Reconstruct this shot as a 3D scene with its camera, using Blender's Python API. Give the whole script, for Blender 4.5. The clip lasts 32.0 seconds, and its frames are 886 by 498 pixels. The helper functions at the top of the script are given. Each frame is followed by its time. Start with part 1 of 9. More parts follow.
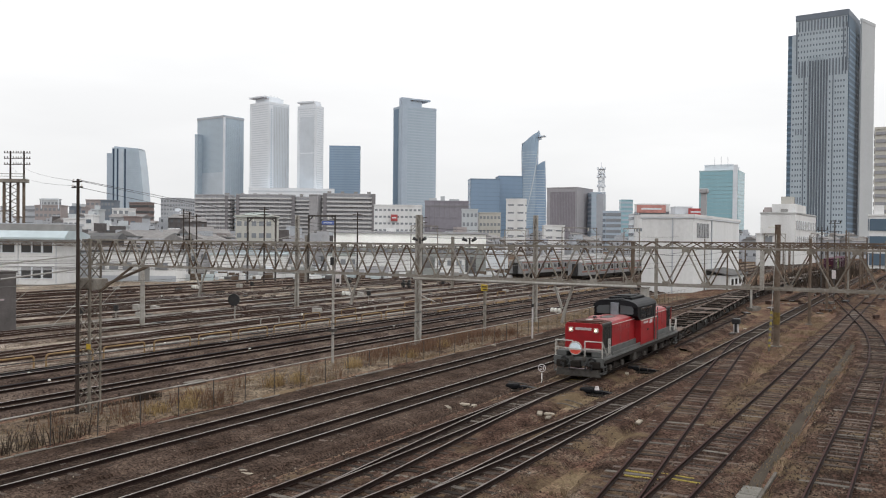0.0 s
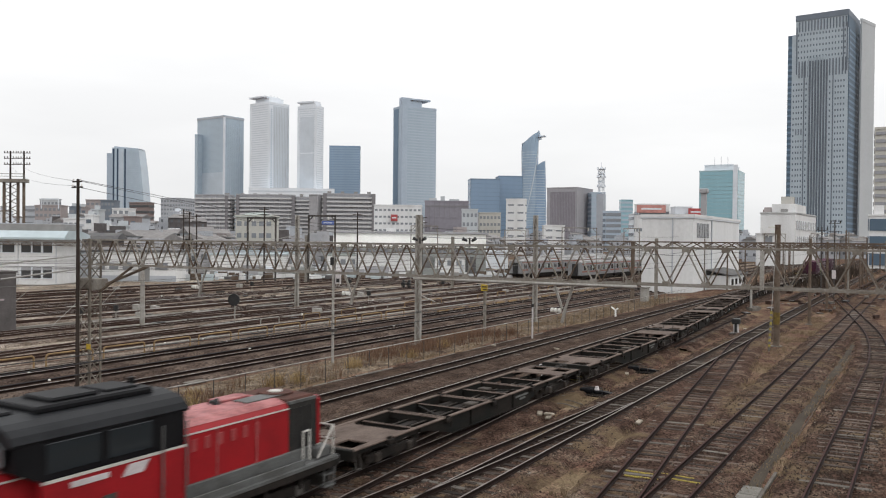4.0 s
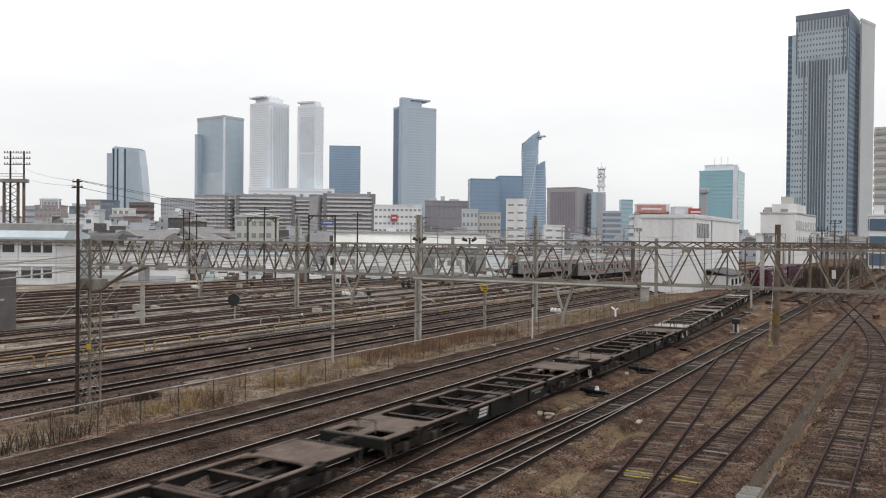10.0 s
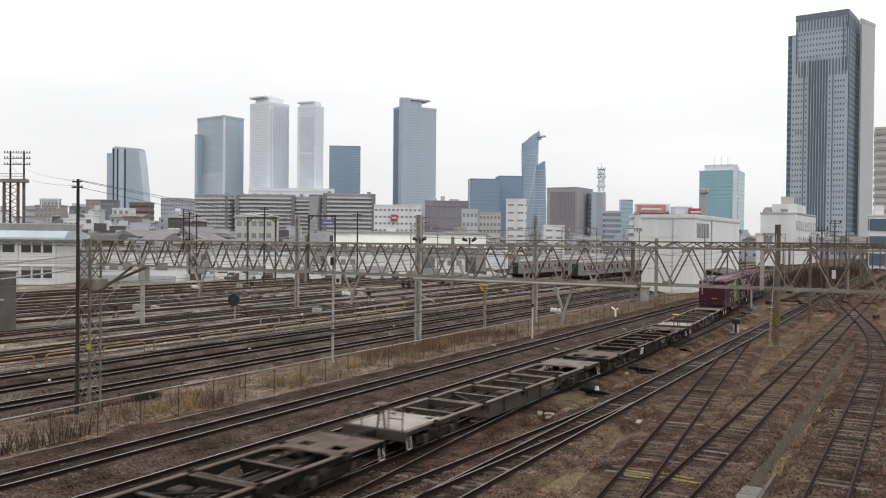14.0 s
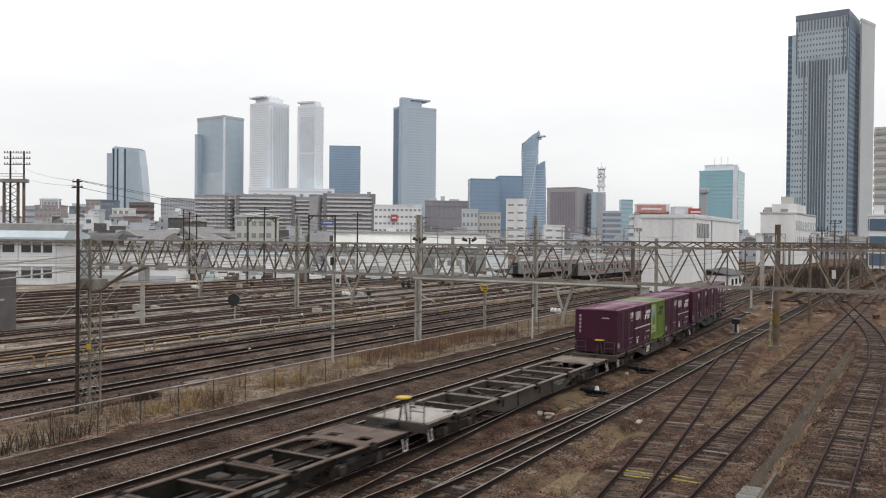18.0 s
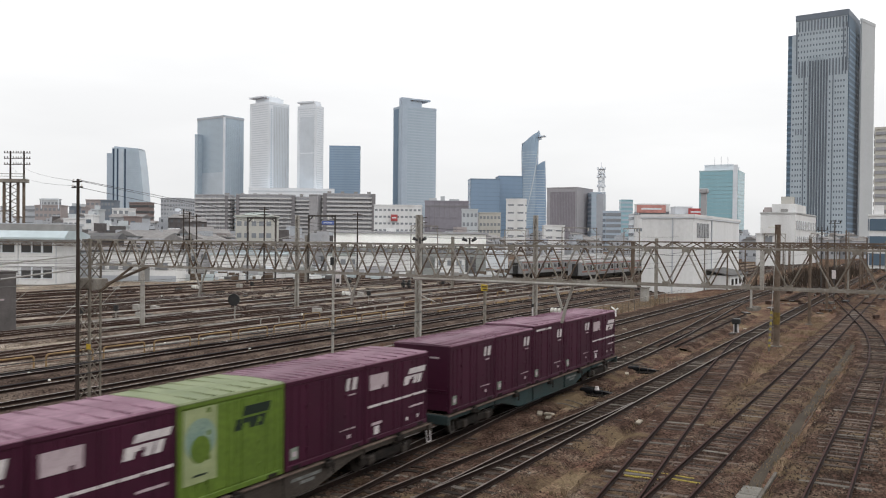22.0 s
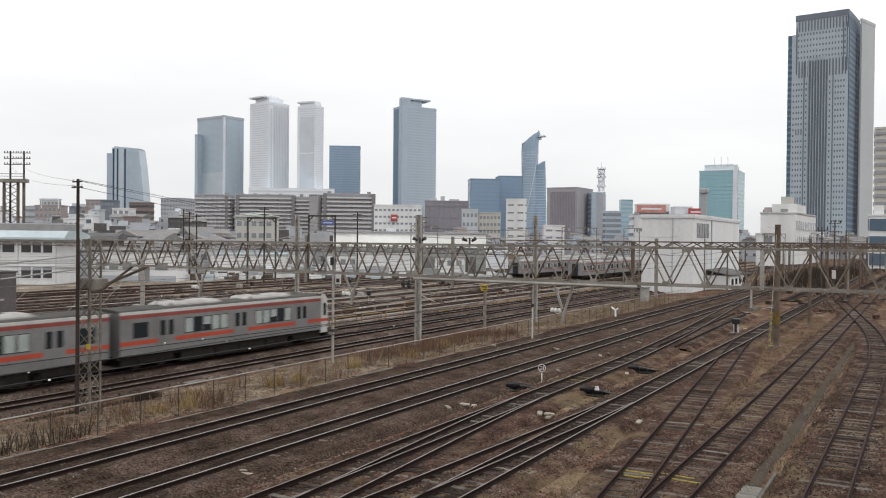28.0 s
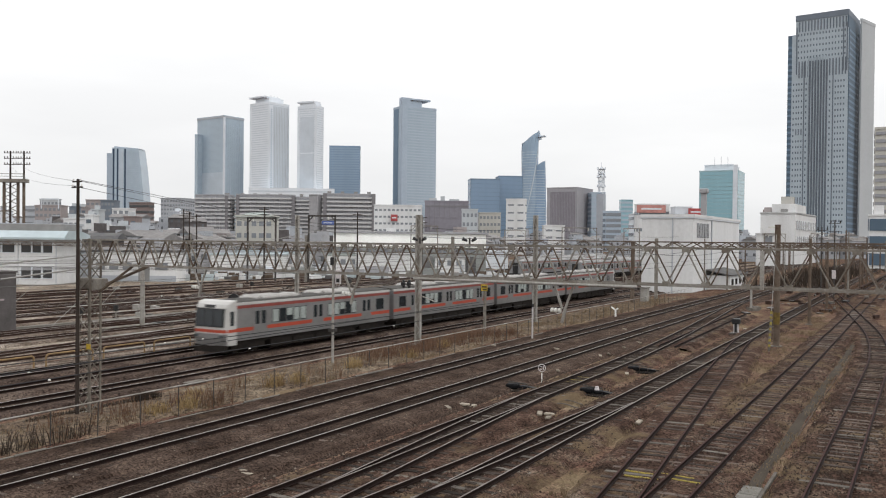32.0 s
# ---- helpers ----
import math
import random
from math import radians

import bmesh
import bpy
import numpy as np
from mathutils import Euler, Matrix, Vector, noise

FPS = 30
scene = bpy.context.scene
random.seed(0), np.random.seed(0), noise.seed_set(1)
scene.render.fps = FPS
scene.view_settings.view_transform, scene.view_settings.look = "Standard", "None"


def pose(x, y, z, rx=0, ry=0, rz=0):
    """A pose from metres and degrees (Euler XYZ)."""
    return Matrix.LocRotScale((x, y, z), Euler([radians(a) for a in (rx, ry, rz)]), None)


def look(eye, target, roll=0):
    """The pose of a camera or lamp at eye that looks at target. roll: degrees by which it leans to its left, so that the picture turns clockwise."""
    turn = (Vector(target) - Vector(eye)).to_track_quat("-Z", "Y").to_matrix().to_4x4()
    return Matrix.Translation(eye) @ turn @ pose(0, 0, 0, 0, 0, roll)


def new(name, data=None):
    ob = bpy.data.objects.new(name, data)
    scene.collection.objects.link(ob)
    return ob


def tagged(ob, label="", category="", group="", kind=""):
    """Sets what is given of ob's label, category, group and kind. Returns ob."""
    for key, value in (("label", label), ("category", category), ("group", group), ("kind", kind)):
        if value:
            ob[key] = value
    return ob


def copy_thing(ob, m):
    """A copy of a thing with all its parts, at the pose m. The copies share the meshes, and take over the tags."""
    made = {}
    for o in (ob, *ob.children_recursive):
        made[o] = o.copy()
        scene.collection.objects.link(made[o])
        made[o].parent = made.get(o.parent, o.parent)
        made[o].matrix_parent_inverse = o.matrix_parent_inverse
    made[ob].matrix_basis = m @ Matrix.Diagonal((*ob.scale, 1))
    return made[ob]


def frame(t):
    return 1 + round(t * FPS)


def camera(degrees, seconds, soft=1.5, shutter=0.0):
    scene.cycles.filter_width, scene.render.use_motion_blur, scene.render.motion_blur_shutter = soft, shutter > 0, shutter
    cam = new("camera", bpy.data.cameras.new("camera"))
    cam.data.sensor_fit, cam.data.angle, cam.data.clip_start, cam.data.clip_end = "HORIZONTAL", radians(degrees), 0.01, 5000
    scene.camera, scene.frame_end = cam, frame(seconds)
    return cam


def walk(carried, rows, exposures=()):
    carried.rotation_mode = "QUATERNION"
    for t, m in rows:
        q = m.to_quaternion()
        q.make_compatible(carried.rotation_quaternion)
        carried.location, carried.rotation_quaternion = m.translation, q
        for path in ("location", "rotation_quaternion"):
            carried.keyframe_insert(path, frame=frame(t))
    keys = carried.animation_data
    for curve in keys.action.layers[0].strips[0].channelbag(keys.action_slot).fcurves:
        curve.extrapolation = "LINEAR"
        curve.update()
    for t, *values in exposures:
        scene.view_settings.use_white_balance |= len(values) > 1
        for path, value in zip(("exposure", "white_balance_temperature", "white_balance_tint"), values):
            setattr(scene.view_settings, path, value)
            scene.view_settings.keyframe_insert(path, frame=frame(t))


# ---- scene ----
# Plan: x runs along the main tracks (away), y to the left of them, z = 0 on the rail tops.
# The camera stands on a road bridge over the yard.
EYE = Vector((0.0, 0.0, 7.465))
HEAD, TILT = radians(29.885), radians(-0.712)
AIM = EYE + 100 * Vector((math.cos(HEAD) * math.cos(TILT), math.sin(HEAD) * math.cos(TILT), math.sin(TILT)))
cam = camera(55.61, 32.0, soft=1.1, shutter=0.5)
walk(cam, [(0.0, look(EYE, AIM, 0.573)), (32.0, look(EYE, AIM, 0.573))])

# ---- light: an overcast sky, with a weak, very soft sun behind the cloud ----
scene.view_settings.exposure = 0.0
world = bpy.data.worlds.new("overcast_sky")
scene.world = world
world.use_nodes = True
wn, wl_ = world.node_tree.nodes, world.node_tree.links
sky = wn.new("ShaderNodeTexSky")
sky.sky_type = "NISHITA"
sky.sun_disc = False
sky.sun_elevation, sky.sun_rotation = radians(42), radians(200)
sky.air_density, sky.dust_density = 1.0, 4.0
grey = wn.new("ShaderNodeHueSaturation")
grey.inputs["Saturation"].default_value = 0.12
wl_.new(sky.outputs[0], grey.inputs["Color"])
dim = wn.new("ShaderNodeMix")
dim.data_type = "RGBA"
dim.blend_type = "MULTIPLY"
dim.inputs["Factor"].default_value = 1.0
dim.inputs["B"].default_value = (0.085, 0.085, 0.085, 1)
wl_.new(grey.outputs[0], dim.inputs["A"])
cloud = wn.new("ShaderNodeTexNoise")
cloud.inputs["Scale"].default_value, cloud.inputs["Detail"].default_value = 2.2, 5.0
wtc, wmap = wn.new("ShaderNodeTexCoord"), wn.new("ShaderNodeMapping")
wmap.inputs["Scale"].default_value = (1, 1, 5)
wl_.new(wtc.outputs["Generated"], wmap.inputs[0])
wl_.new(wmap.outputs[0], cloud.inputs["Vector"])
cr = wn.new("ShaderNodeValToRGB")
cr.color_ramp.elements[0].position, cr.color_ramp.elements[0].color = 0.3, (0.92, 0.925, 0.935, 1)
cr.color_ramp.elements[1].position, cr.color_ramp.elements[1].color = 0.65, (1.03, 1.035, 1.04, 1)
# an overcast sky is brighter towards the zenith
wsep, wgain = wn.new("ShaderNodeSeparateXYZ"), wn.new("ShaderNodeMapRange")
wl_.new(wtc.outputs["Generated"], wsep.inputs[0])
wl_.new(wsep.outputs["Z"], wgain.inputs[0])
wgain.inputs[3].default_value, wgain.inputs[4].default_value = 0.91, 2.10
lift = wn.new("ShaderNodeVectorMath")
lift.operation = "SCALE"
wl_.new(cr.outputs[0], lift.inputs[0])
wl_.new(wgain.outputs[0], lift.inputs["Scale"])
wl_.new(cloud.outputs["Fac"], cr.inputs[0])
veil = wn.new("ShaderNodeMix")
veil.data_type = "RGBA"
veil.inputs["Factor"].default_value = 0.9
wl_.new(dim.outputs["Result"], veil.inputs["A"])
wl_.new(lift.outputs[0], veil.inputs["B"])
wl_.new(veil.outputs["Result"], wn["Background"].inputs["Color"])
wn["Background"].inputs["Strength"].default_value = 1.0
sun = new("sun", bpy.data.lights.new("sun", "SUN"))
sun.data.energy, sun.data.angle, sun.data.color = 0.5, radians(25), (1.0, 0.97, 0.92)
sun.matrix_world = look((0, 0, 60), (20, 50, 0))

# ---- materials ----
def mat(name, c, c2=None, scale=1.5, rough=0.8, metal=0.0, bump=0.0, fine=30.0, grain=0.25, vary=0.0, emit=0.0, streak=False, spec=None):
    """A surface of two colours mixed by stains of 1/scale metres, with a fine grain, relief and an even change from piece to piece."""
    m = bpy.data.materials.new(name)
    m.use_nodes = True
    n, l = m.node_tree.nodes, m.node_tree.links
    b = n["Principled BSDF"]
    c2 = c2 or tuple(v * 0.7 for v in c)
    tc = n.new("ShaderNodeTexCoord")
    vec = tc.outputs["Object"]
    if streak:
        mp = n.new("ShaderNodeMapping")
        mp.inputs["Scale"].default_value = (1, 1, 0.12)
        l.new(vec, mp.inputs[0])
        vec = mp.outputs[0]
    n1 = n.new("ShaderNodeTexNoise")
    n1.inputs["Scale"].default_value, n1.inputs["Detail"].default_value, n1.inputs["Roughness"].default_value = scale, 5, 0.62
    l.new(vec, n1.inputs["Vector"])
    r1 = n.new("ShaderNodeValToRGB")
    r1.color_ramp.elements[0].position, r1.color_ramp.elements[1].position = 0.36, 0.68
    r1.color_ramp.elements[0].color, r1.color_ramp.elements[1].color = (*c, 1), (*c2, 1)
    l.new(n1.outputs["Fac"], r1.inputs[0])
    n2 = n.new("ShaderNodeTexNoise")
    n2.inputs["Scale"].default_value, n2.inputs["Detail"].default_value = fine, 3
    l.new(tc.outputs["Object"], n2.inputs["Vector"])
    mr = n.new("ShaderNodeMapRange")
    mr.inputs[1].default_value, mr.inputs[2].default_value = 0.25, 0.75
    mr.inputs[3].default_value, mr.inputs[4].default_value = 1 - grain, 1 + grain
    l.new(n2.outputs["Fac"], mr.inputs[0])
    fac = mr.outputs[0]
    if vary:
        oi = n.new("ShaderNodeObjectInfo")
        mv = n.new("ShaderNodeMapRange")
        mv.inputs[3].default_value, mv.inputs[4].default_value = 1 - vary, 1 + vary
        l.new(oi.outputs["Random"], mv.inputs[0])
        mm = n.new("ShaderNodeMath")
        mm.operation = "MULTIPLY"
        l.new(fac, mm.inputs[0])
        l.new(mv.outputs[0], mm.inputs[1])
        fac = mm.outputs[0]
    mx = n.new("ShaderNodeVectorMath")
    mx.operation = "SCALE"
    l.new(r1.outputs[0], mx.inputs[0])
    l.new(fac, mx.inputs["Scale"])
    l.new(mx.outputs[0], b.inputs["Base Color"])
    b.inputs["Roughness"].default_value, b.inputs["Metallic"].default_value = rough, metal
    b.inputs["Specular IOR Level"].default_value = spec if spec is not None else (0.12 if rough > 0.6 else 0.25)
    if bump:
        bp = n.new("ShaderNodeBump")
        bp.inputs["Strength"].default_value, bp.inputs["Distance"].default_value = bump, 0.02
        l.new(n2.outputs["Fac"], bp.inputs["Height"])
        l.new(bp.outputs[0], b.inputs["Normal"])
    if emit:
        b.inputs["Emission Color"].default_value = (*c, 1)
        b.inputs["Emission Strength"].default_value = emit
    return m


def gravel(name, cols, stone=22.0, patch=0.35, bump=0.9, tuft=None):
    """Broken stone: every stone its own tone, larger patches of soil and dirt between."""
    m = bpy.data.materials.new(name)
    m.use_nodes = True
    n, l = m.node_tree.nodes, m.node_tree.links
    b = n["Principled BSDF"]
    tc = n.new("ShaderNodeNewGeometry")
    vo = n.new("ShaderNodeTexVoronoi")
    vo.inputs["Scale"].default_value = stone
    l.new(tc.outputs["Position"], vo.inputs["Vector"])
    no = n.new("ShaderNodeTexNoise")
    no.inputs["Scale"].default_value, no.inputs["Detail"].default_value, no.inputs["Roughness"].default_value = patch, 8, 0.68
    l.new(tc.outputs["Position"], no.inputs["Vector"])
    rp = n.new("ShaderNodeValToRGB")
    while len(rp.color_ramp.elements) < len(cols):
        rp.color_ramp.elements.new(0.5)
    for e, k, i in zip(rp.color_ramp.elements, cols, range(len(cols))):
        e.position, e.color = 0.33 + 0.36 * i / (len(cols) - 1), (*k, 1)
    l.new(no.outputs["Fac"], rp.inputs[0])
    hs = n.new("ShaderNodeMapRange")
    hs.inputs[3].default_value, hs.inputs[4].default_value = 0.36, 1.78
    sep = n.new("ShaderNodeSeparateColor")
    l.new(vo.outputs["Color"], sep.inputs[0])
    l.new(sep.outputs[0], hs.inputs[0])
    mx = n.new("ShaderNodeVectorMath")
    mx.operation = "SCALE"
    l.new(rp.outputs[0], mx.inputs[0])
    l.new(hs.outputs[0], mx.inputs["Scale"])
    out = mx.outputs[0]
    if tuft:
        n3 = n.new("ShaderNodeTexNoise")
        n3.inputs["Scale"].default_value, n3.inputs["Detail"].default_value, n3.inputs["Roughness"].default_value = 0.22, 9, 0.7
        l.new(tc.outputs["Position"], n3.inputs["Vector"])
        r3 = n.new("ShaderNodeValToRGB")
        r3.color_ramp.elements[0].position, r3.color_ramp.elements[1].position = 0.52, 0.63
        l.new(n3.outputs["Fac"], r3.inputs[0])
        mm = n.new("ShaderNodeMix")
        mm.data_type = "RGBA"
        l.new(r3.outputs[0], mm.inputs["Factor"])
        l.new(out, mm.inputs["A"])
        n4 = n.new("ShaderNodeTexNoise")
        n4.inputs["Scale"].default_value, n4.inputs["Detail"].default_value = 9, 6
        l.new(tc.outputs["Position"], n4.inputs["Vector"])
        r4 = n.new("ShaderNodeValToRGB")
        r4.color_ramp.elements[0].color = (*(v * 0.45 for v in tuft), 1)
        r4.color_ramp.elements[1].color = (*(v * 1.5 for v in tuft), 1)
        l.new(n4.outputs["Fac"], r4.inputs[0])
        l.new(r4.outputs[0], mm.inputs["B"])
        out = mm.outputs["Result"]
    l.new(out, b.inputs["Base Color"])
    b.inputs["Roughness"].default_value = 0.95
    b.inputs["Specular IOR Level"].default_value = 0.03
    bp = n.new("ShaderNodeBump")
    bp.inputs["Strength"].default_value, bp.inputs["Distance"].default_value = bump, 0.03
    l.new(vo.outputs["Distance"], bp.inputs["Height"])
    l.new(bp.outputs[0], b.inputs["Normal"])
    return m


def pane(name, tint, rough=0.08, spec=0.6, c2=None, scale=0.05, metal=0.0):
    """Window glass of a building seen from outside: a dark, tinted, glossy sheet."""
    return mat(name, tint, c2 or tuple(v * 0.9 for v in tint), scale=scale, rough=rough, grain=0.03, fine=0.6, spec=spec, metal=metal)


M = {}
M["ground"] = gravel("yard_ground", [(0.0235, 0.0132, 0.0096), (0.082, 0.0462, 0.0338), (0.112, 0.0725, 0.0515), (0.205, 0.158, 0.109)], 13, 0.45, 1.2, (0.160, 0.120, 0.074))
M["ballast"] = gravel("ballast", [(0.0268, 0.0179, 0.0139), (0.0545, 0.0376, 0.0293), (0.0940, 0.0686, 0.0541)], 17, 0.6, 1.0)
M["ballast_red"] = gravel("ballast_rusty", [(0.0181, 0.0120, 0.0091), (0.0591, 0.0356, 0.0269), (0.1196, 0.0892, 0.0675)], 15, 0.7, 1.2, (0.115, 0.083, 0.052))
M["ballast_far"] = gravel("ballast_yard", [(0.048, 0.036, 0.028), (0.129, 0.101, 0.082), (0.259, 0.221, 0.187)], 12, 0.3, 0.8)
M["yard_soil"] = gravel("yard_soil", [(0.064, 0.049, 0.038), (0.155, 0.125, 0.099), (0.218, 0.185, 0.149), (0.356, 0.320, 0.270)], 10, 0.16, 0.8)
M["cess"] = gravel("dark_path_gravel", [(0.0180, 0.0119, 0.0092), (0.0378, 0.0248, 0.0191), (0.0648, 0.0450, 0.0347)], 15, 0.5, 1.0, (0.075, 0.05, 0.034))
M["ballast_dark"] = gravel("oily_ballast", [(0.0135, 0.0092, 0.0072), (0.0280, 0.0195, 0.0153), (0.0540, 0.0385, 0.0300)], 17, 0.9, 1.0)
M["verge"] = gravel("dry_verge", [(0.050, 0.034, 0.026), (0.090, 0.066, 0.048), (0.115, 0.088, 0.063), (0.185, 0.155, 0.118)], 9, 0.55, 0.8)
M["chip_mid"] = mat("grey_brown_stone", (0.06, 0.045, 0.036), (0.035, 0.024, 0.019), 1.5, 0.9, grain=0.4, fine=12)
M["chip_dark"] = mat("dark_stone", (0.024, 0.017, 0.014), (0.034, 0.024, 0.019), 1.5, 0.9, grain=0.4, fine=12)
M["chip_pale"] = mat("pale_stone", (0.20, 0.17, 0.14), (0.12, 0.10, 0.08), 1.5, 0.9, grain=0.4, fine=12)
M["rail_head"] = mat("worn_steel", (0.34, 0.32, 0.305), (0.21, 0.19, 0.175), 3, 0.42, 0.6, grain=0.15)
# rust of the rail sides, darkened to include the shadow along them
M["rail_rust_shade"] = mat("rail_rust_shade", (0.017, 0.009, 0.0072), (0.011, 0.0066, 0.0055), 4, 0.75, 0.1, 0.2, 40)
M["rail_far"] = mat("yard_rail_rust", (0.052, 0.030, 0.024), (0.030, 0.019, 0.015), 4, 0.75, 0.1, 0.2, 40)
M["rail_far_brown"] = mat("brown_yard_rail_head", (0.15, 0.092, 0.072), (0.07, 0.044, 0.036), 0.2, 0.7, 0.1)
M["rail_far_head"] = mat("yard_rail_head", (0.42, 0.39, 0.37), (0.20, 0.165, 0.14), 0.15, 0.6, 0.2)
M["rail_dull"] = mat("rusty_rail_head", (0.050, 0.021, 0.018), (0.030, 0.014, 0.012), 3, 0.75, 0.05, 0.1, 40)
M["sleeper"] = mat("weathered_sleeper", (0.092, 0.073, 0.062), (0.042, 0.031, 0.026), 3, 0.92, 0, 0.5, 26, 0.5, 0.62)
M["sleeper_dark"] = mat("oiled_sleeper", (0.022, 0.017, 0.014), (0.050, 0.038, 0.031), 3, 0.9, 0, 0.5, 26, 0.45, 0.55)
M["sleeper_pale"] = mat("concrete_sleeper", (0.15, 0.135, 0.12), (0.09, 0.078, 0.066), 3, 0.9, 0, 0.4, 30, 0.3, 0.25)
M["yellow_paint"] = mat("yellow_sleeper_paint", (0.30, 0.235, 0.045), (0.09, 0.07, 0.04), 7, 0.85, 0, 0.3, 40, 0.5)
M["band_paint"] = mat("dirty_yellow_band", (0.16, 0.115, 0.03), (0.08, 0.055, 0.025), 3, 0.8)
M["galv"] = mat("galvanised_steel", (0.34, 0.33, 0.31), (0.22, 0.20, 0.175), 1.2, 0.6, 0.25, 0.1, 20)
M["truss"] = mat("weathered_truss_steel", (0.25, 0.235, 0.21), (0.14, 0.12, 0.10), 0.9, 0.7, 0.15, 0.15, 16)
M["mast_steel"] = mat("dull_mast_steel", (0.20, 0.182, 0.155), (0.095, 0.078, 0.064), 1.1, 0.75, 0.15, 0.2, 16)
M["truss_rust"] = mat("rusty_truss_steel", (0.085, 0.060, 0.045), (0.15, 0.12, 0.095), 1.2, 0.8, 0.1, 0.2, 16)
M["darksteel"] = mat("dark_steel", (0.045, 0.042, 0.04), (0.075, 0.065, 0.06), 2, 0.6, 0.3, 0.1, 30)
M["concrete"] = mat("concrete", (0.20, 0.19, 0.17), (0.12, 0.112, 0.10), 1.0, 0.9, 0, 0.3, 25)
M["wood_pole"] = mat("dark_wooden_pole", (0.026, 0.020, 0.018), (0.050, 0.039, 0.033), 2, 0.9, 0, 0.3, 30, streak=True)
M["wire"] = mat("cable_sheath", (0.03, 0.03, 0.032), None, 2, 0.6)
M["wire_pale"] = mat("bare_aluminium_cable", (0.3, 0.29, 0.27), None, 2, 0.5, 0.4)
M["orange"] = mat("orange_handrail_paint", (0.27, 0.178, 0.088), (0.17, 0.118, 0.07), 1.2, 0.7, 0, 0.1, 30)
M["yellow"] = mat("yellow_sign_paint", (0.45, 0.31, 0.03), (0.36, 0.24, 0.03), 2, 0.5)
M["white"] = mat("white_paint", (0.78, 0.78, 0.76), (0.62, 0.61, 0.58), 1.0, 0.55, 0, 0.05, 20, 0.08)
M["black"] = mat("black_paint", (0.015, 0.015, 0.016), (0.03, 0.03, 0.03), 2, 0.4)
M["porcelain"] = mat("white_insulator", (0.75, 0.74, 0.70), None, 3, 0.25)
M["grass_dry"] = mat("dry_grass_blade", (0.215, 0.162, 0.105), (0.14, 0.102, 0.066), 0.7, 0.9, 0, 0, 8, 0.4)
M["grass_rust"] = mat("russet_grass_blade", (0.105, 0.058, 0.040), (0.16, 0.10, 0.062), 0.7, 0.9, 0, 0, 8, 0.4)
# rolling stock
M["loco_red"] = mat("faded_red_paint", (0.27, 0.010, 0.014), (0.20, 0.009, 0.012), 0.8, 0.42, 0, 0.03, 30, 0.12)
# chalky weathered red; the pinkish-white sky reflection is in the colour too
M["loco_top"] = mat("chalky_red_with_sky_reflection", (0.34, 0.13, 0.13), (0.14, 0.024, 0.024), 1.6, 0.5, 0, 0.05, 9, 0.35)
M["louvre"] = mat("pale_red_louvre", (0.30, 0.060, 0.062), (0.24, 0.04, 0.042), 2, 0.5)
M["axle"] = mat("grey_axle_box", (0.080, 0.074, 0.068), (0.042, 0.037, 0.033), 4, 0.7)
M["loco_grey"] = mat("grimy_grey_paint", (0.098, 0.101, 0.100), (0.062, 0.061, 0.058), 1.2, 0.55, 0, 0.05, 16, 0.25)
M["loco_black"] = mat("black_cab_paint", (0.0065, 0.0065, 0.0075), (0.011, 0.011, 0.012), 1.0, 0.5, spec=0.07)
M["loco_roof"] = mat("slate_roof_paint", (0.0085, 0.009, 0.0105), (0.015, 0.016, 0.018), 1.0, 0.5, spec=0.12)
M["radiator"] = mat("dark_radiator", (0.025, 0.025, 0.024), (0.038, 0.036, 0.033), 4, 0.6, 0.1, spec=0.1)
M["rustbrown"] = mat("rusty_grating", (0.085, 0.036, 0.028), (0.045, 0.026, 0.021), 3, 0.8, grain=0.4, fine=18)
M["cream"] = mat("off_white_paint", (0.48, 0.47, 0.44), (0.36, 0.345, 0.32), 2, 0.5, grain=0.1)
M["lamp_on"] = mat("lit_headlight", (1.0, 0.86, 0.55), (1.0, 0.9, 0.65), 2, 0.3, emit=2.6)
M["glass"] = pane("cab_glass", (0.020, 0.024, 0.027), 0.05, 0.4)
# glass with a reflection painted in as a lighter base colour
M["glass_pale"] = pane("cab_glass_reflection_colour", (0.075, 0.085, 0.09), 0.06)
M["badge_blue"] = mat("pale_blue_badge", (0.55, 0.68, 0.78), (0.75, 0.80, 0.84), 5, 0.4)
M["badge_red"] = mat("red_badge", (0.62, 0.09, 0.06), None, 4, 0.4)
# underframe grime, darkened further with the shade below the vehicles
M["under"] = mat("brake_dust_and_shade_underframe", (0.013, 0.0115, 0.0105), (0.026, 0.021, 0.018), 3, 0.8, 0.1, 0.2, 30)
M["wheel"] = mat("wheel_steel", (0.060, 0.050, 0.043), (0.030, 0.025, 0.022), 5, 0.6, 0.5)
M["wagon_green"] = mat("dark_green_wagon_paint", (0.0085, 0.0098, 0.0092), (0.0185, 0.0145, 0.012), 0.9, 0.75, 0, 0.1, 14, 0.3)
M["wagon_blue"] = mat("blue_green_wagon_paint", (0.024, 0.042, 0.044), (0.028, 0.033, 0.031), 0.9, 0.65, 0, 0.1, 14, 0.25)
M["wagon_grey"] = mat("grey_wagon_paint", (0.062, 0.053, 0.046), (0.036, 0.029, 0.024), 0.9, 0.75, 0, 0.1, 14, 0.3)
M["deck"] = mat("worn_deck_plate", (0.125, 0.094, 0.078), (0.062, 0.044, 0.036), 1.3, 0.75, 0.05, 0.1, 12, 0.3)
M["deck_pale"] = mat("pale_deck_plate", (0.185, 0.158, 0.138), (0.085, 0.066, 0.055), 1.1, 0.75, 0.05, 0.1, 12, 0.3)
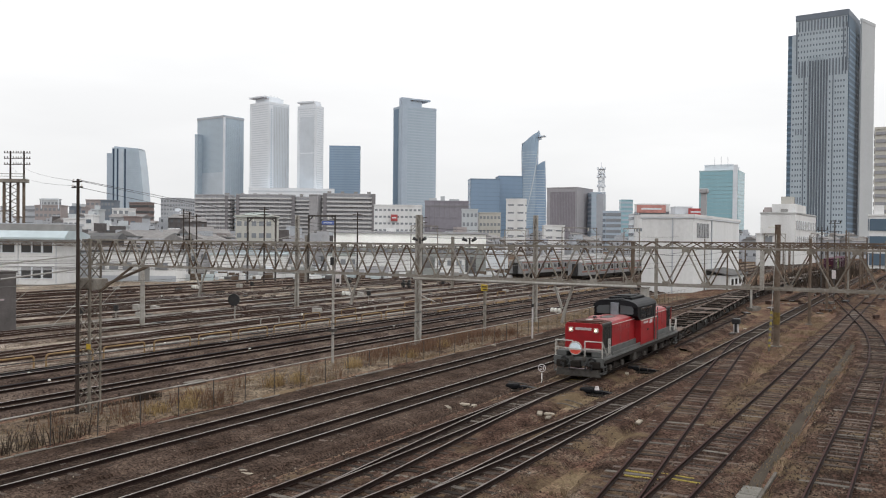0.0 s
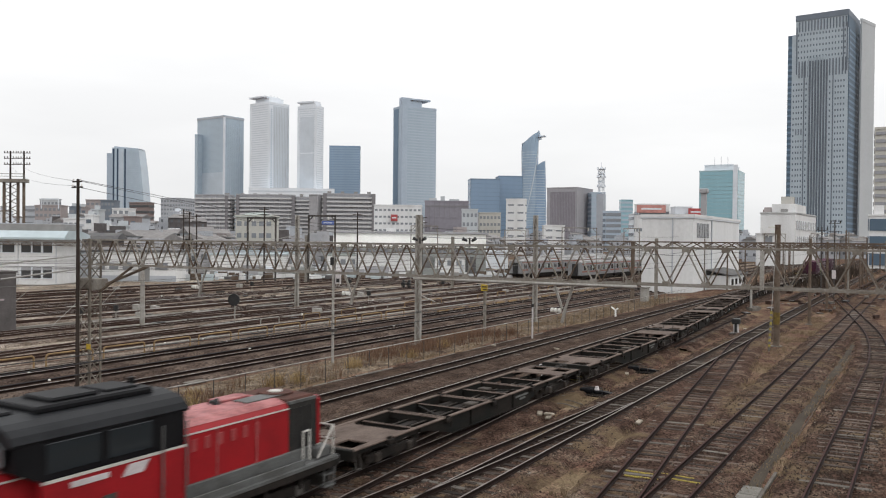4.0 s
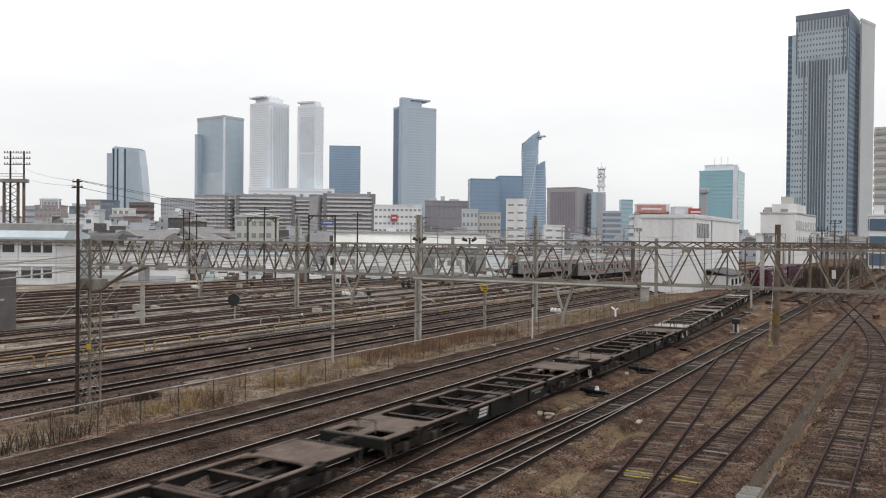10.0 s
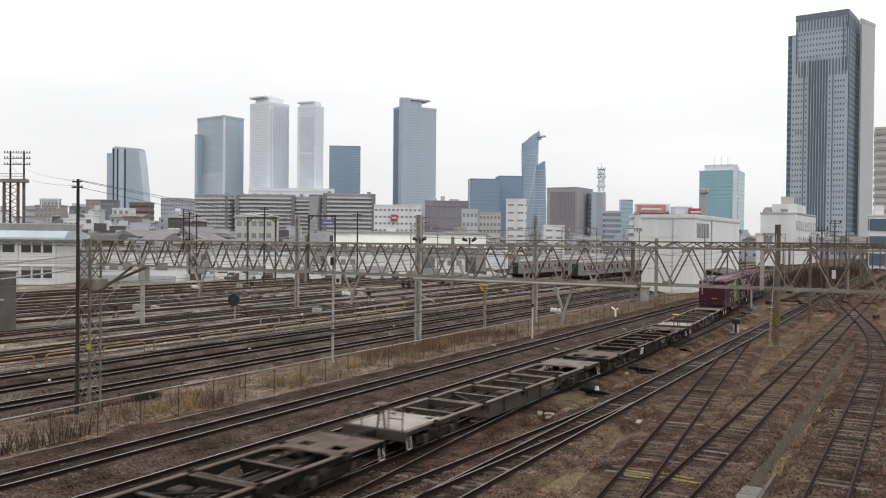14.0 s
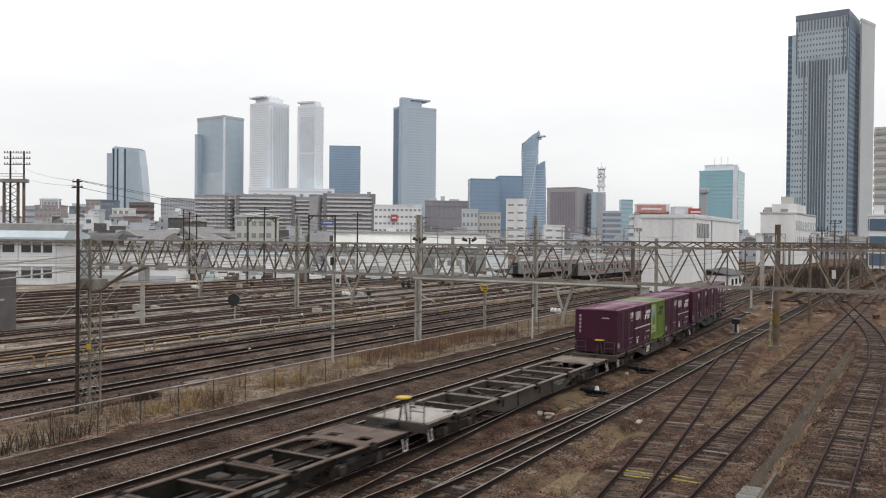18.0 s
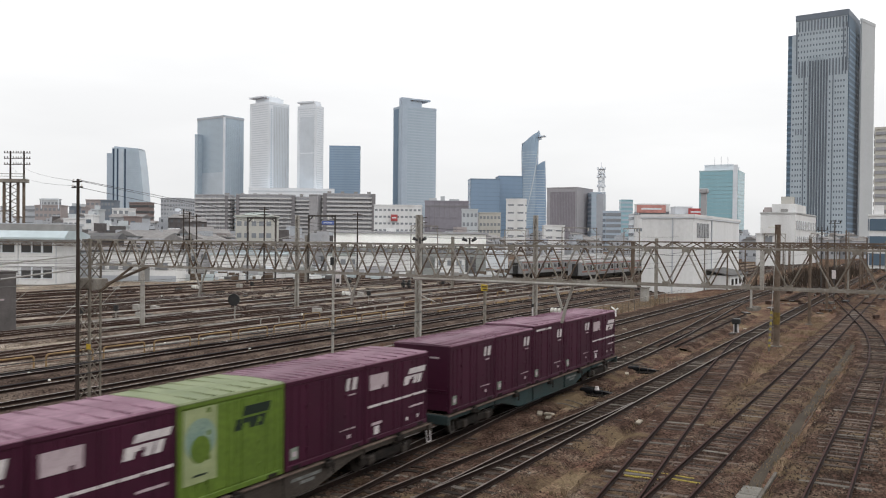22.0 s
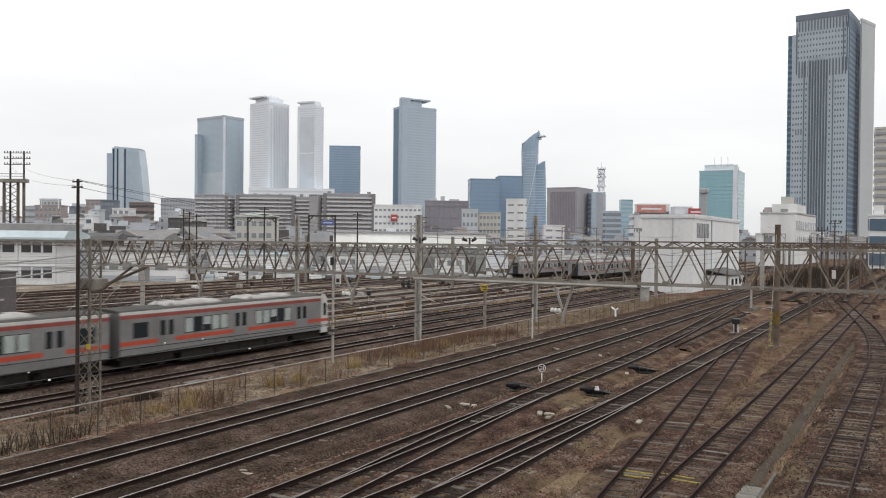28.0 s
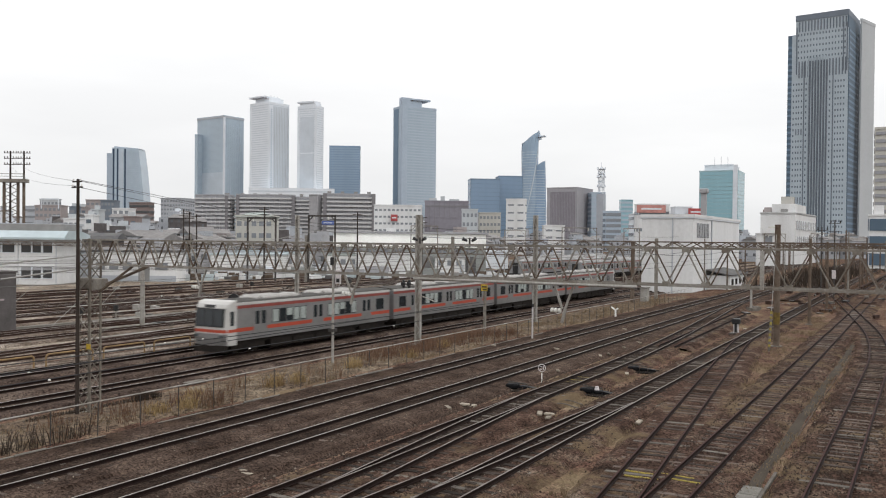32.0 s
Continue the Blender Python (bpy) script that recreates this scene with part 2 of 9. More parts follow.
M["deck_white"] = mat("pale_platform_plate", (0.34, 0.315, 0.295), (0.20, 0.175, 0.155), 1.1, 0.7, 0.05, 0.1, 12, 0.25)
M["stencil"] = mat("dull_grey_stencil", (0.16, 0.165, 0.16), (0.09, 0.09, 0.085), 5, 0.7)
M["wine"] = mat("wine_red_container_paint", (0.0400, 0.0054, 0.0188), (0.0300, 0.0047, 0.0150), 0.5, 0.5, 0, 0.03, 10, 0.12, 0.12)
M["wine_roof"] = mat("pale_container_roof", (0.185, 0.102, 0.138), (0.105, 0.045, 0.07), 1.0, 0.6, 0, 0.03, 6, 0.2, 0.15)
M["lime"] = mat("lime_container_paint", (0.09, 0.142, 0.02), (0.07, 0.112, 0.017), 0.7, 0.5, 0, 0.03, 8, 0.18)
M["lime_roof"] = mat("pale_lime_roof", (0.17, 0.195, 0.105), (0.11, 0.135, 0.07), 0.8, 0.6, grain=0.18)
M["mark"] = mat("white_marking", (0.50, 0.465, 0.465), (0.38, 0.35, 0.355), 2.5, 0.6, grain=0.15)
M["mark_dim"] = mat("dull_marking", (0.40, 0.33, 0.35), (0.3, 0.24, 0.26), 3, 0.6, grain=0.15)
M["picture_panel"] = mat("cream_picture_panel", (0.25, 0.285, 0.15), (0.19, 0.22, 0.11), 2.0, 0.6, grain=0.12)
M["tag_green"] = mat("grey_green_tag", (0.19, 0.22, 0.18), (0.14, 0.17, 0.14), 4, 0.6)
M["mark_dark"] = mat("dark_green_marking", (0.012, 0.022, 0.014), None, 2, 0.6)
M["stainless"] = mat("stainless_body", (0.215, 0.212, 0.21), (0.165, 0.162, 0.16), 0.5, 0.45, 0.35, 0.02, 5, 0.08)
M["emu_white"] = mat("white_cab_front", (0.46, 0.45, 0.435), (0.38, 0.37, 0.355), 1, 0.4, grain=0.05)
M["emu_orange"] = mat("orange_stripe", (0.38, 0.062, 0.034), (0.31, 0.052, 0.03), 1, 0.45, grain=0.06)
M["emu_red"] = mat("brick_red_stripe", (0.25, 0.058, 0.048), None, 1, 0.5, grain=0.06)
M["unit_grey"] = mat("dull_grey_roof_unit", (0.34, 0.33, 0.315), (0.25, 0.24, 0.228), 1.2, 0.75)
M["emu_roof"] = mat("dusty_grey_roof", (0.07, 0.067, 0.062), (0.047, 0.044, 0.041), 0.8, 0.85)
# grey-green blinds, their paleness also painting the reflection in the windows
M["blind"] = mat("window_blind_and_reflection", (0.33, 0.36, 0.34), (0.26, 0.29, 0.28), 2, 0.5)

M["wire_yard"] = mat("weathered_contact_wire", (0.16, 0.155, 0.15), None, 2, 0.6)
M["dark_weed"] = mat("dead_dark_weed", (0.035, 0.027, 0.022), (0.06, 0.045, 0.034), 2, 0.9)
M["straw_yellow"] = mat("straw_clump_blade", (0.30, 0.215, 0.105), (0.22, 0.15, 0.075), 0.7, 0.9, 0, 0, 8, 0.4)
M["mud"] = mat("smooth_mud", (0.044, 0.035, 0.027), (0.060, 0.049, 0.038), 0.5, 0.95, 0, 0.2, 14, 0.2)
M["casing"] = mat("blue_grey_exhaust_casing", (0.20, 0.22, 0.24), (0.13, 0.14, 0.155), 1.5, 0.5)
M["rail_mid"] = mat("half_worn_rail_head", (0.20, 0.172, 0.16), (0.10, 0.08, 0.07), 1.5, 0.5, 0.4)
M["ballast_mid"] = gravel("brown_yard_ballast", [(0.0296, 0.0209, 0.0174), (0.0661, 0.0478, 0.0391), (0.1201, 0.0948, 0.0783)], 14, 0.5, 0.9)
M["disc_blue"] = mat("dull_blue_disc", (0.13, 0.20, 0.175), (0.20, 0.26, 0.20), 3, 0.5)
M["slab_pale"] = mat("pale_weathered_slab", (0.30, 0.265, 0.215), (0.20, 0.17, 0.135), 4, 0.9, 0, 0.3, 30, 0.3, 0.25)

# ---- mesh building ----
class Geo:
    """Collects vertices and faces for one mesh."""

    def __init__(self):
        self.v, self.f = [], []

    def add(self, vs, fs, m=None):
        o = len(self.v)
        self.v += [tuple(m @ Vector(p)) for p in vs] if m else [tuple(p) for p in vs]
        self.f += [tuple(o + i for i in f) for f in fs]
        return self

    def box(self, x0, x1, y0, y1, z0, z1, c=0.0, m=None):
        """A block; c cuts its edges."""
        if c <= 0:
            vs = [(x, y, z) for x in (x0, x1) for y in (y0, y1) for z in (z0, z1)]
            return self.add(vs, [(0, 1, 3, 2), (4, 6, 7, 5), (0, 4, 5, 1), (2, 3, 7, 6), (0, 2, 6, 4), (1, 5, 7, 3)], m)
        lo, hi = (x0, y0, z0), (x1, y1, z1)
        vs, idx = [], {}
        for sx in (0, 1):
            for sy in (0, 1):
                for sz in (0, 1):
                    s = (sx, sy, sz)
                    for a in range(3):
                        p = [(hi[k] if s[k] else lo[k]) if k == a else (hi[k] - c if s[k] else lo[k] + c) for k in range(3)]
                        idx[(s, a)] = len(vs)
                        vs.append(p)
        fs = []
        for a in range(3):
            b_, c_ = (a + 1) % 3, (a + 2) % 3
            for e in (0, 1):
                q = []
                for (i, j) in ((0, 0), (1, 0), (1, 1), (0, 1)):
                    s = [0, 0, 0]
                    s[a], s[b_], s[c_] = e, i, j
                    q.append(idx[(tuple(s), a)])
                fs.append(q if e else q[::-1])
            for i in (0, 1):
                for j in (0, 1):
                    s0, s1 = [0, 0, 0], [0, 0, 0]
                    s0[a], s1[a] = 0, 1
                    s0[b_] = s1[b_] = i
                    s0[c_] = s1[c_] = j
                    q = [idx[(tuple(s0), b_)], idx[(tuple(s1), b_)], idx[(tuple(s1), c_)], idx[(tuple(s0), c_)]]
                    fs.append(q if i == j else q[::-1])
        for sx in (0, 1):
            for sy in (0, 1):
                for sz in (0, 1):
                    q = [idx[((sx, sy, sz), a)] for a in range(3)]
                    fs.append(q if (sx + sy + sz) % 2 else q[::-1])
        return self.add(vs, fs, m)

    def rod(self, p, q, r, n=6, r2=None, caps=True):
        """A round bar from p to q."""
        p, q = Vector(p), Vector(q)
        d = (q - p).normalized()
        a = d.orthogonal().normalized()
        b = d.cross(a)
        r2 = r if r2 is None else r2
        vs = [p + r * (math.cos(6.2832 * i / n) * a + math.sin(6.2832 * i / n) * b) for i in range(n)]
        vs += [q + r2 * (math.cos(6.2832 * i / n) * a + math.sin(6.2832 * i / n) * b) for i in range(n)]
        fs = [(i, (i + 1) % n, n + (i + 1) % n, n + i) for i in range(n)]
        if caps:
            fs += [tuple(range(n))[::-1], tuple(range(n, 2 * n))]
        return self.add(vs, fs)

    def bar(self, p, q, w, h, up=(0, 0, 1)):
        """A flat bar from p to q, w wide and h high."""
        p, q = Vector(p), Vector(q)
        d = (q - p).normalized()
        s = d.cross(Vector(up))
        if s.length < 1e-4:
            s = d.cross(Vector((1, 0, 0)))
        s.normalize()
        u = s.cross(d)
        vs = [e + sx * w / 2 * s + sz * h / 2 * u for e in (p, q) for sx, sz in ((-1, -1), (1, -1), (1, 1), (-1, 1))]
        return self.add(vs, [(3, 2, 1, 0), (4, 5, 6, 7), (0, 1, 5, 4), (1, 2, 6, 5), (2, 3, 7, 6), (3, 0, 4, 7)])

    def pipe(self, pts, r, n=6):
        for a, b in zip(pts, pts[1:]):
            self.rod(a, b, r, n)
        return self

    def prism(self, poly, a, b, axis="y"):
        """A polygon in the plane across the axis, drawn out from a to b: axis y takes (x, z), x takes (y, z), z takes (x, y)."""
        put = {"y": lambda u, w, t: (u, t, w), "x": lambda u, w, t: (t, u, w), "z": lambda u, w, t: (u, w, t)}[axis]
        n = len(poly)
        vs = [put(u, w, a) for u, w in poly] + [put(u, w, b) for u, w in poly]
        fs = [tuple(range(n)), tuple(range(2 * n - 1, n - 1, -1))] + [(i, n + i, n + (i + 1) % n, (i + 1) % n) for i in range(n)]
        return self.add(vs, fs)

    def sweep(self, prof, pts):
        """An open or closed profile (lateral, height) carried along a line of points in plan."""
        n = len(prof)
        vs = []
        for i, p in enumerate(pts):
            a, b = Vector(pts[max(i - 1, 0)]), Vector(pts[min(i + 1, len(pts) - 1)])
            d = (b - a).to_2d().normalized()
            s = Vector((-d.y, d.x))
            vs += [(p[0] + s.x * u, p[1] + s.y * u, p[2] + w) for u, w in prof]
        fs = [(i * n + k, i * n + (k + 1) % n, (i + 1) * n + (k + 1) % n, (i + 1) * n + k) for i in range(len(pts) - 1) for k in range(n)]
        fs += [tuple(range(n))[::-1], tuple(range(len(vs) - n, len(vs)))]
        return self.add(vs, fs)

    def mesh(self, name, material):
        me = bpy.data.meshes.new(name)
        me.from_pydata(self.v, [], self.f)
        bm = bmesh.new()
        bm.from_mesh(me)
        bmesh.ops.recalc_face_normals(bm, faces=bm.faces)
        bm.to_mesh(me)
        bm.free()
        me.materials.append(material)
        return me


def part(name, geo, material, parent=None, label="", at=None):
    """One mesh object, under a thing or a part; geo is a Geo or a finished mesh."""
    ob = new(name, geo if isinstance(geo, bpy.types.Mesh) else geo.mesh(name, material))
    if parent:
        ob.parent = parent
    if at is not None:
        ob.matrix_basis = at
    if label:
        tagged(ob, label)
    return ob


def thing(name, label, category, at=None, group="", kind=""):
    ob = tagged(new(name), label, category, group, kind)
    ob.empty_display_size = 0.5
    if at is not None:
        ob.matrix_basis = at
    return ob

# ---- ground ----
YARD = -0.45  # the passenger yard lies lower than the freight lines


def ground_height(y):
    if y < 29.6:
        return -0.36
    if y > 34.4:
        return YARD - 0.36
    return -0.36 + YARD * (y - 29.6) / 4.8


g = Geo()
gx = [-4200, -1500, -400, -60, 0] + [6 * i for i in range(1, 31)] + [240, 400, 700, 1200, 2200, 4200]
gy = [-4200, -1500, -300, -60, -20, -8, 0, 5, 10, 15, 20, 24, 27, 29.6, 30.8, 32, 33.2, 34.4, 40, 50, 70, 100, 150, 300, 800, 1800, 4200]
g.add([(x, y, ground_height(y)) for x in gx for y in gy],
      [(i * len(gy) + j, (i + 1) * len(gy) + j, (i + 1) * len(gy) + j + 1, i * len(gy) + j + 1) for i in range(len(gx) - 1) for j in range(len(gy) - 1)])
ground = tagged(part("ground", g, M["ground"]), "reddish-brown gravelly rail yard ground with dry weeds", "ground", kind="structure")

# ---- tracks ----
RAIL = [(-0.064, -0.153), (0.064, -0.153), (0.064, -0.138), (0.011, -0.12), (0.011, -0.04), (0.0325, -0.03), (0.0325, -0.004), (-0.0325, -0.004), (-0.0325, -0.03), (-0.011, -0.04), (-0.011, -0.12), (-0.064, -0.138)]
HEADP = [(-0.03, -0.006), (0.03, -0.006), (0.027, 0.0), (-0.027, 0.0)]
sleeper_mesh = {}


def smooth(t):
    t = min(1.0, max(0.0, t))
    return t * t * (3 - 2 * t)


def line(fn, x0, x1, step=4.0, z=0.0):
    n = max(2, int(math.ceil((x1 - x0) / step)) + 1)
    return [(x0 + (x1 - x0) * i / (n - 1), fn(x0 + (x1 - x0) * i / (n - 1)), z) for i in range(n)]


def ballast(fn, x0, x1, z, material, half, name="ballast_bed", top=-0.17, seed=0, step=1.2):
    """A bed of broken stone with an uneven crown and shoulders."""
    crest = max(top, -0.145)
    prof = [(-half - 0.55, -0.40), (-half - 0.2, -0.29), (-half, crest - 0.01), (-0.78, crest), (-0.5, top), (0, top + 0.005), (0.5, top), (0.78, crest), (half, crest - 0.01), (half + 0.2, -0.29), (half + 0.55, -0.40)]
    vs, n = [], len(prof)
    pts = line(fn, x0, x1, step, z)
    for i, p in enumerate(pts):
        for k, (u, w) in enumerate(prof):
            j = noise.noise((p[0] * 0.9 + seed, u * 2.0, seed * 3.1))
            vs.append((p[0], p[1] + u + (0.16 * j if abs(u) > half * 0.9 else 0), p[2] + w + 0.022 * j))
    fs = [(i * n + k, (i + 1) * n + k, (i + 1) * n + k + 1, i * n + k + 1) for i in range(len(pts) - 1) for k in range(n - 1)]
    gg = Geo().add(vs, fs)
    return gg


def track(fn, x0, x1, s0, s1, label, z=0.0, head="rail_head", wood="sleeper", bed="ballast", top=-0.17, pitch=0.63, half=1.35, group="main tracks", length=2.1, lift=0.0, joined=False, dark=False, skip=0.0):
    th = thing("railway_track", label, "railway track", pose(0, 0, 0), group)
    seed = abs(fn(30.0)) * 1.7
    part("ballast_bed", ballast(fn, x0, x1, z + lift, M[bed], half, top=top, seed=seed, step=1.2 if not joined else 6.0), M[bed], th)
    if dark:
        pts = line(fn, x0, x1, 1.5, z)
        vs = [(x, y + u + 0.03 * noise.noise((x * 1.3, u, seed)), zz + top + 0.016 + w + 0.012 * noise.noise((x * 1.7, u * 3, seed))) for x, y, zz in pts for u, w in ((-0.52, -0.03), (-0.4, 0), (0, 0.004), (0.4, 0), (0.52, -0.03))]
        part("oily_ballast", Geo().add(vs, [(i * 5 + k, i * 5 + 5 + k, i * 5 + 6 + k, i * 5 + k + 1) for i in range(len(pts) - 1) for k in range(4)]), M["ballast_dark"], th, "black oily ballast between the rails")
    for side in (-0.5665, 0.5665):
        pts = [(x, y + side, zz) for x, y, zz in line(fn, x0, x1, 3.0, z)]
        r = part("rail", Geo().sweep(RAIL, pts), M["rail_far" if joined else "rail_rust_shade"], th)
        part("running_surface", Geo().sweep(HEADP, pts), M[head], r, "polished steel rail head" if head in ("rail_head", "rail_mid", "rail_far_head") else "brown rusty rail head")
    rnd = random.Random(int(seed * 100))
    x = s0
    gg = Geo()
    while x < s1:
        d = (fn(x + 0.5) - fn(x - 0.5))
        if skip and rnd.random() < skip:
            pass
        elif joined:
            gg.box(x - 0.11, x + 0.11, fn(x) - length / 2, fn(x) + length / 2, z - 0.3, z - 0.15)
        else:
            k = (wood if rnd.random() > 0.13 else "sleeper_pale", length)
            if k not in sleeper_mesh:
                sleeper_mesh[k] = Geo().box(-0.11, 0.11, -length / 2, length / 2, -0.14, 0, 0.015).mesh("sleeper", M[k[0]])
            part("sleeper", sleeper_mesh[k], None, th, at=pose(x + rnd.uniform(-0.07, 0.07), fn(x) + rnd.uniform(-0.08, 0.08), z - 0.152 + rnd.uniform(-0.012, 0.012), rnd.uniform(-0.6, 0.6), 0, math.degrees(math.atan(d)) + rnd.uniform(-2.5, 2.5)))
        x += pitch
    if joined:
        tagged(part("sleeper_row", gg, M[wood], th), kind="stuff")
    return th


def main_path(x):
    """The way of the freight train: off the second line over a long turnout to the third."""
    return 16.23 + 4.12 * smooth((x - 46.0) / 80.0)


def ladder(x0, y0, x1, y1, x2=None, y2=None):
    def fn(x):
        return y0 + (y1 - y0) * (x - x0) / (x1 - x0)
    return fn


def branch(xs, base, slope, sign):
    """A turnout: leaves the line base at xs towards smaller x, easing into its slope."""
    def fn(x):
        d = max(0.0, xs - x)
        e = 9.0
        off = slope * (d * d / (2 * e) if d < e else d - e / 2)
        return base + sign * off
    return fn


def g_curve(x):
    d = max(0.0, x - 55.0)
    e = 30.0
    return 2.45 + 0.14 * (d * d / (2 * e) if d < e else d - e / 2)


NEAR = [
    (lambda x: 24.25, -8, 420, 11, 105, "straight main line with polished rails in dark ballast", dict(top=-0.150, bed="ballast", half=1.7, dark=True)),
    (lambda x: 20.35, -8, 420, 13, 100, "straight main line with polished rails beside the freight line", dict(top=-0.150, bed="ballast", half=1.7, dark=True)),
    (main_path, -8, 126, 14, 80, "freight line with turnouts and stained wooden sleepers", dict(head="rail_mid", top=-0.19, bed="ballast_red", dark=True, wood="sleeper_dark")),
    (lambda x: 12.12, -8, 420, 15, 100, "freight line with polished rails and worn sleepers", dict(head="rail_mid", top=-0.19, bed="ballast_red", dark=True, wood="sleeper_dark")),
    (lambda x: 15.9 + 0.025 * (x - 58.0), 60, 92, 62, 90, "short spur track with rusty rails", dict(top=-0.18, bed="ballast_red", head="rail_dull", lift=-0.012)),
    (branch(39.7, 16.23, 0.074, -1), -4, 36.5, 15, 30, "turnout track curving off the freight line", dict(head="rail_mid", top=-0.20, wood="sleeper_dark", bed="ballast_red", lift=-0.012)),
    (branch(42, 12.12, 0.069, 1), -4, 38, 15, 30, "turnout track curving between the freight lines", dict(head="rail_mid", top=-0.20, wood="sleeper_dark", bed="ballast_red", lift=-0.02)),
    (branch(71.8, 12.12, 0.102, -1), 14, 69, 17, 62, "rusty connecting track with grey sleepers", dict(top=-0.170, bed="ballast_red", head="rail_dull", lift=-0.012, pitch=0.66, skip=0.28)),
    (lambda x: 6.45, -8, 320, 20, 108, "rusty siding with pale weathered sleepers", dict(top=-0.170, bed="ballast_red", head="rail_dull", pitch=0.66, lift=-0.004, skip=0.22)),
    (g_curve, -8, 190, 23, 104, "curved rusty siding joining the yard throat", dict(top=-0.170, bed="ballast_red", head="rail_dull", pitch=0.66, lift=-0.016, skip=0.2)),
    (lambda x: 37.0, 2, 330, 0, 0, "passenger line beside the dry verge", dict(z=YARD, bed="ballast_mid", top=-0.16)),
    (lambda x: 44.95, 2, 330, 0, 0, "passenger yard line beside the walkway", dict(z=YARD, bed="ballast_mid", top=-0.16)),
    (lambda x: 41.07, 2, 330, 0, 0, "passenger line with polished rails", dict(z=YARD, bed="ballast_mid", top=-0.16)),
]
TRACKS = []
# far yard tracks, too far away to tell the sleepers singly
for yy, tilt, hd in ((50.6, 0.0, "rail_dull"), (54.2, 0.012, "rail_dull"), (59.4, 0.0, "rail_head"), (64.8, 0.0, "rail_head"), (71.5, 0.0, "rail_dull"), (75.6, -0.04, "rail_head"), (81.0, 0.03, "rail_dull"), (84.0, 0.0, "rail_head"), (91.0, 0.0, "rail_dull"), (95.5, 0.0, "rail_head"), (100.0, 0.03, "rail_dull"), (107.0, 0.0, "rail_dull"), (57.0, 0.10, "rail_head"), (61.5, -0.09, "rail_dull"), (67.0, 0.12, "rail_head"), (79.5, 0.13, "rail_head"), (86.5, -0.10, "rail_head"), (103.5, -0.08, "rail_head")):
    track(lambda x, q=yy, k=tilt: q + k * (x - 70), 10, 330, 25, 200, "yard track with brown rails and pale ballast", z=YARD - (0.02 if tilt else 0.0), head="rail_far_head" if hd == "rail_head" else "rail_far_brown", bed="ballast_far", wood="sleeper_pale", top=-0.19, pitch=0.8, group="yard tracks", joined=True, half=1.6)

# ---- masts and gantries ----
def lattice(g, base, w, d, h, n, bar=0.06, thin=0.035, taper=1.0):
    """A lattice column: four legs and zigzag lacing."""
    bx, by, bz = base

    def leg(sx, sy, t):
        k = 1 + (taper - 1) * t
        return Vector((bx + sx * d / 2 * k, by + sy * w / 2 * k, bz + h * t))
    for sx in (-1, 1):
        for sy in (-1, 1):
            g.bar(leg(sx, sy, 0), leg(sx, sy, 1), bar, bar, (1, 0, 0))
    for i in range(n):
        a, b = i / n, (i + 1) / n
        for s in (-1, 1):
            u, v = (1, -1) if i % 2 else (-1, 1)
            g.bar(leg(s, u, a), leg(s, v, b), thin, thin, (1, 0, 0))
            g.bar(leg(u, s, a), leg(v, s, b), thin, thin, (0, 1, 0))
    return g


def truss_beam(th, x, y0, y1, zb, zt, panel, depth, chord=0.075, web=0.046, material="truss", rear="truss_rust", plates=False, joined=False):
    """A box truss across the tracks: chords, then each pair of diagonals as a part of its own; joined: the web of a far beam in one part."""
    for dx in (-depth / 2, depth / 2):
        for z in (zb, zt):
            part("chord", Geo().bar((x + dx, y0, z), (x + dx, y1, z), chord, chord), M[material], th)
    n = int(round((y1 - y0) / panel))
    all_web = Geo()
    for i in range(n):
        a, b = y0 + (y1 - y0) * i / n, y0 + (y1 - y0) * (i + 1) / n
        m = (a + b) / 2
        for dx in (-depth / 2, depth / 2):
            gg = all_web if joined else Geo()
            gg.bar((x + dx, a, zt), (x + dx, m, zb), web, 0.06, (1, 0, 0))
            gg.bar((x + dx, m, zb), (x + dx, b, zt), web, 0.06, (1, 0, 0))
            if not joined:
                part("diagonal", gg, M[material if dx < 0 else rear], th)
        if joined:
            all_web.bar((x - depth / 2, a, zt), (x + depth / 2, b, zt), 0.045, 0.045)
            continue
        part("cross_brace", Geo().bar((x - depth / 2, a, zt), (x + depth / 2, b, zt), 0.045, 0.045), M[rear], th)
        if plates:
            part("strut", Geo().bar((x - depth / 2, m, zb), (x + depth / 2, m, zb), 0.05, 0.05), M[rear], th)
            xf = x - depth / 2
            part("node_plate", Geo().box(xf - 0.012 - web / 2, xf + 0.012 + web / 2, a - 0.11, a + 0.11, zt - 0.12, zt + 0.02), M[material], th)
            part("node_plate", Geo().box(xf - 0.012 - web / 2, xf + 0.012 + web / 2, m - 0.11, m + 0.11, zb - 0.02, zb + 0.12), M[material], th)
    if joined:
        tagged(part("lattice_web", all_web, M[material], th), kind="stuff")


# the nearest gantry: its lattice mast stands on the verge
gan = thing("catenary_gantry", "weathered steel lattice gantry spanning the tracks on a lattice mast", "gantry", group="gantries")
truss_beam(gan, 25.5, -8.64, 33.466, 6.13, 7.25, 1.138, 0.75, 0.062, 0.034, plates=True)
part("lattice_mast", lattice(Geo(), (25.15, 33.0, -0.6), 0.8, 0.55, 7.9, 13, 0.07, 0.035), M["mast_steel"], gan, "grey riveted lattice mast")
part("lattice_mast", lattice(Geo(), (25.5, -9.2, -0.5), 0.8, 0.8, 7.8, 12, 0.075, 0.04), M["truss"], gan)
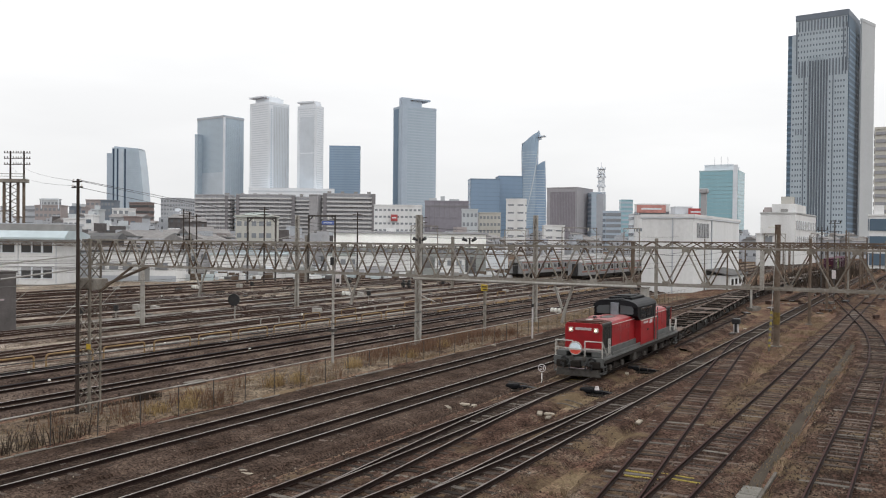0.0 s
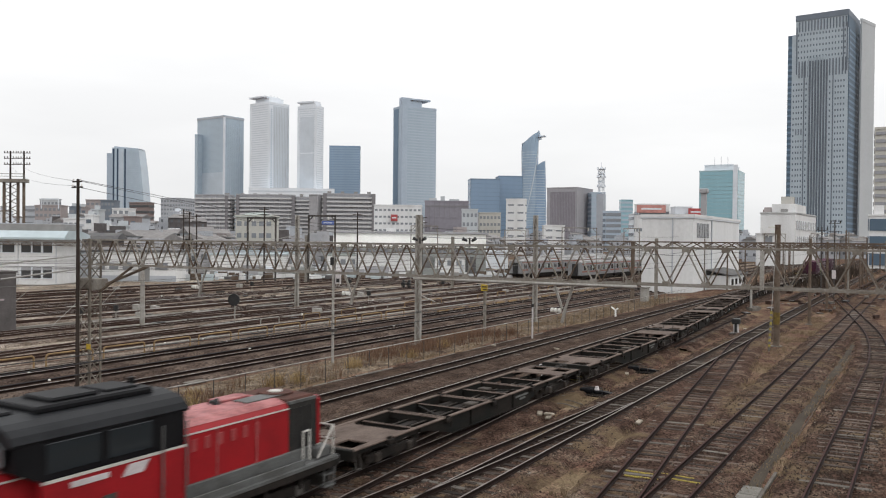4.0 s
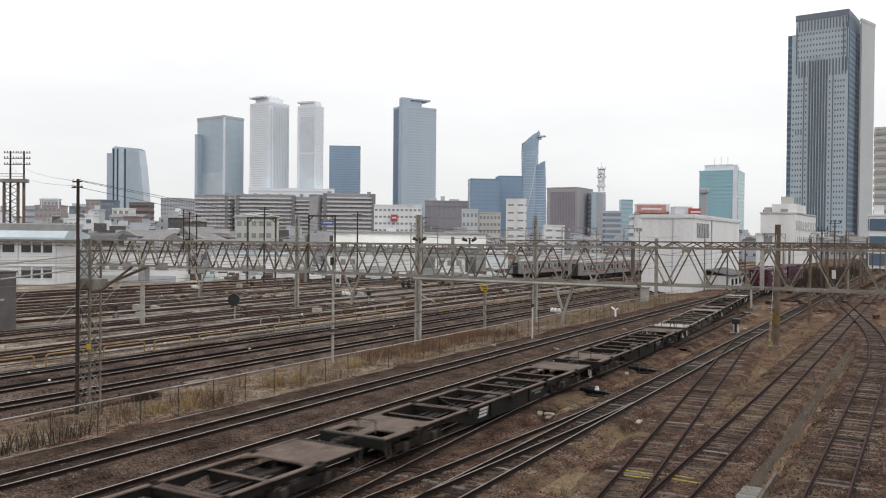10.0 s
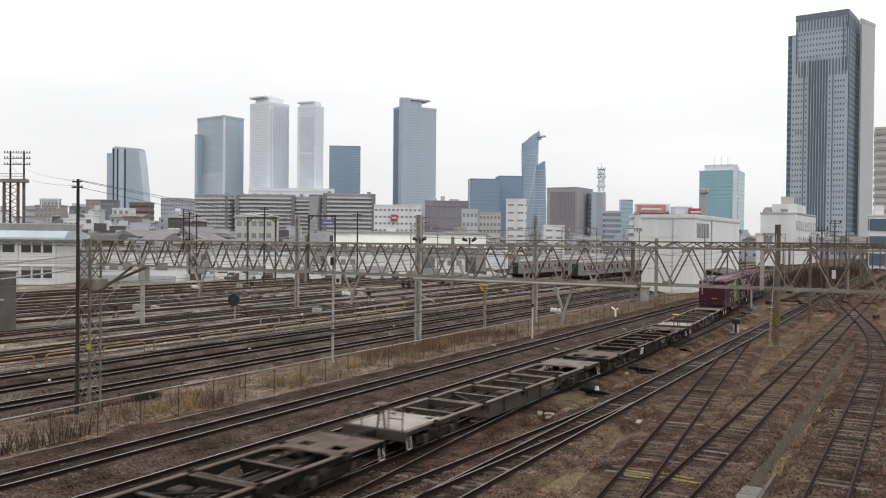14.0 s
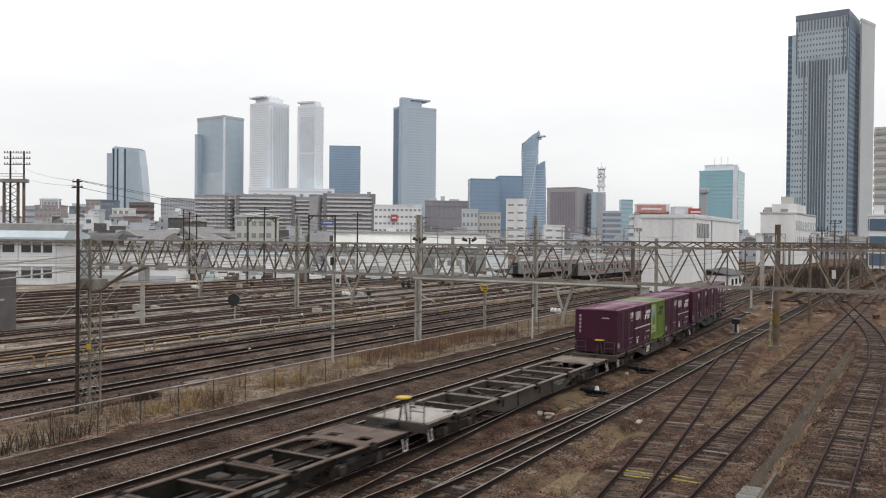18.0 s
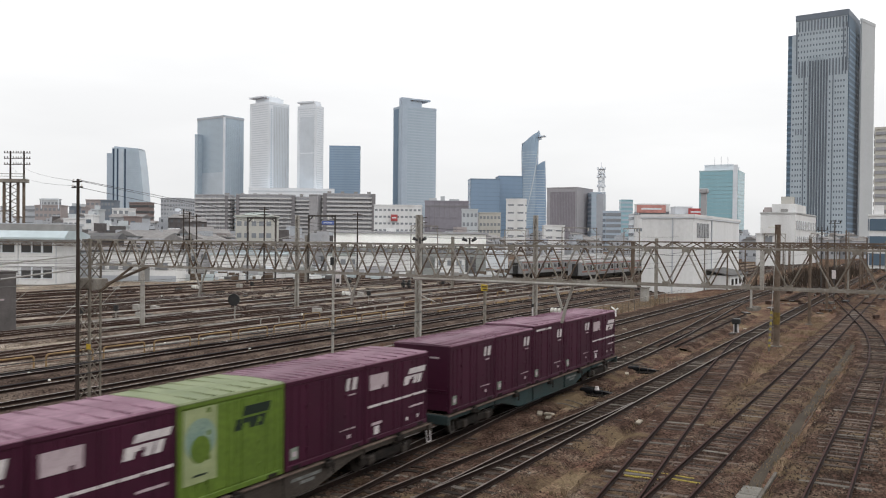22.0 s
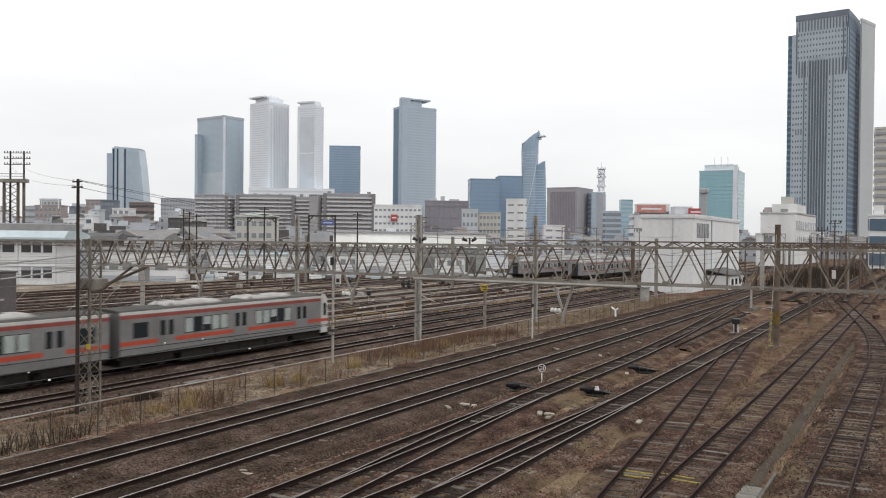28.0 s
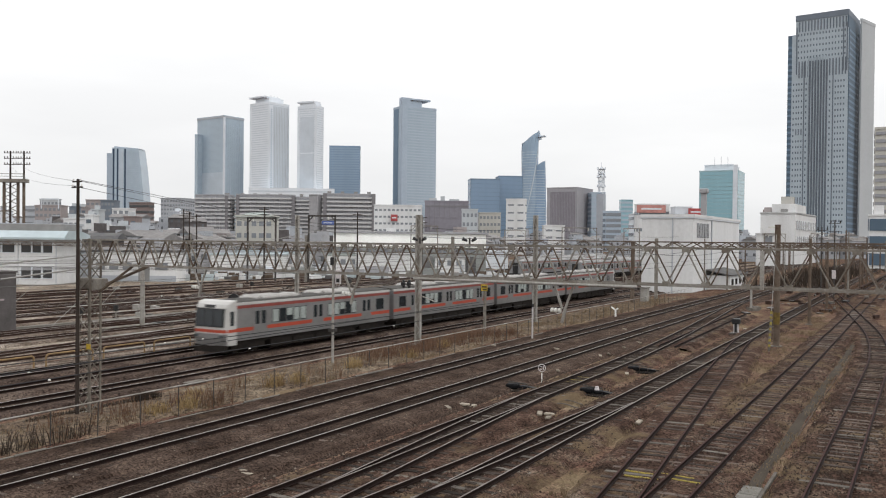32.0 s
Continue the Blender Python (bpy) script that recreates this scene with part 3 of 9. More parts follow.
part("brace", Geo().bar((25.5, 32.4, 5.2), (25.5, 29.6, 6.1), 0.10, 0.10).bar((25.2, 32.4, 4.9), (25.2, 30.2, 6.1), 0.08, 0.08), M["truss_rust"], gan, "rusty knee brace under the beam")
part("footing", Geo().box(24.7, 25.6, 32.4, 33.6, -1.2, -0.66, 0.06), M["concrete"], gan)

# ---- buildings ----
B = {}
# city walls and glass: distance haze is mixed in, paler and bluer
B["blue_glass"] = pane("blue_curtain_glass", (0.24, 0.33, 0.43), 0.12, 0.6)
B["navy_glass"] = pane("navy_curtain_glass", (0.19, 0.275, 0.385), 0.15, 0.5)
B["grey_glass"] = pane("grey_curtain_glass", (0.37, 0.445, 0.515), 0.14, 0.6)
B["teal_glass"] = pane("teal_curtain_glass", (0.26, 0.435, 0.495), 0.2, 0.25)
B["deep_blue"] = pane("deep_blue_glass", (0.045, 0.07, 0.11), 0.5, 0.08)
# the shade inside balconies as a flat darker colour
B["recess"] = mat("balcony_shade_colour", (0.285, 0.288, 0.305), (0.25, 0.253, 0.27), 0.2, 0.8, grain=0.1, fine=1.0)
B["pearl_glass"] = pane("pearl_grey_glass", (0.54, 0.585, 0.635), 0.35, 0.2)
B["panel"] = mat("blue_grey_panel", (0.365, 0.42, 0.462), (0.33, 0.38, 0.42), 0.08, 0.6, grain=0.05, fine=0.5)
B["panel_dark"] = mat("slate_panel", (0.15, 0.175, 0.21), (0.13, 0.155, 0.185), 0.08, 0.6, grain=0.05, fine=0.5)
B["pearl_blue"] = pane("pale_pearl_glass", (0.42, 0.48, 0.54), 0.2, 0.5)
B["night"] = pane("navy_window_glass", (0.125, 0.145, 0.172), 0.3, 0.15)
B["navy_matte"] = pane("slate_blue_tower_glass", (0.16, 0.225, 0.3), 0.5, 0.08)
B["dusk_glass"] = pane("dark_blue_tower_glass", (0.095, 0.135, 0.18), 0.5, 0.08)
# window glass lightened to carry the haze in its base colour
B["win"] = pane("haze_lightened_window_glass", (0.21, 0.225, 0.245), 0.1, 0.5)
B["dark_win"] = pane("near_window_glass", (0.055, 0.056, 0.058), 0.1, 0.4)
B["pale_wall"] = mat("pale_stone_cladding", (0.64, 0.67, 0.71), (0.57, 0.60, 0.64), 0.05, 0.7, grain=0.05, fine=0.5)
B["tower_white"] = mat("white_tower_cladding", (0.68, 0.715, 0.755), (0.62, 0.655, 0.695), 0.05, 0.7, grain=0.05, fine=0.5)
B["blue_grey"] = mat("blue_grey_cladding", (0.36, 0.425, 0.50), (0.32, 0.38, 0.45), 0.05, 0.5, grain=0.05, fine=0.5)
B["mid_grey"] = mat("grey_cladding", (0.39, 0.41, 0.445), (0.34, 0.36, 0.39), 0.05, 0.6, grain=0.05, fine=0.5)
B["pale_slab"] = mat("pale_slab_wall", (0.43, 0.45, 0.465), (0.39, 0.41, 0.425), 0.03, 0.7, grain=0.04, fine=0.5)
B["haze_grey"] = mat("haze_tinted_grey_wall", (0.37, 0.385, 0.41), (0.30, 0.31, 0.33), 0.05, 0.8)
B["taupe"] = mat("taupe_tile_wall", (0.335, 0.335, 0.347), (0.298, 0.298, 0.31), 0.1, 0.8, grain=0.08, fine=0.5)
B["brown"] = mat("haze_lightened_brown_tile", (0.235, 0.222, 0.25), (0.21, 0.198, 0.222), 0.1, 0.8, grain=0.08, fine=0.5)
B["redbrown"] = mat("red_brown_tile_wall", (0.225, 0.178, 0.168), (0.19, 0.152, 0.143), 0.1, 0.8, grain=0.08, fine=0.5)
B["pink"] = mat("pinkish_wall", (0.325, 0.292, 0.288), (0.285, 0.255, 0.25), 0.1, 0.8, grain=0.06, fine=0.5)
B["white_wall"] = mat("white_rendered_wall", (0.665, 0.668, 0.67), (0.555, 0.555, 0.555), 0.18, 0.85, grain=0.06, fine=2.0, streak=True)
B["beige"] = mat("beige_wall", (0.455, 0.445, 0.41), (0.39, 0.38, 0.35), 0.1, 0.85, grain=0.06, fine=1.0)
B["slab_line"] = mat("pale_balcony_front", (0.475, 0.478, 0.485), (0.42, 0.423, 0.43), 0.1, 0.8, grain=0.06, fine=1.0)
B["roof_grey"] = mat("grey_flat_roof", (0.26, 0.255, 0.25), (0.2, 0.2, 0.195), 0.15, 0.9, grain=0.1, fine=1.0)
B["roof_blue"] = mat("pale_blue_sheet_roof", (0.4, 0.46, 0.485), (0.34, 0.39, 0.41), 0.2, 0.6, grain=0.06, fine=1.0)
B["roof_dark"] = mat("dark_tile_roof", (0.09, 0.09, 0.095), (0.13, 0.125, 0.12), 0.3, 0.8, grain=0.15, fine=2.0)
B["sign_red"] = mat("red_sign", (0.42, 0.085, 0.085), None, 1, 0.5)
B["frame_grey"] = mat("grey_brown_tile_frame", (0.335, 0.33, 0.35), (0.3, 0.295, 0.312), 0.1, 0.8, grain=0.06, fine=0.5)
B["hut_grey"] = mat("dark_hut_wall", (0.115, 0.105, 0.104), (0.085, 0.078, 0.077), 0.8, 0.9, grain=0.1, fine=6)
B["pier"] = mat("dark_taupe_pier", (0.20, 0.195, 0.205), (0.175, 0.17, 0.178), 0.1, 0.8, grain=0.06, fine=0.5)
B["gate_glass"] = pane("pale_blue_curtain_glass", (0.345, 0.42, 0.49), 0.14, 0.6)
B["roof_green"] = mat("weathered_green_roof", (0.31, 0.345, 0.325), (0.25, 0.28, 0.265), 0.3, 0.7)
B["sign_pink"] = mat("faded_red_sign", (0.50, 0.24, 0.21), None, 0.4, 0.6)
B["shed_green"] = mat("grey_green_shed_wall", (0.27, 0.285, 0.275), (0.21, 0.222, 0.215), 0.2, 0.8)
B["cream_wall"] = mat("cream_shed_wall", (0.88, 0.88, 0.85), (0.78, 0.78, 0.75), 0.2, 0.8)
B["teal_frame"] = mat("teal_grey_frame", (0.31, 0.43, 0.465), (0.28, 0.39, 0.425), 0.05, 0.5)
B["sign_blue"] = mat("blue_sign", (0.08, 0.12, 0.32), None, 1, 0.5)


def building(name, label, corner, yaw, wr, wl, h, wall, floors=0, glass="win", style="bands", roof=None, first=0.0, category="building", group="city buildings", gap=0.55, cols=(0, 0), base=-0.9, deep=0.25):
    """A block on its near corner: its right face runs along local x, its left face along local y.
    bands: a strip of windows a floor; balconies: a slab and parapet a floor; grid: single windows; fins: upright glass strips."""
    th = thing(name, label, category, pose(corner[0], corner[1], 0, 0, 0, yaw), group)
    part("wall", Geo().box(0, wr, 0, wl, base, h, 0.05), B[wall], th)
    part("roof", Geo().box(-0.2, wr + 0.2, -0.2, wl + 0.2, h, h + 0.012 * h + 0.3), B[roof or wall], th)
    if floors and style in ("bands", "balconies"):
        fh = (h - first) / floors
        if style == "bands":
            g = Geo().box(wr * 0.02, wr * 0.98, -deep, 0.02, 0, fh * gap)
            g.box(-deep, 0.02, wl * 0.02, wl * 0.98, 0, fh * gap)
            me, nm = g.mesh("window_band", B[glass]), "window_band"
        else:
            g = Geo().box(-0.3, wr + 0.2, -1.3, 0.02, 0, fh * gap).box(-1.0, 0.02, -1.3, wl, 0, fh * gap)
            me, nm = g.mesh("balcony", B["slab_line"]), "balcony"
            for k in range(1, int(wr / 3.6) + 1):
                part("partition", Geo().box(k * 3.6 - 0.12, k * 3.6 + 0.12, -1.22, 0.0, first, h - 0.4), B[wall], th)
            for k in range(1, int(wl / 3.6)):
                part("partition", Geo().box(-0.95, 0.0, k * 3.6 - 0.12, k * 3.6 + 0.12, first, h - 0.4), B[wall], th)
            # one sheet behind the balconies, in the colour of their shade
            part("window_band", Geo().box(0.3, wr - 0.3, -0.12, 0.02, first + 0.3, h - 0.4).box(-0.12, 0.02, 0.3, wl - 0.3, first + 0.3, h - 0.4), B["recess"], th)
        for i in range(floors):
            part(nm, me, None, th, at=pose(0, 0, first + fh * (i + (1 - gap) * (0.5 if style == "bands" else 0.0))))
    if floors and style == "grid":
        fh = (h - first) / floors
        for face, width, count in (("r", wr, cols[0]), ("l", wl, cols[1])):
            if not count:
                continue
            ww, wh = width / count * 0.62, fh * gap
            g = Geo().box(0, ww, -deep * 0.3, 0.05, 0, wh) if face == "r" else Geo().box(-deep * 0.3, 0.05, 0, ww, 0, wh)
            me = g.mesh("window", B[glass])
            for i in range(floors):
                for j in range(count):
                    u = (j + 0.19) * width / count
                    part("window", me, None, th, at=pose(u if face == "r" else 0, 0 if face == "r" else u, first + fh * (i + 0.22)))
    if floors and style == "fins":
        for face, width in (("r", wr), ("l", wl)):
            n = cols[0] if face == "r" else cols[1]
            if not n:
                continue
            ww = width / n * gap
            g = Geo().box(0, ww, -deep, 0.05, first, h - 1.0) if face == "r" else Geo().box(-deep, 0.05, 0, ww, first, h - 1.0)
            me = g.mesh("glass_strip", B[glass])
            for j in range(n):
                u = (j + (1 - gap) / 2) * width / n
                part("glass_strip", me, None, th, at=pose(u if face == "r" else 0, 0 if face == "r" else u, 0))
    return th


# skyline towers: no haze in the air, only in their base colours
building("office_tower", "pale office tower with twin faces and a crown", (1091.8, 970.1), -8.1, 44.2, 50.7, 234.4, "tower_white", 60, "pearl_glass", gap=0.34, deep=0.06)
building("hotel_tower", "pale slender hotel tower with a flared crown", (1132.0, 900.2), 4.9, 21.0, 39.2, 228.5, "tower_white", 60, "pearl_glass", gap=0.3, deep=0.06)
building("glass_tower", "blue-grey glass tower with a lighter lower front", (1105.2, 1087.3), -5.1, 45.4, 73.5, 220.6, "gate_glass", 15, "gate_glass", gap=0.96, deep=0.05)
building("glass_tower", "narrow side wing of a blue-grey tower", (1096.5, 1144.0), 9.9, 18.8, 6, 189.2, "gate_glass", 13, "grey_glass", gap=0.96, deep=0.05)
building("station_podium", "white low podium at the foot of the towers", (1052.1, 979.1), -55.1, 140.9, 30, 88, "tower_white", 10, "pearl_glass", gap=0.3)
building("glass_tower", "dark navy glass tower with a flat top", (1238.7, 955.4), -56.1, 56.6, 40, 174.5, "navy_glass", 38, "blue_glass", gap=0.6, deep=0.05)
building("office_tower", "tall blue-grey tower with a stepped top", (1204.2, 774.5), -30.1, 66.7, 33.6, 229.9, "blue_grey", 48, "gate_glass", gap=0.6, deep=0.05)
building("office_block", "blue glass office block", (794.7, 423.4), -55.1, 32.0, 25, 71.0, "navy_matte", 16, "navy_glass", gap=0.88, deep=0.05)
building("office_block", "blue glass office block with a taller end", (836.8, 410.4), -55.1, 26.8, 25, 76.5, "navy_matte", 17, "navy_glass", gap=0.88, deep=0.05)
br = building("office_block", "grey-brown tiled office block with a dark glazed front", (757.1, 288.2), -0.1, 42.4, 31.2, 56.9, "frame_grey")
part("glazed_front", Geo().box(-0.4, 0.1, 2.0, 27.5, -0.9, 53.5), B["brown"], br, "dark glazed front")
for k in range(15):
    part("mullion", Geo().box(-0.6, -0.35, 3.2 + 1.6 * k, 3.35 + 1.6 * k, 0, 53), B["frame_grey"], br)
building("office_block", "slim blue-grey block beside a brown one", (773.4, 279.9), -55.1, 13.5, 15, 52.7, "blue_grey", 12, "grey_glass")
tg = building("office_tower", "teal glass office tower with a pale core", (951.7, 178.2), 1.9, 48.0, 40.8, 84.1, "teal_frame", 20, "teal_glass", gap=0.88)
part("core_strip", Geo().box(-0.9, 0.3, 0.2, 5.0, 0, 91), B["pale_wall"], tg, "pale upright core strip")
for k in range(3):
    part("aerial", Geo().rod((8, 12 + 7 * k, 90), (8, 12 + 7 * k, 101), 0.2, 5), B["mid_grey"], tg)
building("office_tower", "grey lift core above a teal tower", (960.4, 185.3), 1.9, 43.4, 30.2, 91.1, "pale_wall")
building("apartment_block", "taupe apartment slab with balcony lines", (473.5, 460.6), 17.9, 9.2, 27.9, 38.7, "taupe", 13, "win", "balconies", gap=0.42)
building("apartment_block", "long taupe apartment slab with balcony lines", (476.3, 455.7), -55.1, 43.7, 12, 39.2, "taupe", 13, "win", "balconies", gap=0.42)
building("apartment_block", "short taupe apartment block between two slabs", (502.7, 419.8), -55.1, 11.9, 12, 37.8, "taupe", 13, "win", "balconies", gap=0.42)
building("apartment_block", "taupe apartment slab with pale balconies", (477.4, 373.4), -52.1, 36.6, 12, 38.3, "taupe", 13, "win", "balconies", gap=0.42)
for th_ in [o for o in bpy.data.objects if not o.parent and o.name.startswith("apartment_block") and "taupe" in str(o.get("label"))]:
    wr_ = {"long taupe apartment slab with balcony lines": 43.7, "taupe apartment slab with pale balconies": 36.6}.get(th_["label"], 0)
    for u in ([0.0, wr_ - 2.0] if wr_ else []):
        part("pier", Geo().box(u, u + 2.6, -1.55, 0.05, -0.9, 38.9), B["pier"], th_, "dark plain stair pier")
    if not wr_:
        part("pier", Geo().box(-1.2, 0.05, 0.2, 2.6, -0.9, 38.2), B["pier"], th_, "dark plain stair pier")
    for k in range(4 if wr_ else 1):
        part("roof_box", Geo().box(3 + 9.5 * k, 5.5 + 9.5 * k, 2, 5, 38.8, 40.6), B["roof_grey"], th_)
building("stair_tower", "plain taupe stair tower of an apartment slab", (475.4, 376.9), -0.1, 7.0, 7.8, 37.4, "taupe")
building("office_block", "grey-blue office block with window bands", (497.9, 538.4), 9.9, 21.8, 20.2, 38.5, "haze_grey", 11, "win", "grid", cols=(7, 7), gap=0.45)
building("apartment_block", "red-brown apartment block with dark balconies", (311.4, 361.3), 14.9, 5.4, 11.7, 24.8, "redbrown", 8, "dark_win", gap=0.4)
building("warehouse", "large windowless white building with a flat roof", (132.0, 31.2), 0.0, 36.7, 8.1, 11.2, "white_wall")


def front(name, label, corner, w, d, h, wall, floors=0, glass="win", style="bands", yaw=-60.1, **kw):
    return building(name, label, corner, yaw, w, d, h, wall, floors, glass, style, **kw)


# low and middling buildings before the towers
front("apartment_block", "pinkish apartment block with several storeys", (314.4, 416.2), 12.7, 10, 27.2, "pink", 8, "win", "grid", cols=(5, 0), gap=0.4)
front("office_block", "dark blue-grey office block with narrow windows", (312.0, 400.4), 7.6, 8, 26.6, "panel_dark", 8, "win", "grid", cols=(4, 0), gap=0.45)
front("office_block", "small white office block with dark windows", (268.3, 335.9), 8.2, 8, 20.0, "white_wall", 6, "win", "grid", cols=(3, 0))
building("apartment_block", "pale apartment block with a grey roof room", (319.3, 447.8), 21.9, 3.1, 11.9, 28.2, "pale_slab", 8, "win", "grid", cols=(2, 5), gap=0.4)
building("apartment_block", "old grey apartment block with a pitched top", (325.3, 477.5), 19.9, 4.5, 9.2, 24.7, "mid_grey", 6, gap=0.3)
front("apartment_block", "brownish pink apartment block before a pale one", (303, 446), 15.0, 9, 24.0, "pink", 7, "win", "grid", cols=(6, 0), gap=0.45)
for lab_, at_, w_, h_, wall_, fl_, n_ in (
        ("narrow dark slate block between paler houses", (253.4, 347.4), 3.0, 20.4, "panel_dark", 6, 1),
        ("hazy pinkish block behind small white houses", (261.6, 353.8), 5.0, 20.5, "pink", 6, 2),
        ("low white block with a flat roof and dark windows", (193.0, 267.7), 5.5, 13.1, "white_wall", 4, 3),
        ("small white house block with a roof room", (204.7, 271.5), 2.9, 14.7, "white_wall", 4, 1),
        ("slim white house block with small windows", (209.5, 274.1), 2.7, 16.9, "pale_slab", 5, 1),
        ("low orange-brown block before a red-brown one", (205.8, 251.5), 4.5, 14.0, "redbrown", 4, 2),
        ("low white shop with a row of windows", (184.1, 236.8), 3.7, 10.5, "white_wall", 3, 2),
        ("low pale shop with a row of windows", (181.2, 226.4), 5.1, 10.3, "pale_slab", 3, 3)):
    sb_ = front("office_block", lab_, at_, w_, 6, h_, wall_, fl_, "night" if wall_ != "panel_dark" else "win", "grid", cols=(n_, 0), gap=0.4)
    part("roof_room", Geo().box(w_ * 0.2, w_ * 0.65, 1.5, 4.0, h_ + 0.2, h_ + 1.9, 0.03), B["pale_slab"], sb_)
rf = thing("roof_frame", "pale open sign frame on the roof of an apartment block", "sign frame", pose(255.0, 370.8, 0, 0, 0, -60.1))
part("post", Geo().box(0, 0.35, 0, 0.35, 20, 24.8), B["pale_wall"], rf)
part("post", Geo().box(8.3, 8.65, 0, 0.35, 20, 24.8), B["pale_wall"], rf)
part("top_beam", Geo().box(-0.1, 8.75, 0, 0.35, 24.4, 25.0), B["pale_wall"], rf)
lr = thing("shed", "long low shed with a dark curved roof", "building", pose(122.3, 164.5, 0, 0, 0, -60.1), "yard sheds")
part("wall", Geo().box(0, 8.4, 0, 5, -0.9, 6.6), B["hut_grey"], lr)
part("roof", Geo().prism([(-0.5, 6.5), (0.4, 7.3), (2.5, 8.0), (4.6, 7.3), (5.5, 6.5)], -0.5, 9.0, "x"), B["roof_dark"], lr)
front("office_block", "white office block with window bands and a red sign", (346.9, 239.3), 23.7, 14, 23.6, "white_wall", 7, "win", "grid", cols=(11, 0), gap=0.3)
hl = front("hall", "dark brown windowless hall with panel seams", (368.1, 222.5), 22.4, 14, 26.3, "brown")
for k in range(1, 9):
    part("panel_seam", Geo().box(2.5 * k - 0.1, 2.5 * k + 0.1, -0.08, 0.02, 0, 26), B["pier"], hl)
part("roof_band", Geo().box(-0.05, 22.4, -0.15, 0.0, 23.6, 24.4), B["pier"], hl)
for k, (u, w_, h_) in enumerate(((2.0, 4.0, 1.8), (8.0, 2.2, 2.8), (12.5, 5.0, 1.4))):
    part("roof_unit", Geo().box(u, u + w_, 3, 6, 26.5, 26.5 + h_, 0.05), B["pale_slab"], hl)
front("hall", "lower dark brown annex of a hall", (351.3, 205), 20, 10, 17.5, "brown")
building("office_block", "white tiled tower block with few windows", (393.7, 177.9), 19.9, 8.0, 9.9, 27.7, "white_wall", 7, "win", "grid", cols=(3, 2), gap=0.2)
front("office_block", "pale green-roofed beige block", (333.7, 182.0), 7.1, 8, 20.5, "pale_slab", 5, "win", "grid", cols=(4, 0), gap=0.4)
front("office_block", "beige block with grey window bands", (346.4, 179.9), 10.0, 8, 19.3, "beige", 6, "win", "grid", cols=(6, 0), gap=0.4)
front("office_block", "pale round-cornered glass block", (778.0, 251.7), 10.9, 10, 45.5, "teal_glass", 11, "grey_glass", gap=0.5)
front("shop", "low white annex beside a tiled tower block", (396.0, 168.5), 10.5, 8, 14.5, "white_wall", 4, "win", "grid", cols=(2, 0), gap=0.2)
front("office_block", "blue-grey low office block", (578.0, 198.5), 11.1, 10, 27.8, "blue_grey", 7)
front("office_block", "long pale low block", (441.0, 135.8), 32.4, 12, 21.5, "pale_wall", 5, gap=0.35)
front("shop", "white shop block with a red curved front sign", (432.4, 130.7), 16.3, 9, 26.2, "white_wall", 3, gap=0.2)
front("shop", "pale blue shop block with a white top", (431.9, 111.4), 8.7, 9, 24.5, "pale_wall", 3, gap=0.2)
front("train_shed", "long cream-walled train shed with a grey roof", (160.4, 122.3), 36.4, 14, 8.6, "cream_wall", yaw=-58.5, roof="roof_grey")
ts_ = [o for o in bpy.data.objects if o.name.startswith("train_shed") and not o.parent][0]
part("lower_wall", Geo().box(0, 36.4, -0.35, 0.0, -0.9, 5.2), B["shed_green"], ts_, "grey-green lower shed wall")
for k in range(10):
    part("shed_door", Geo().box(1.0 + 3.4 * k, 3.4 + 3.4 * k, -0.42, -0.3, -0.9, 3.2 + 0.4 * (k % 3)), B["roof_dark" if k % 4 == 1 else "roof_grey"], ts_)
    part("shed_window", Geo().box(1.1 + 3.4 * k, 3.2 + 3.4 * k, -0.40, -0.3, 4.0, 4.9), B["win"], ts_)
for k in range(12):
    part("shed_post", Geo().box(0.2 + 3.2 * k, 0.55 + 3.2 * k, -0.5, -0.3, -0.9, 6.0), B["roof_grey"], ts_)
part("eaves", Geo().box(-0.6, 37, -0.5, 0.6, 8.5, 8.95, 0.05), B["taupe"], ts_, "tan eaves board")
front("station_house", "beige house with a green hipped roof", (171.1, 163.9), 10.1, 9, 12.9, "beige", 4, "win", "grid", cols=(5, 0), gap=0.4)
st_ = [o for o in bpy.data.objects if o.name.startswith("station_house") and not o.parent][0]
part("hipped_roof", Geo().add([(-0.6, -0.6, 12.9), (10.7, -0.6, 12.9), (10.7, 9.6, 12.9), (-0.6, 9.6, 12.9), (3, 4.5, 14.2), (7, 4.5, 14.2)], [(0, 1, 5, 4), (1, 2, 5), (2, 3, 4, 5), (3, 0, 4), (3, 2, 1, 0)]), B["roof_green"], st_, "green hipped sheet roof")
front("shed", "white low shed with a pale blue roof edge", (138.5, 140.3), 16.4, 8, 3.3, "white_wall", roof="roof_blue")
front("shed", "white low shed behind the yard tracks", (154.9, 111.7), 14.1, 8, 3.8, "white_wall")
front("shed", "long pale low shed behind the yard", (192.9, 125.9), 30.9, 10, 3.9, "pale_wall")
front("shed", "low pinkish block with window bands", (187.6, 195.4), 8.7, 9, 8.0, "pink", 2)
low_white = front("shed", "long white low wall building beside the yard", (98.9, 129.0), 14.9, 6, 4.5, "white_wall", roof="roof_dark")

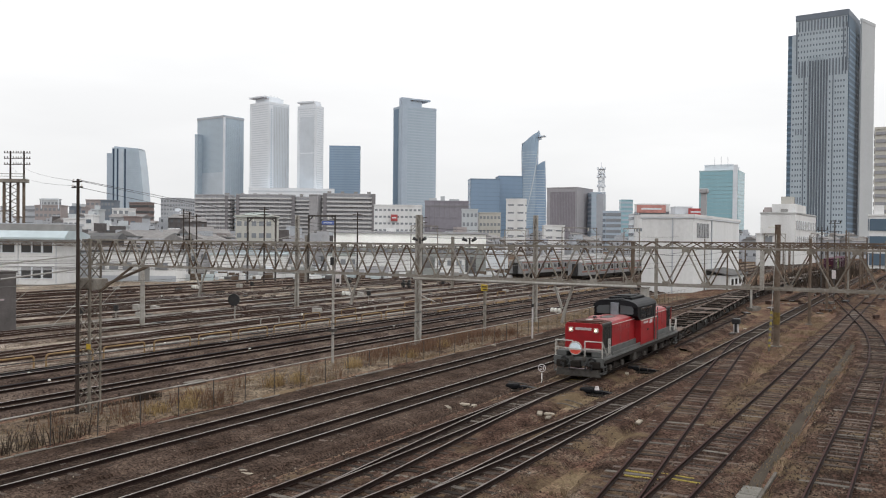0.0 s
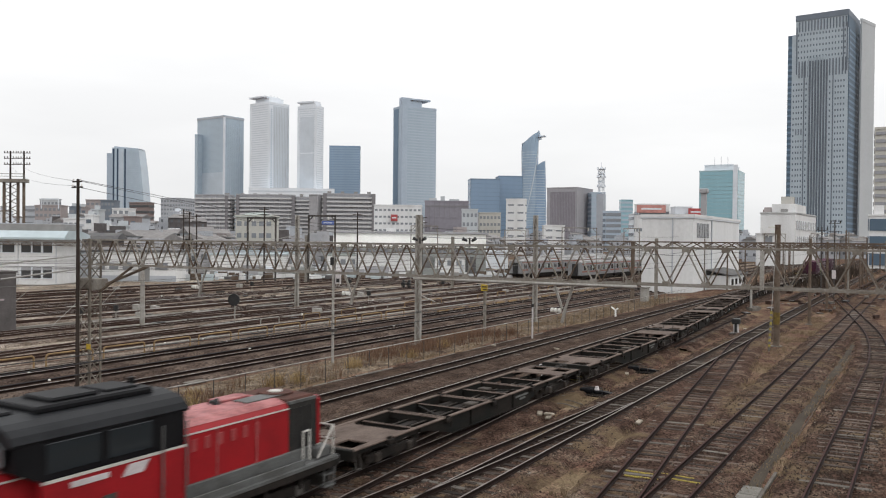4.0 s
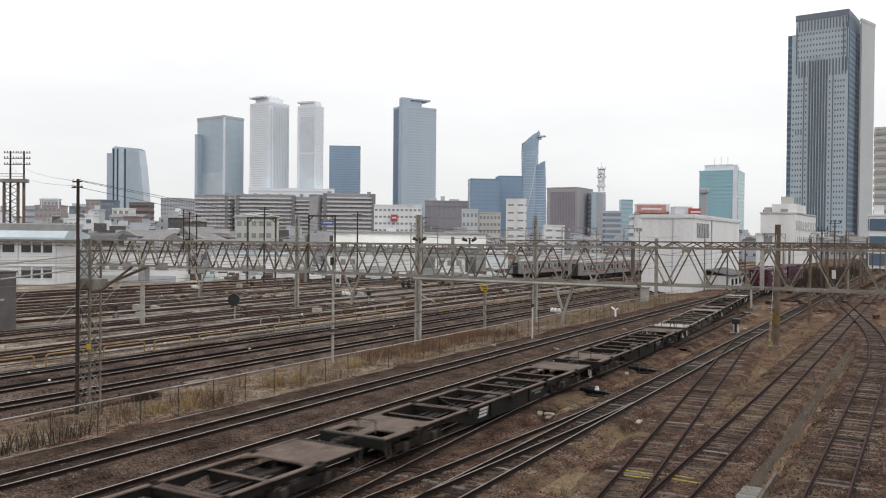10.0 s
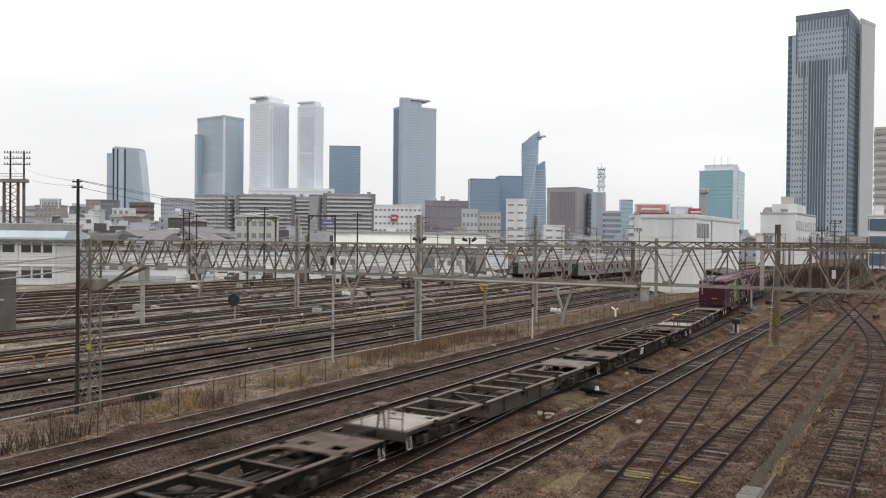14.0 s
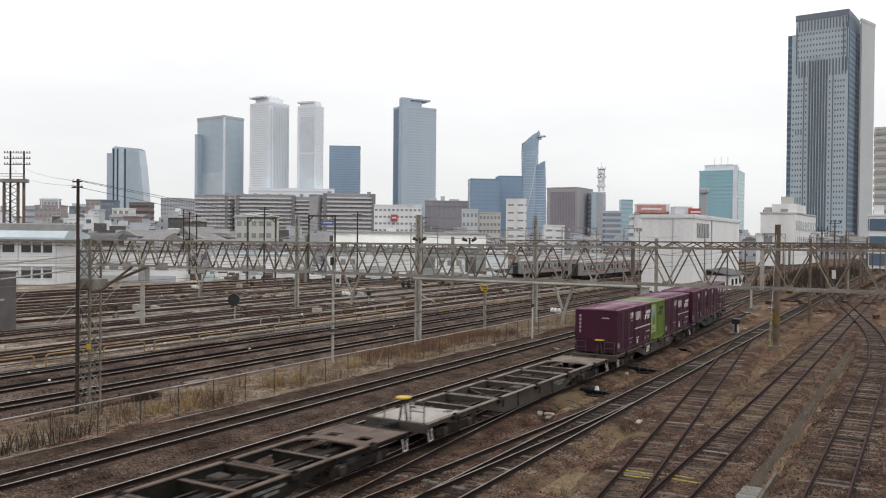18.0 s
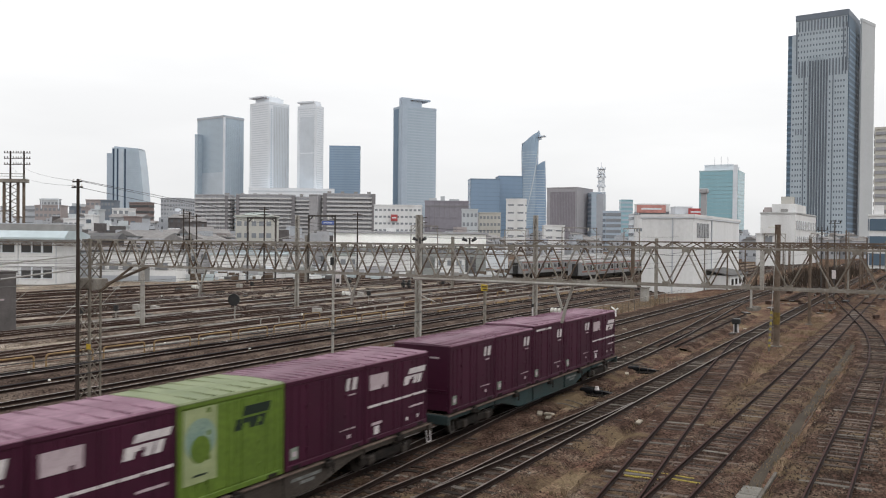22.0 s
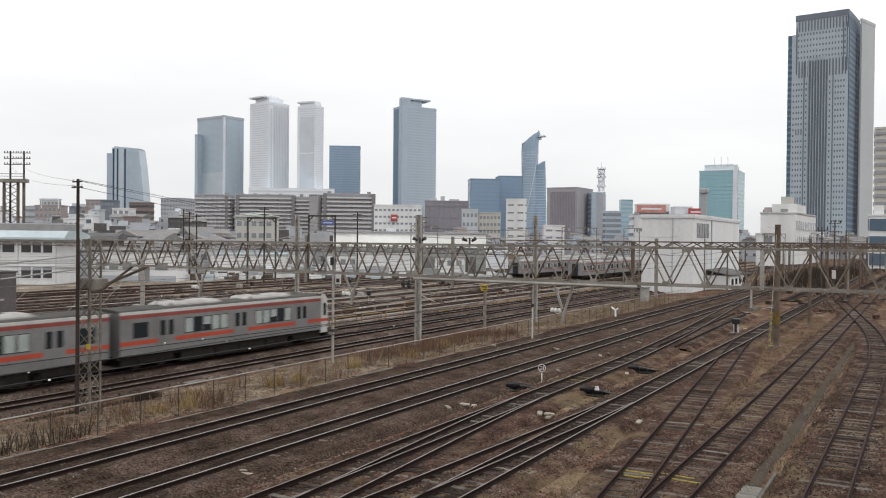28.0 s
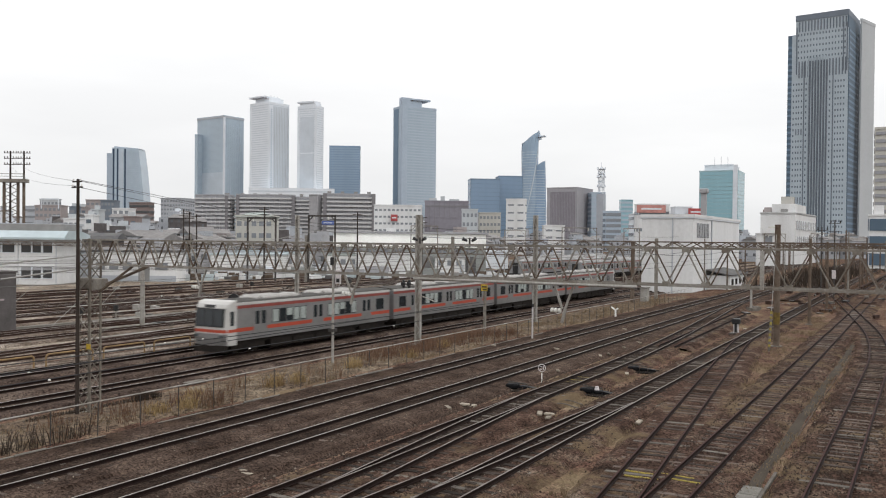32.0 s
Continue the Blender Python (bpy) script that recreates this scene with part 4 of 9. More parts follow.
# the two-storey yard office
yo = front("yard_office", "white two-storey yard office with dark windows", (78.2, 141.0), 19.6, 8, 6.9, "white_wall")
part("eaves_roof", Geo().prism([(-1.2, 6.65), (8.9, 6.65), (8.9, 7.4), (5.0, 8.1), (0.4, 8.1), (-1.2, 7.0)], -0.6, 21.6, "x"), B["roof_blue"], yo, "pale blue sheet-metal roof")
part("roof_room", Geo().box(-0.6, 20.2, 1.2, 7.5, 8.0, 9.2, 0.05), B["roof_grey"], yo, "grey flat roof storey")
for x0, x1 in ((7.6, 9.0), (9.2, 10.6), (10.9, 12.9), (14.0, 15.6), (15.85, 17.25), (17.6, 19.1)):
    for z0, z1 in ((4.5, 6.3), (0.3, 2.1)):
        if x0 < 11 and z0 < 1:
            continue
        fr_ = part("window", Geo().box(x0, x1, -0.05, 0.1, z0, z1, 0.01), B["dark_win"], yo)
        part("window_frame", Geo().box(x0 - 0.09, x1 + 0.09, -0.12, 0.0, z1, z1 + 0.1).box(x0 - 0.09, x1 + 0.09, -0.12, 0.0, z0 - 0.1, z0).box(x0 - 0.1, x0, -0.12, 0, z0, z1).box(x1, x1 + 0.1, -0.12, 0, z0, z1), B["pale_wall"], fr_)
        part("blind", Geo().box(x0 + 0.05, x1 - 0.05, -0.08, 0.0, z1 - 0.5, z1 - 0.03), B["taupe"], fr_)
part("downpipe", Geo().rod((19.75, -0.1, -0.8), (19.75, -0.1, 6.7), 0.07), B["mid_grey"], yo)
part("downpipe", Geo().rod((13.5, -0.1, -0.8), (13.5, -0.1, 6.7), 0.06), B["mid_grey"], yo)
front("shed", "grey block shed beside the yard office", (97.0, 136.6), 4.6, 6, 4.3, "mid_grey", roof="roof_dark")
front("warehouse", "grey concrete building behind the yard office", (93.5, 158.5), 17.8, 10, 9.2, "mid_grey")
hut = thing("relay_hut", "plain dark grey relay hut beside the yard tracks", "hut", pose(40.6, 66.3, 0))
part("wall", Geo().box(0, 2.8, 0, 6, -1.0, 4.25, 0.04), B["hut_grey"], hut)
part("roof", Geo().box(-0.08, 2.88, -0.08, 6.08, 4.25, 4.4, 0.03), B["hut_grey"], hut)
part("door_plate", Geo().box(0.6, 1.6, -0.03, 0.05, -0.7, 1.5, 0.01), B["hut_grey"], hut)
part("notice", Geo().box(1.2, 1.7, -0.02, 0.03, 1.95, 2.1), M["mark_dim"], hut)

# warehouse details
wh = [o for o in bpy.data.objects if o.name.startswith("warehouse") and not o.parent][0]
for k in range(5):
    w_ = part("window", Geo().box(2.2 + 1.75 * k, 3.5 + 1.75 * k, -0.08, 0.05, 8.0, 10.3), B["dark_win"], wh)
part("door", Geo().box(14.5, 16.5, -0.05, 0.05, -0.5, 2.4), B["mid_grey"], wh)
part("cornice", Geo().box(-0.15, 37, -0.15, 8.3, 10.95, 11.25, 0.04), B["pale_wall"], wh)
part("downpipe", Geo().rod((-0.08, 3.2, -0.8), (-0.08, 3.2, 11), 0.1), B["mid_grey"], wh)
part("downpipe", Geo().rod((12.4, -0.1, -0.8), (12.4, -0.1, 11), 0.1), B["mid_grey"], wh)

# signs
def sign(label, p, w, h, material):
    th = thing("roof_sign", label, "sign", pose(*p, 0, 0, -60.1), "roof signs")
    part("panel", Geo().box(0, w, -0.4, 0.3, 0, h, 0.03), B[material], th)
    part("panel_bar", Geo().box(w * 0.15, w * 0.85, -0.45, -0.4, h * 0.4, h * 0.6), B["pale_wall"], th)


sign("faded red curved roof sign with a plain white bar", (430.5, 131.0, 22.0), 15.0, 4.0, "sign_pink")
sign("red roof sign with a plain white bar", (433.5, 105.2, 20.5), 7.2, 3.6, "sign_red")
sign("small red sign on a white office block", (350.5, 231.5, 16.0), 3.2, 3.2, "sign_red")
sign("blue roof sign with a plain white bar", (250, 196.0, 12.2), 4.5, 1.4, "sign_blue")
sign("pale blue sign on a low roof", (430, 117, 15.5), 7.0, 3.0, "grey_glass")

# radio mast and pylon
rm = thing("radio_mast", "pale lattice radio mast with stacked round platforms", "mast")
part("lattice", lattice(Geo(), (779.5, 272.5, 50), 4.4, 4.4, 27, 6, 0.45, 0.3), B["pale_wall"], rm)
for z, r_ in ((58.5, 4.2), (62.5, 3.4), (67.5, 4.6), (71.0, 3.6), (75.5, 4.2)):
    pl_ = part("platform", Geo().rod((779.5, 272.5, z), (779.5, 272.5, z + 0.7), r_, 12), B["pale_wall"], rm)
    for k in range(4):
        a_ = 0.5 + 1.57 * k
        part("dish", Geo().rod((779.5 + r_ * 0.8 * math.cos(a_), 272.5 + r_ * 0.8 * math.sin(a_), z + 0.7), (779.5 + r_ * 0.8 * math.cos(a_), 272.5 + r_ * 0.8 * math.sin(a_), z + 2.4), 0.8, 8), B["tower_white"], pl_)
part("aerial", Geo().rod((779.5, 272.5, 77), (779.5, 272.5, 83), 0.25, 5), B["pale_wall"], rm)
part("base_block", Geo().box(776, 783, 269, 276, 0, 52), B["mid_grey"], rm)

py = thing("pylon", "brown lattice substation tower with two tall insulated poles", "pylon", pose(103.2, 157.6, 0, 0, 0, -60.1))
for x in (-2.6, 0.2, 1.35):
    part("leg", Geo().box(x - 0.22, x + 0.22, -0.2, 0.2, -0.8, 18.0), M["truss_rust"], py)
part("platform", Geo().box(-3.2, 2.0, -0.9, 0.9, 17.8, 18.5, 0.03), M["truss"], py)
for k in range(6):
    z = 9.0 + 1.45 * k
    part("brace", Geo().bar((-2.6, 0, z), (0.2, 0, z + 1.45), 0.12, 0.12, (0, 1, 0)).bar((0.2, 0, z), (-2.6, 0, z + 1.45), 0.12, 0.12, (0, 1, 0)), M["truss_rust"], py)
part("railing", Geo().pipe([(-3.1, -0.8, 18.5), (-3.1, -0.8, 19.5), (1.9, -0.8, 19.5), (1.9, -0.8, 18.5)], 0.06).pipe([(-3.1, -0.8, 19.0), (1.9, -0.8, 19.0)], 0.05), M["truss"], py)
for x in (-1.35, 1.35):
    pole_ = part("pole", Geo().rod((x, 0, 9.0), (x, 0, 24.1), 0.22, 8, 0.17), M["wood_pole"], py)
    for z in (23.7, 22.6, 21.4):
        part("cross_arm", Geo().bar((x - 1.3, 0, z), (x + 1.3, 0, z), 0.11, 0.13, (0, 1, 0)), M["wood_pole"], pole_)
        for d in (-1.15, -0.6, 0.6, 1.15):
            part("insulator", Geo().rod((x + d, 0, z + 0.05), (x + d, 0, z + 0.4), 0.1, 6), M["sleeper_pale"], pole_)

# ---- low houses, too many and too far to count ----
B["house_roof"] = mat("grey_brown_tile_roofs", (0.165, 0.158, 0.157), (0.225, 0.215, 0.21), 0.05, 0.8, grain=0.2, fine=1.0)
B["house_win"] = pane("house_window_glass", (0.12, 0.125, 0.135), 0.15, 0.4)


def houses(name, label, wall, seed, count, spans):
    rnd = random.Random(seed)
    g, gw, gr = Geo(), Geo(), Geo()
    for _ in range(count):
        ang0, ang1, d0, d1, h0, h1 = rnd.choice(spans)
        a, d = radians(rnd.uniform(ang0, ang1)), rnd.uniform(d0, d1)
        x, y = d * math.cos(a), d * math.sin(a)
        w, dp, h = rnd.uniform(5, 12), rnd.uniform(5, 9), rnd.uniform(h0, h1)
        m = pose(x, y, 0, 0, 0, rnd.choice((-60, -30, 20, -75, 5)) + rnd.uniform(-6, 6))
        g.box(-w / 2, w / 2, -dp / 2, dp / 2, -0.9, h, 0, m)
        fl = max(1, int(h / 3.0))
        ww = rnd.uniform(0.8, 1.7)
        for i in range(fl):
            z = h * (i + 0.35) / fl
            for j in range(max(1, int(w / 2.6))):
                u = -w / 2 + w * (j + 0.5) / max(1, int(w / 2.6))
                gw.box(u - ww / 2, u + ww / 2, -dp / 2 - 0.06, -dp / 2, z, z + 1.25, 0, m)
            for j in range(max(1, int(dp / 2.8))):
                u = -dp / 2 + dp * (j + 0.5) / max(1, int(dp / 2.8))
                gw.box(-w / 2 - 0.06, -w / 2, u - ww / 2, u + ww / 2, z, z + 1.25, 0, m)
        if rnd.random() < 0.6:
            gr.add([(-w / 2 - 0.4, -dp / 2 - 0.4, h), (w / 2 + 0.4, -dp / 2 - 0.4, h), (w / 2 + 0.4, dp / 2 + 0.4, h), (-w / 2 - 0.4, dp / 2 + 0.4, h), (-w / 2 - 0.4, 0, h + dp * 0.2), (w / 2 + 0.4, 0, h + dp * 0.2)],
                  [(0, 1, 5, 4), (2, 3, 4, 5), (0, 4, 3), (1, 2, 5), (0, 3, 2, 1)], m)
        else:
            g.box(-w * 0.2, w * 0.2, -dp * 0.2, dp * 0.2, h, h + rnd.uniform(1.5, 3.5), 0, m)
    tagged(part(name + "_roofs", gr, B["house_roof"]), "dark grey tiled roofs of distant houses", "roofs", kind="stuff")
    tagged(part(name + "_windows", gw, B["house_win"]), "small dark windows of distant houses", "windows", kind="stuff")
    return tagged(part(name, g, B[wall]), label, "houses", kind="stuff")


# directions in degrees from the tracks, near and far limits, heights
FAN = [(47, 60, 240, 400, 4, 8), (36, 48, 260, 430, 4, 8), (26, 36, 270, 440, 4, 9), (12, 26, 400, 640, 3.5, 8), (6, 13, 360, 640, 6, 11), (3.5, 6, 460, 760, 5, 11)]
houses("distant_houses", "grey distant houses and low blocks beyond the yard", "mid_grey", 1, 90, FAN)
houses("distant_houses", "dark-roofed distant houses beyond the yard", "haze_grey", 2, 110, FAN)
houses("distant_houses", "pale distant houses beyond the yard", "white_wall", 3, 60, FAN[:3] + FAN[4:])
houses("distant_houses", "grey distant houses with dark windows beyond the yard", "mid_grey", 4, 100, FAN)
houses("distant_houses", "pinkish distant houses beyond the yard", "pink", 5, 18, FAN)
FAR = [(44, 60, 520, 900, 14, 26), (30, 44, 700, 1100, 14, 28), (16, 30, 720, 1150, 9, 18), (6, 16, 720, 1100, 10, 19)]
NEARROOF = [(46, 54, 190, 265, 3.5, 6.0), (38, 46, 205, 280, 3.5, 6.0)]
houses("distant_houses", "dark low roofs just beyond the yard wall", "taupe", 21, 34, NEARROOF)
houses("distant_houses", "brown low houses just beyond the yard wall", "taupe", 22, 24, NEARROOF)
houses("distant_houses", "pale low houses just beyond the yard wall", "pale_slab", 23, 10, NEARROOF)
CLUTTER = [(45, 56, 215, 330, 4.5, 9.0), (33, 46, 225, 330, 4.0, 7.5), (46, 56, 340, 520, 10, 16)]
houses("distant_houses", "dark weathered small houses under the skyline", "hut_grey", 31, 34, CLUTTER)
houses("distant_houses", "hazy small houses under the skyline", "haze_grey", 32, 22, CLUTTER)
houses("distant_houses", "grey small houses under the skyline", "haze_grey", 33, 34, CLUTTER)
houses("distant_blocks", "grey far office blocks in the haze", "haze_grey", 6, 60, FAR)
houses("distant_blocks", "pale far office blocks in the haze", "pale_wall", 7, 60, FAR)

# ---- towers with shapes of their own ----
def crown(label, p, yaw, bits, material):
    th = thing("tower_crown", label, "roof crown", pose(*p, 0, 0, yaw), "tower crowns")
    for b_ in bits:
        part("crown_block", Geo().box(*b_, 0.1), B[material], th)
    return th


crown("pale flared crown on an office tower", (1091.8, 970.1, 235), -8.1, [(6, 38, 8, 44, 1.5, 11), (-2, 34, 12, 52, 11, 13.5)], "tower_white")
crown("pale crown with an opening on a hotel tower", (1132.0, 900.2, 229), 4.9, [(2, 19, 4, 36, 1.5, 8), (0, 20, 6, 40, 8, 11)], "tower_white")
crown("stepped grey top with a thin overhanging roof", (1204.2, 774.5, 230), -30.1, [(0.2, 16, 0.2, 12, 0, 17), (16, 40, 4, 26, 1.5, 14), (14, 56, 2, 28, 14.2, 17)], "blue_grey")
tows = {o.name: o for o in bpy.data.objects if not o.parent}
for nm, strips in (("office_tower", ((-0.6, 0.3, 0, 3.0), (-0.6, 0.3, 46, 50.7))), ("hotel_tower", ((-0.6, 0.3, 0, 4.0), (-0.6, 0.3, 35, 39.2)))):
    for x0, x1, y0, y1 in strips:
        part("pilaster", Geo().box(x0, x1, y0, y1, 60, 232 if nm == "office_tower" else 226), B["tower_white"], tows[nm])
part("stair_column", Geo().box(0.5, 6.5, -1.2, 0.3, 60, 230), B["tower_white"], tows["office_tower"])
for k in range(46):
    part("stair_opening", Geo().box(1.8, 5.2, -1.5, -1.1, 66 + 3.5 * k, 67.7 + 3.5 * k), B["grey_glass"], tows["office_tower"])
part("right_face", Geo().box(8.5, 43.8, -0.35, 0.3, 60, 231), B["pearl_glass"], tows["office_tower"], "grey-blue panelled side")
for k in range(9):
    part("rib", Geo().box(11 + 3.6 * k, 11.7 + 3.6 * k, -0.6, -0.3, 60, 230), B["pale_slab"], tows["office_tower"])
for k in range(3):
    part("aerial", Geo().rod((20 + 7 * k, 20, 236), (20 + 7 * k, 20, 252), 0.5, 5), B["mid_grey"], tows["office_tower"])
part("centre_panel", Geo().box(-0.5, 0.3, 6, 33, 64, 214), B["pearl_glass"], tows["hotel_tower"], "recessed pale centre panel")
part("panel_line", Geo().box(-0.7, 0.3, 6, 33, 150, 152).box(-0.7, 0.3, 6, 33, 213, 214.5), B["tower_white"], tows["hotel_tower"])
gt = tows["glass_tower"]
part("roof_rim", Geo().box(-0.6, 46, -0.6, 74, 219, 222.4), B["mid_grey"], gt)
for k in range(8):
    part("streak_panel", Geo().box(5 + 5 * k, 5.9 + 5 * k, -0.4, 0.1, 60, 214), B["grey_glass"], gt)
part("lower_front", Geo().box(-0.8, 0.3, 2, 72, 60, 122), B["pearl_blue"], gt, "paler lower front of the tower")
part("corner_line", Geo().box(-0.9, 2.2, -0.9, 2.2, 60, 220), B["pale_wall"], gt)
mid_t = [o for o in tows.values() if o.get("label") == "tall blue-grey tower with a stepped top"][0]
part("blue_side", Geo().box(-0.6, 0.2, 14, 30, 30, 229), B["navy_matte"], mid_t, "deep blue glass side")
part("core", Geo().box(-0.8, 10, -0.8, 9, 30, 246), B["blue_grey"], mid_t, "plain grey service core")

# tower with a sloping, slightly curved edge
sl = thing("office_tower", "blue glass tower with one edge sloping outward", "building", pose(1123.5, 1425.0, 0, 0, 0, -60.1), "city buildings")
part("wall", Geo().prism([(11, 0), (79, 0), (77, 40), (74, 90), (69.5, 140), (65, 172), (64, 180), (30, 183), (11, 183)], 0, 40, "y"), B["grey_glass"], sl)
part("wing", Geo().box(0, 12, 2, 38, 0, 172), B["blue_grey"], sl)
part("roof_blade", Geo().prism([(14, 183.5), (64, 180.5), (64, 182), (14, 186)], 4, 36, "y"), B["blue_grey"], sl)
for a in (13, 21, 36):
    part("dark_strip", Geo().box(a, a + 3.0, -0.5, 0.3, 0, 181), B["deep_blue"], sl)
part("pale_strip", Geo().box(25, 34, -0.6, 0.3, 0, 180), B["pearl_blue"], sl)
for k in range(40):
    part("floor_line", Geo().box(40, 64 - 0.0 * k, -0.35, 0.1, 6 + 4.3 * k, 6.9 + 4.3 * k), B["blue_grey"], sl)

# twisted tower: floors turned a little, one over the other
tw = thing("twisted_tower", "curved glass tower with a spiralling edge and a pointed top", "building", pose(1186.5, 523.5, 0), "city buildings")


def twist_body(r0, r1, h, top, cx, cy, turn, n=14, rings=24):
    g, vs = Geo(), []
    for i in range(rings + 1):
        t = i / rings
        r = r0 + (r1 - r0) * t
        for k in range(n):
            a = 6.2832 * k / n + turn * t
            q = r * (1.0 + 0.16 * math.cos(2 * (6.2832 * k / n)))
            z = h * t + (top * t ** 6 * math.cos(a + 1.2))
            vs.append((cx + q * math.cos(a), cy + q * math.sin(a), z))
    fs = [(i * n + k, i * n + (k + 1) % n, (i + 1) * n + (k + 1) % n, (i + 1) * n + k) for i in range(rings) for k in range(n)]
    fs.append(tuple(range(rings * n, rings * n + n)))
    return g.add(vs, fs)


part("wall", twist_body(15.0, 11.5, 163, 9, -2.2, 5.0, 1.6), B["blue_glass"], tw)
part("wing", twist_body(13.0, 8.5, 122, 6, 1.5, -8.5, -1.4), B["navy_glass"], tw, "lower curved wing")
hel = Geo()
pts = [(-2.2 + 16.6 * (1 - 0.22 * i / 40) * math.cos(2.6 + 2.2 * i / 40), 5.0 + 16.6 * (1 - 0.22 * i / 40) * math.sin(2.6 + 2.2 * i / 40), 4.0 * i) for i in range(41)]
for p_, q_ in zip(pts, pts[1:]):
    hel.bar(p_, q_, 2.4, 1.4)
part("spiral_edge", hel, B["pearl_blue"], tw, "pale spiralling edge band")
part("roof_blade", Geo().prism([(-13, 160), (6, 158), (-9, 174)], -2, 1, "x").box(-3, 4, -19, -6, 163.5, 165.5), B["blue_grey"], tw)
for k in range(34):
    t0 = (8 + 4 * k) / 163
    r = (15.0 - 3.5 * t0) * 1.012
    ringp = [(-2.2 + r * (1 + 0.16 * math.cos(2 * 6.2832 * j / 14)) * math.cos(6.2832 * j / 14 + 1.6 * t0), 5.0 + r * (1 + 0.16 * math.cos(2 * 6.2832 * j / 14)) * math.sin(6.2832 * j / 14 + 1.6 * t0)) for j in range(14)]
    part("floor_line", Geo().prism(ringp, 8 + 4 * k, 8.8 + 4 * k, "z"), B["grey_glass"], tw)
    t1 = (8 + 4 * k) / 122
    if t1 < 0.95:
        r = (13.0 - 4.5 * t1) * 1.012
        ringp = [(1.5 + r * (1 + 0.16 * math.cos(2 * 6.2832 * j / 14)) * math.cos(6.2832 * j / 14 - 1.4 * t1), -8.5 + r * (1 + 0.16 * math.cos(2 * 6.2832 * j / 14)) * math.sin(6.2832 * j / 14 - 1.4 * t1)) for j in range(14)]
        part("floor_line", Geo().prism(ringp, 8 + 4 * k, 8.8 + 4 * k, "z"), B["grey_glass"], tw)
ch = thing("water_chimney", "brown concrete chimney with a flared top", "chimney", pose(306.4, 68.9, 0))
part("shaft", Geo().box(-0.9, 0.9, -0.9, 0.9, -0.9, 24.5, 0.1), B["taupe"], ch)
part("cap", Geo().box(-1.4, 1.4, -1.4, 1.4, 24.5, 26.2, 0.2), B["taupe"], ch)

# tall tower of the near skyline
tt = thing("office_tower", "tall grey tower with dark window strips and blue glass corners", "building", pose(650.0, 49.1, 0, 0, 0, -6.1), "city buildings")
part("wall", Geo().box(0, 40, 0, 34.6, -1, 170), B["panel"], tt, "pale grey panel cladding")
part("side_wall", Geo().box(0.25, 40, 34.6, 37.2, -1, 157), B["panel"], tt)
part("wing", Geo().box(0.8, 40, 37.2, 40.1, -1, 157), B["dusk_glass"], tt, "lower blue glass wing")
part("crown", Geo().box(-0.4, 40, -0.4, 34.9, 166.5, 170.6), B["panel_dark"], tt, "slate parapet band")
part("dark_glass_edge", Geo().box(36, 55, -0.62, -0.4, -1, 160), B["deep_blue"], tt)
part("corner_glass", Geo().box(2, 54.6, -0.5, 0.4, -1, 158), B["dusk_glass"], tt, "deep blue glass corner")
part("corner_top", Geo().box(-0.2, 45, -0.3, 0.4, 158, 169), B["dusk_glass"], tt)
for k in range(38):
    part("floor_line", Geo().box(2.5, 36, -0.58, 0.1, 4 + 4.1 * k, 5.5 + 4.1 * k), B["navy_matte"], tt)
for k in range(36):
    part("floor_line", Geo().box(0.5, 0.9, 37.3, 40, 4 + 4.1 * k, 5.6 + 4.1 * k), B["navy_matte"], tt)


def dot_row(columns, w, h, x=-0.06):
    g = Geo()
    for y in columns:
        g.box(x, x + 0.4, y - w / 2, y + w / 2, 0, h)
    return g.mesh("window_band", B["night"])


RIGHT_, LEFT_ = (2.3, 4.2, 6.0, 7.8), (30.2, 32.1, 33.7)
low_row = dot_row(RIGHT_ + (11.5, 27.2) + LEFT_, 0.85, 1.5)
tall_row = dot_row(RIGHT_ + (11.5, 27.2), 0.85, 1.5)
slot_row = dot_row(LEFT_, 0.7, 4.6)
top_row = dot_row([2.0 + 2.05 * k for k in range(16)], 0.8, 1.6)
for k in range(30):
    slot = k in (8, 20)
    tagged(part("window_band", tall_row if slot or k in (9, 21) else low_row, None, tt, at=pose(0, 0, 1.5 + 4.1 * k)), kind="stuff")
    if slot:
        part("louvre_slots", slot_row, None, tt, at=pose(0, 0, 2.5 + 4.1 * k))
for k in range(5):
    tagged(part("window_band", top_row, None, tt, at=pose(0, 0, 139.2 + 4.1 * k)), kind="stuff")
edge_row = dot_row((35.8,), 0.85, 1.5, 0.19)
for k in range(30):
    part("window", edge_row, None, tt, at=pose(0, 0, 1.5 + 4.1 * k))
for k in range(16):
    part("top_fin", Geo().box(-0.25, 0.1, 1.0 + 2.05 * k, 1.75 + 2.05 * k, 125.5 if k not in (6, 7, 8, 9, 10, 11) else 158.5, 137.5 if k not in (6, 7, 8, 9, 10, 11) else 166), B["night"], tt)
for k in range(16):
    if k in (6, 7, 8, 9, 10, 11):
        continue
    part("top_fin", Geo().box(-0.25, 0.1, 1.0 + 2.05 * k, 1.75 + 2.05 * k, 158.5, 166), B["night"], tt)
for y in (0.55, 2.9, 33.9):
    part("dark_strip", Geo().box(-0.3, 0.1, y - 0.35, y + 0.35, 128, 162), B["night"], tt)
for k in range(7):
    y = 13.5 + 1.87 * k
    part("glass_strip", Geo().box(-0.3, 0.1, y - 0.5, y + 0.5, 0, 137), B["night"], tt, "dark upright window strip")
    part("pier", Geo().box(-0.7, 0.1, y + 0.75, y + 1.1, 0, 140), B["panel"], tt)
for y in (9.4, 28.6):
    part("glass_strip", Geo().box(-0.35, 0.1, y - 0.3, y + 0.3, 0, 137), B["night"], tt)
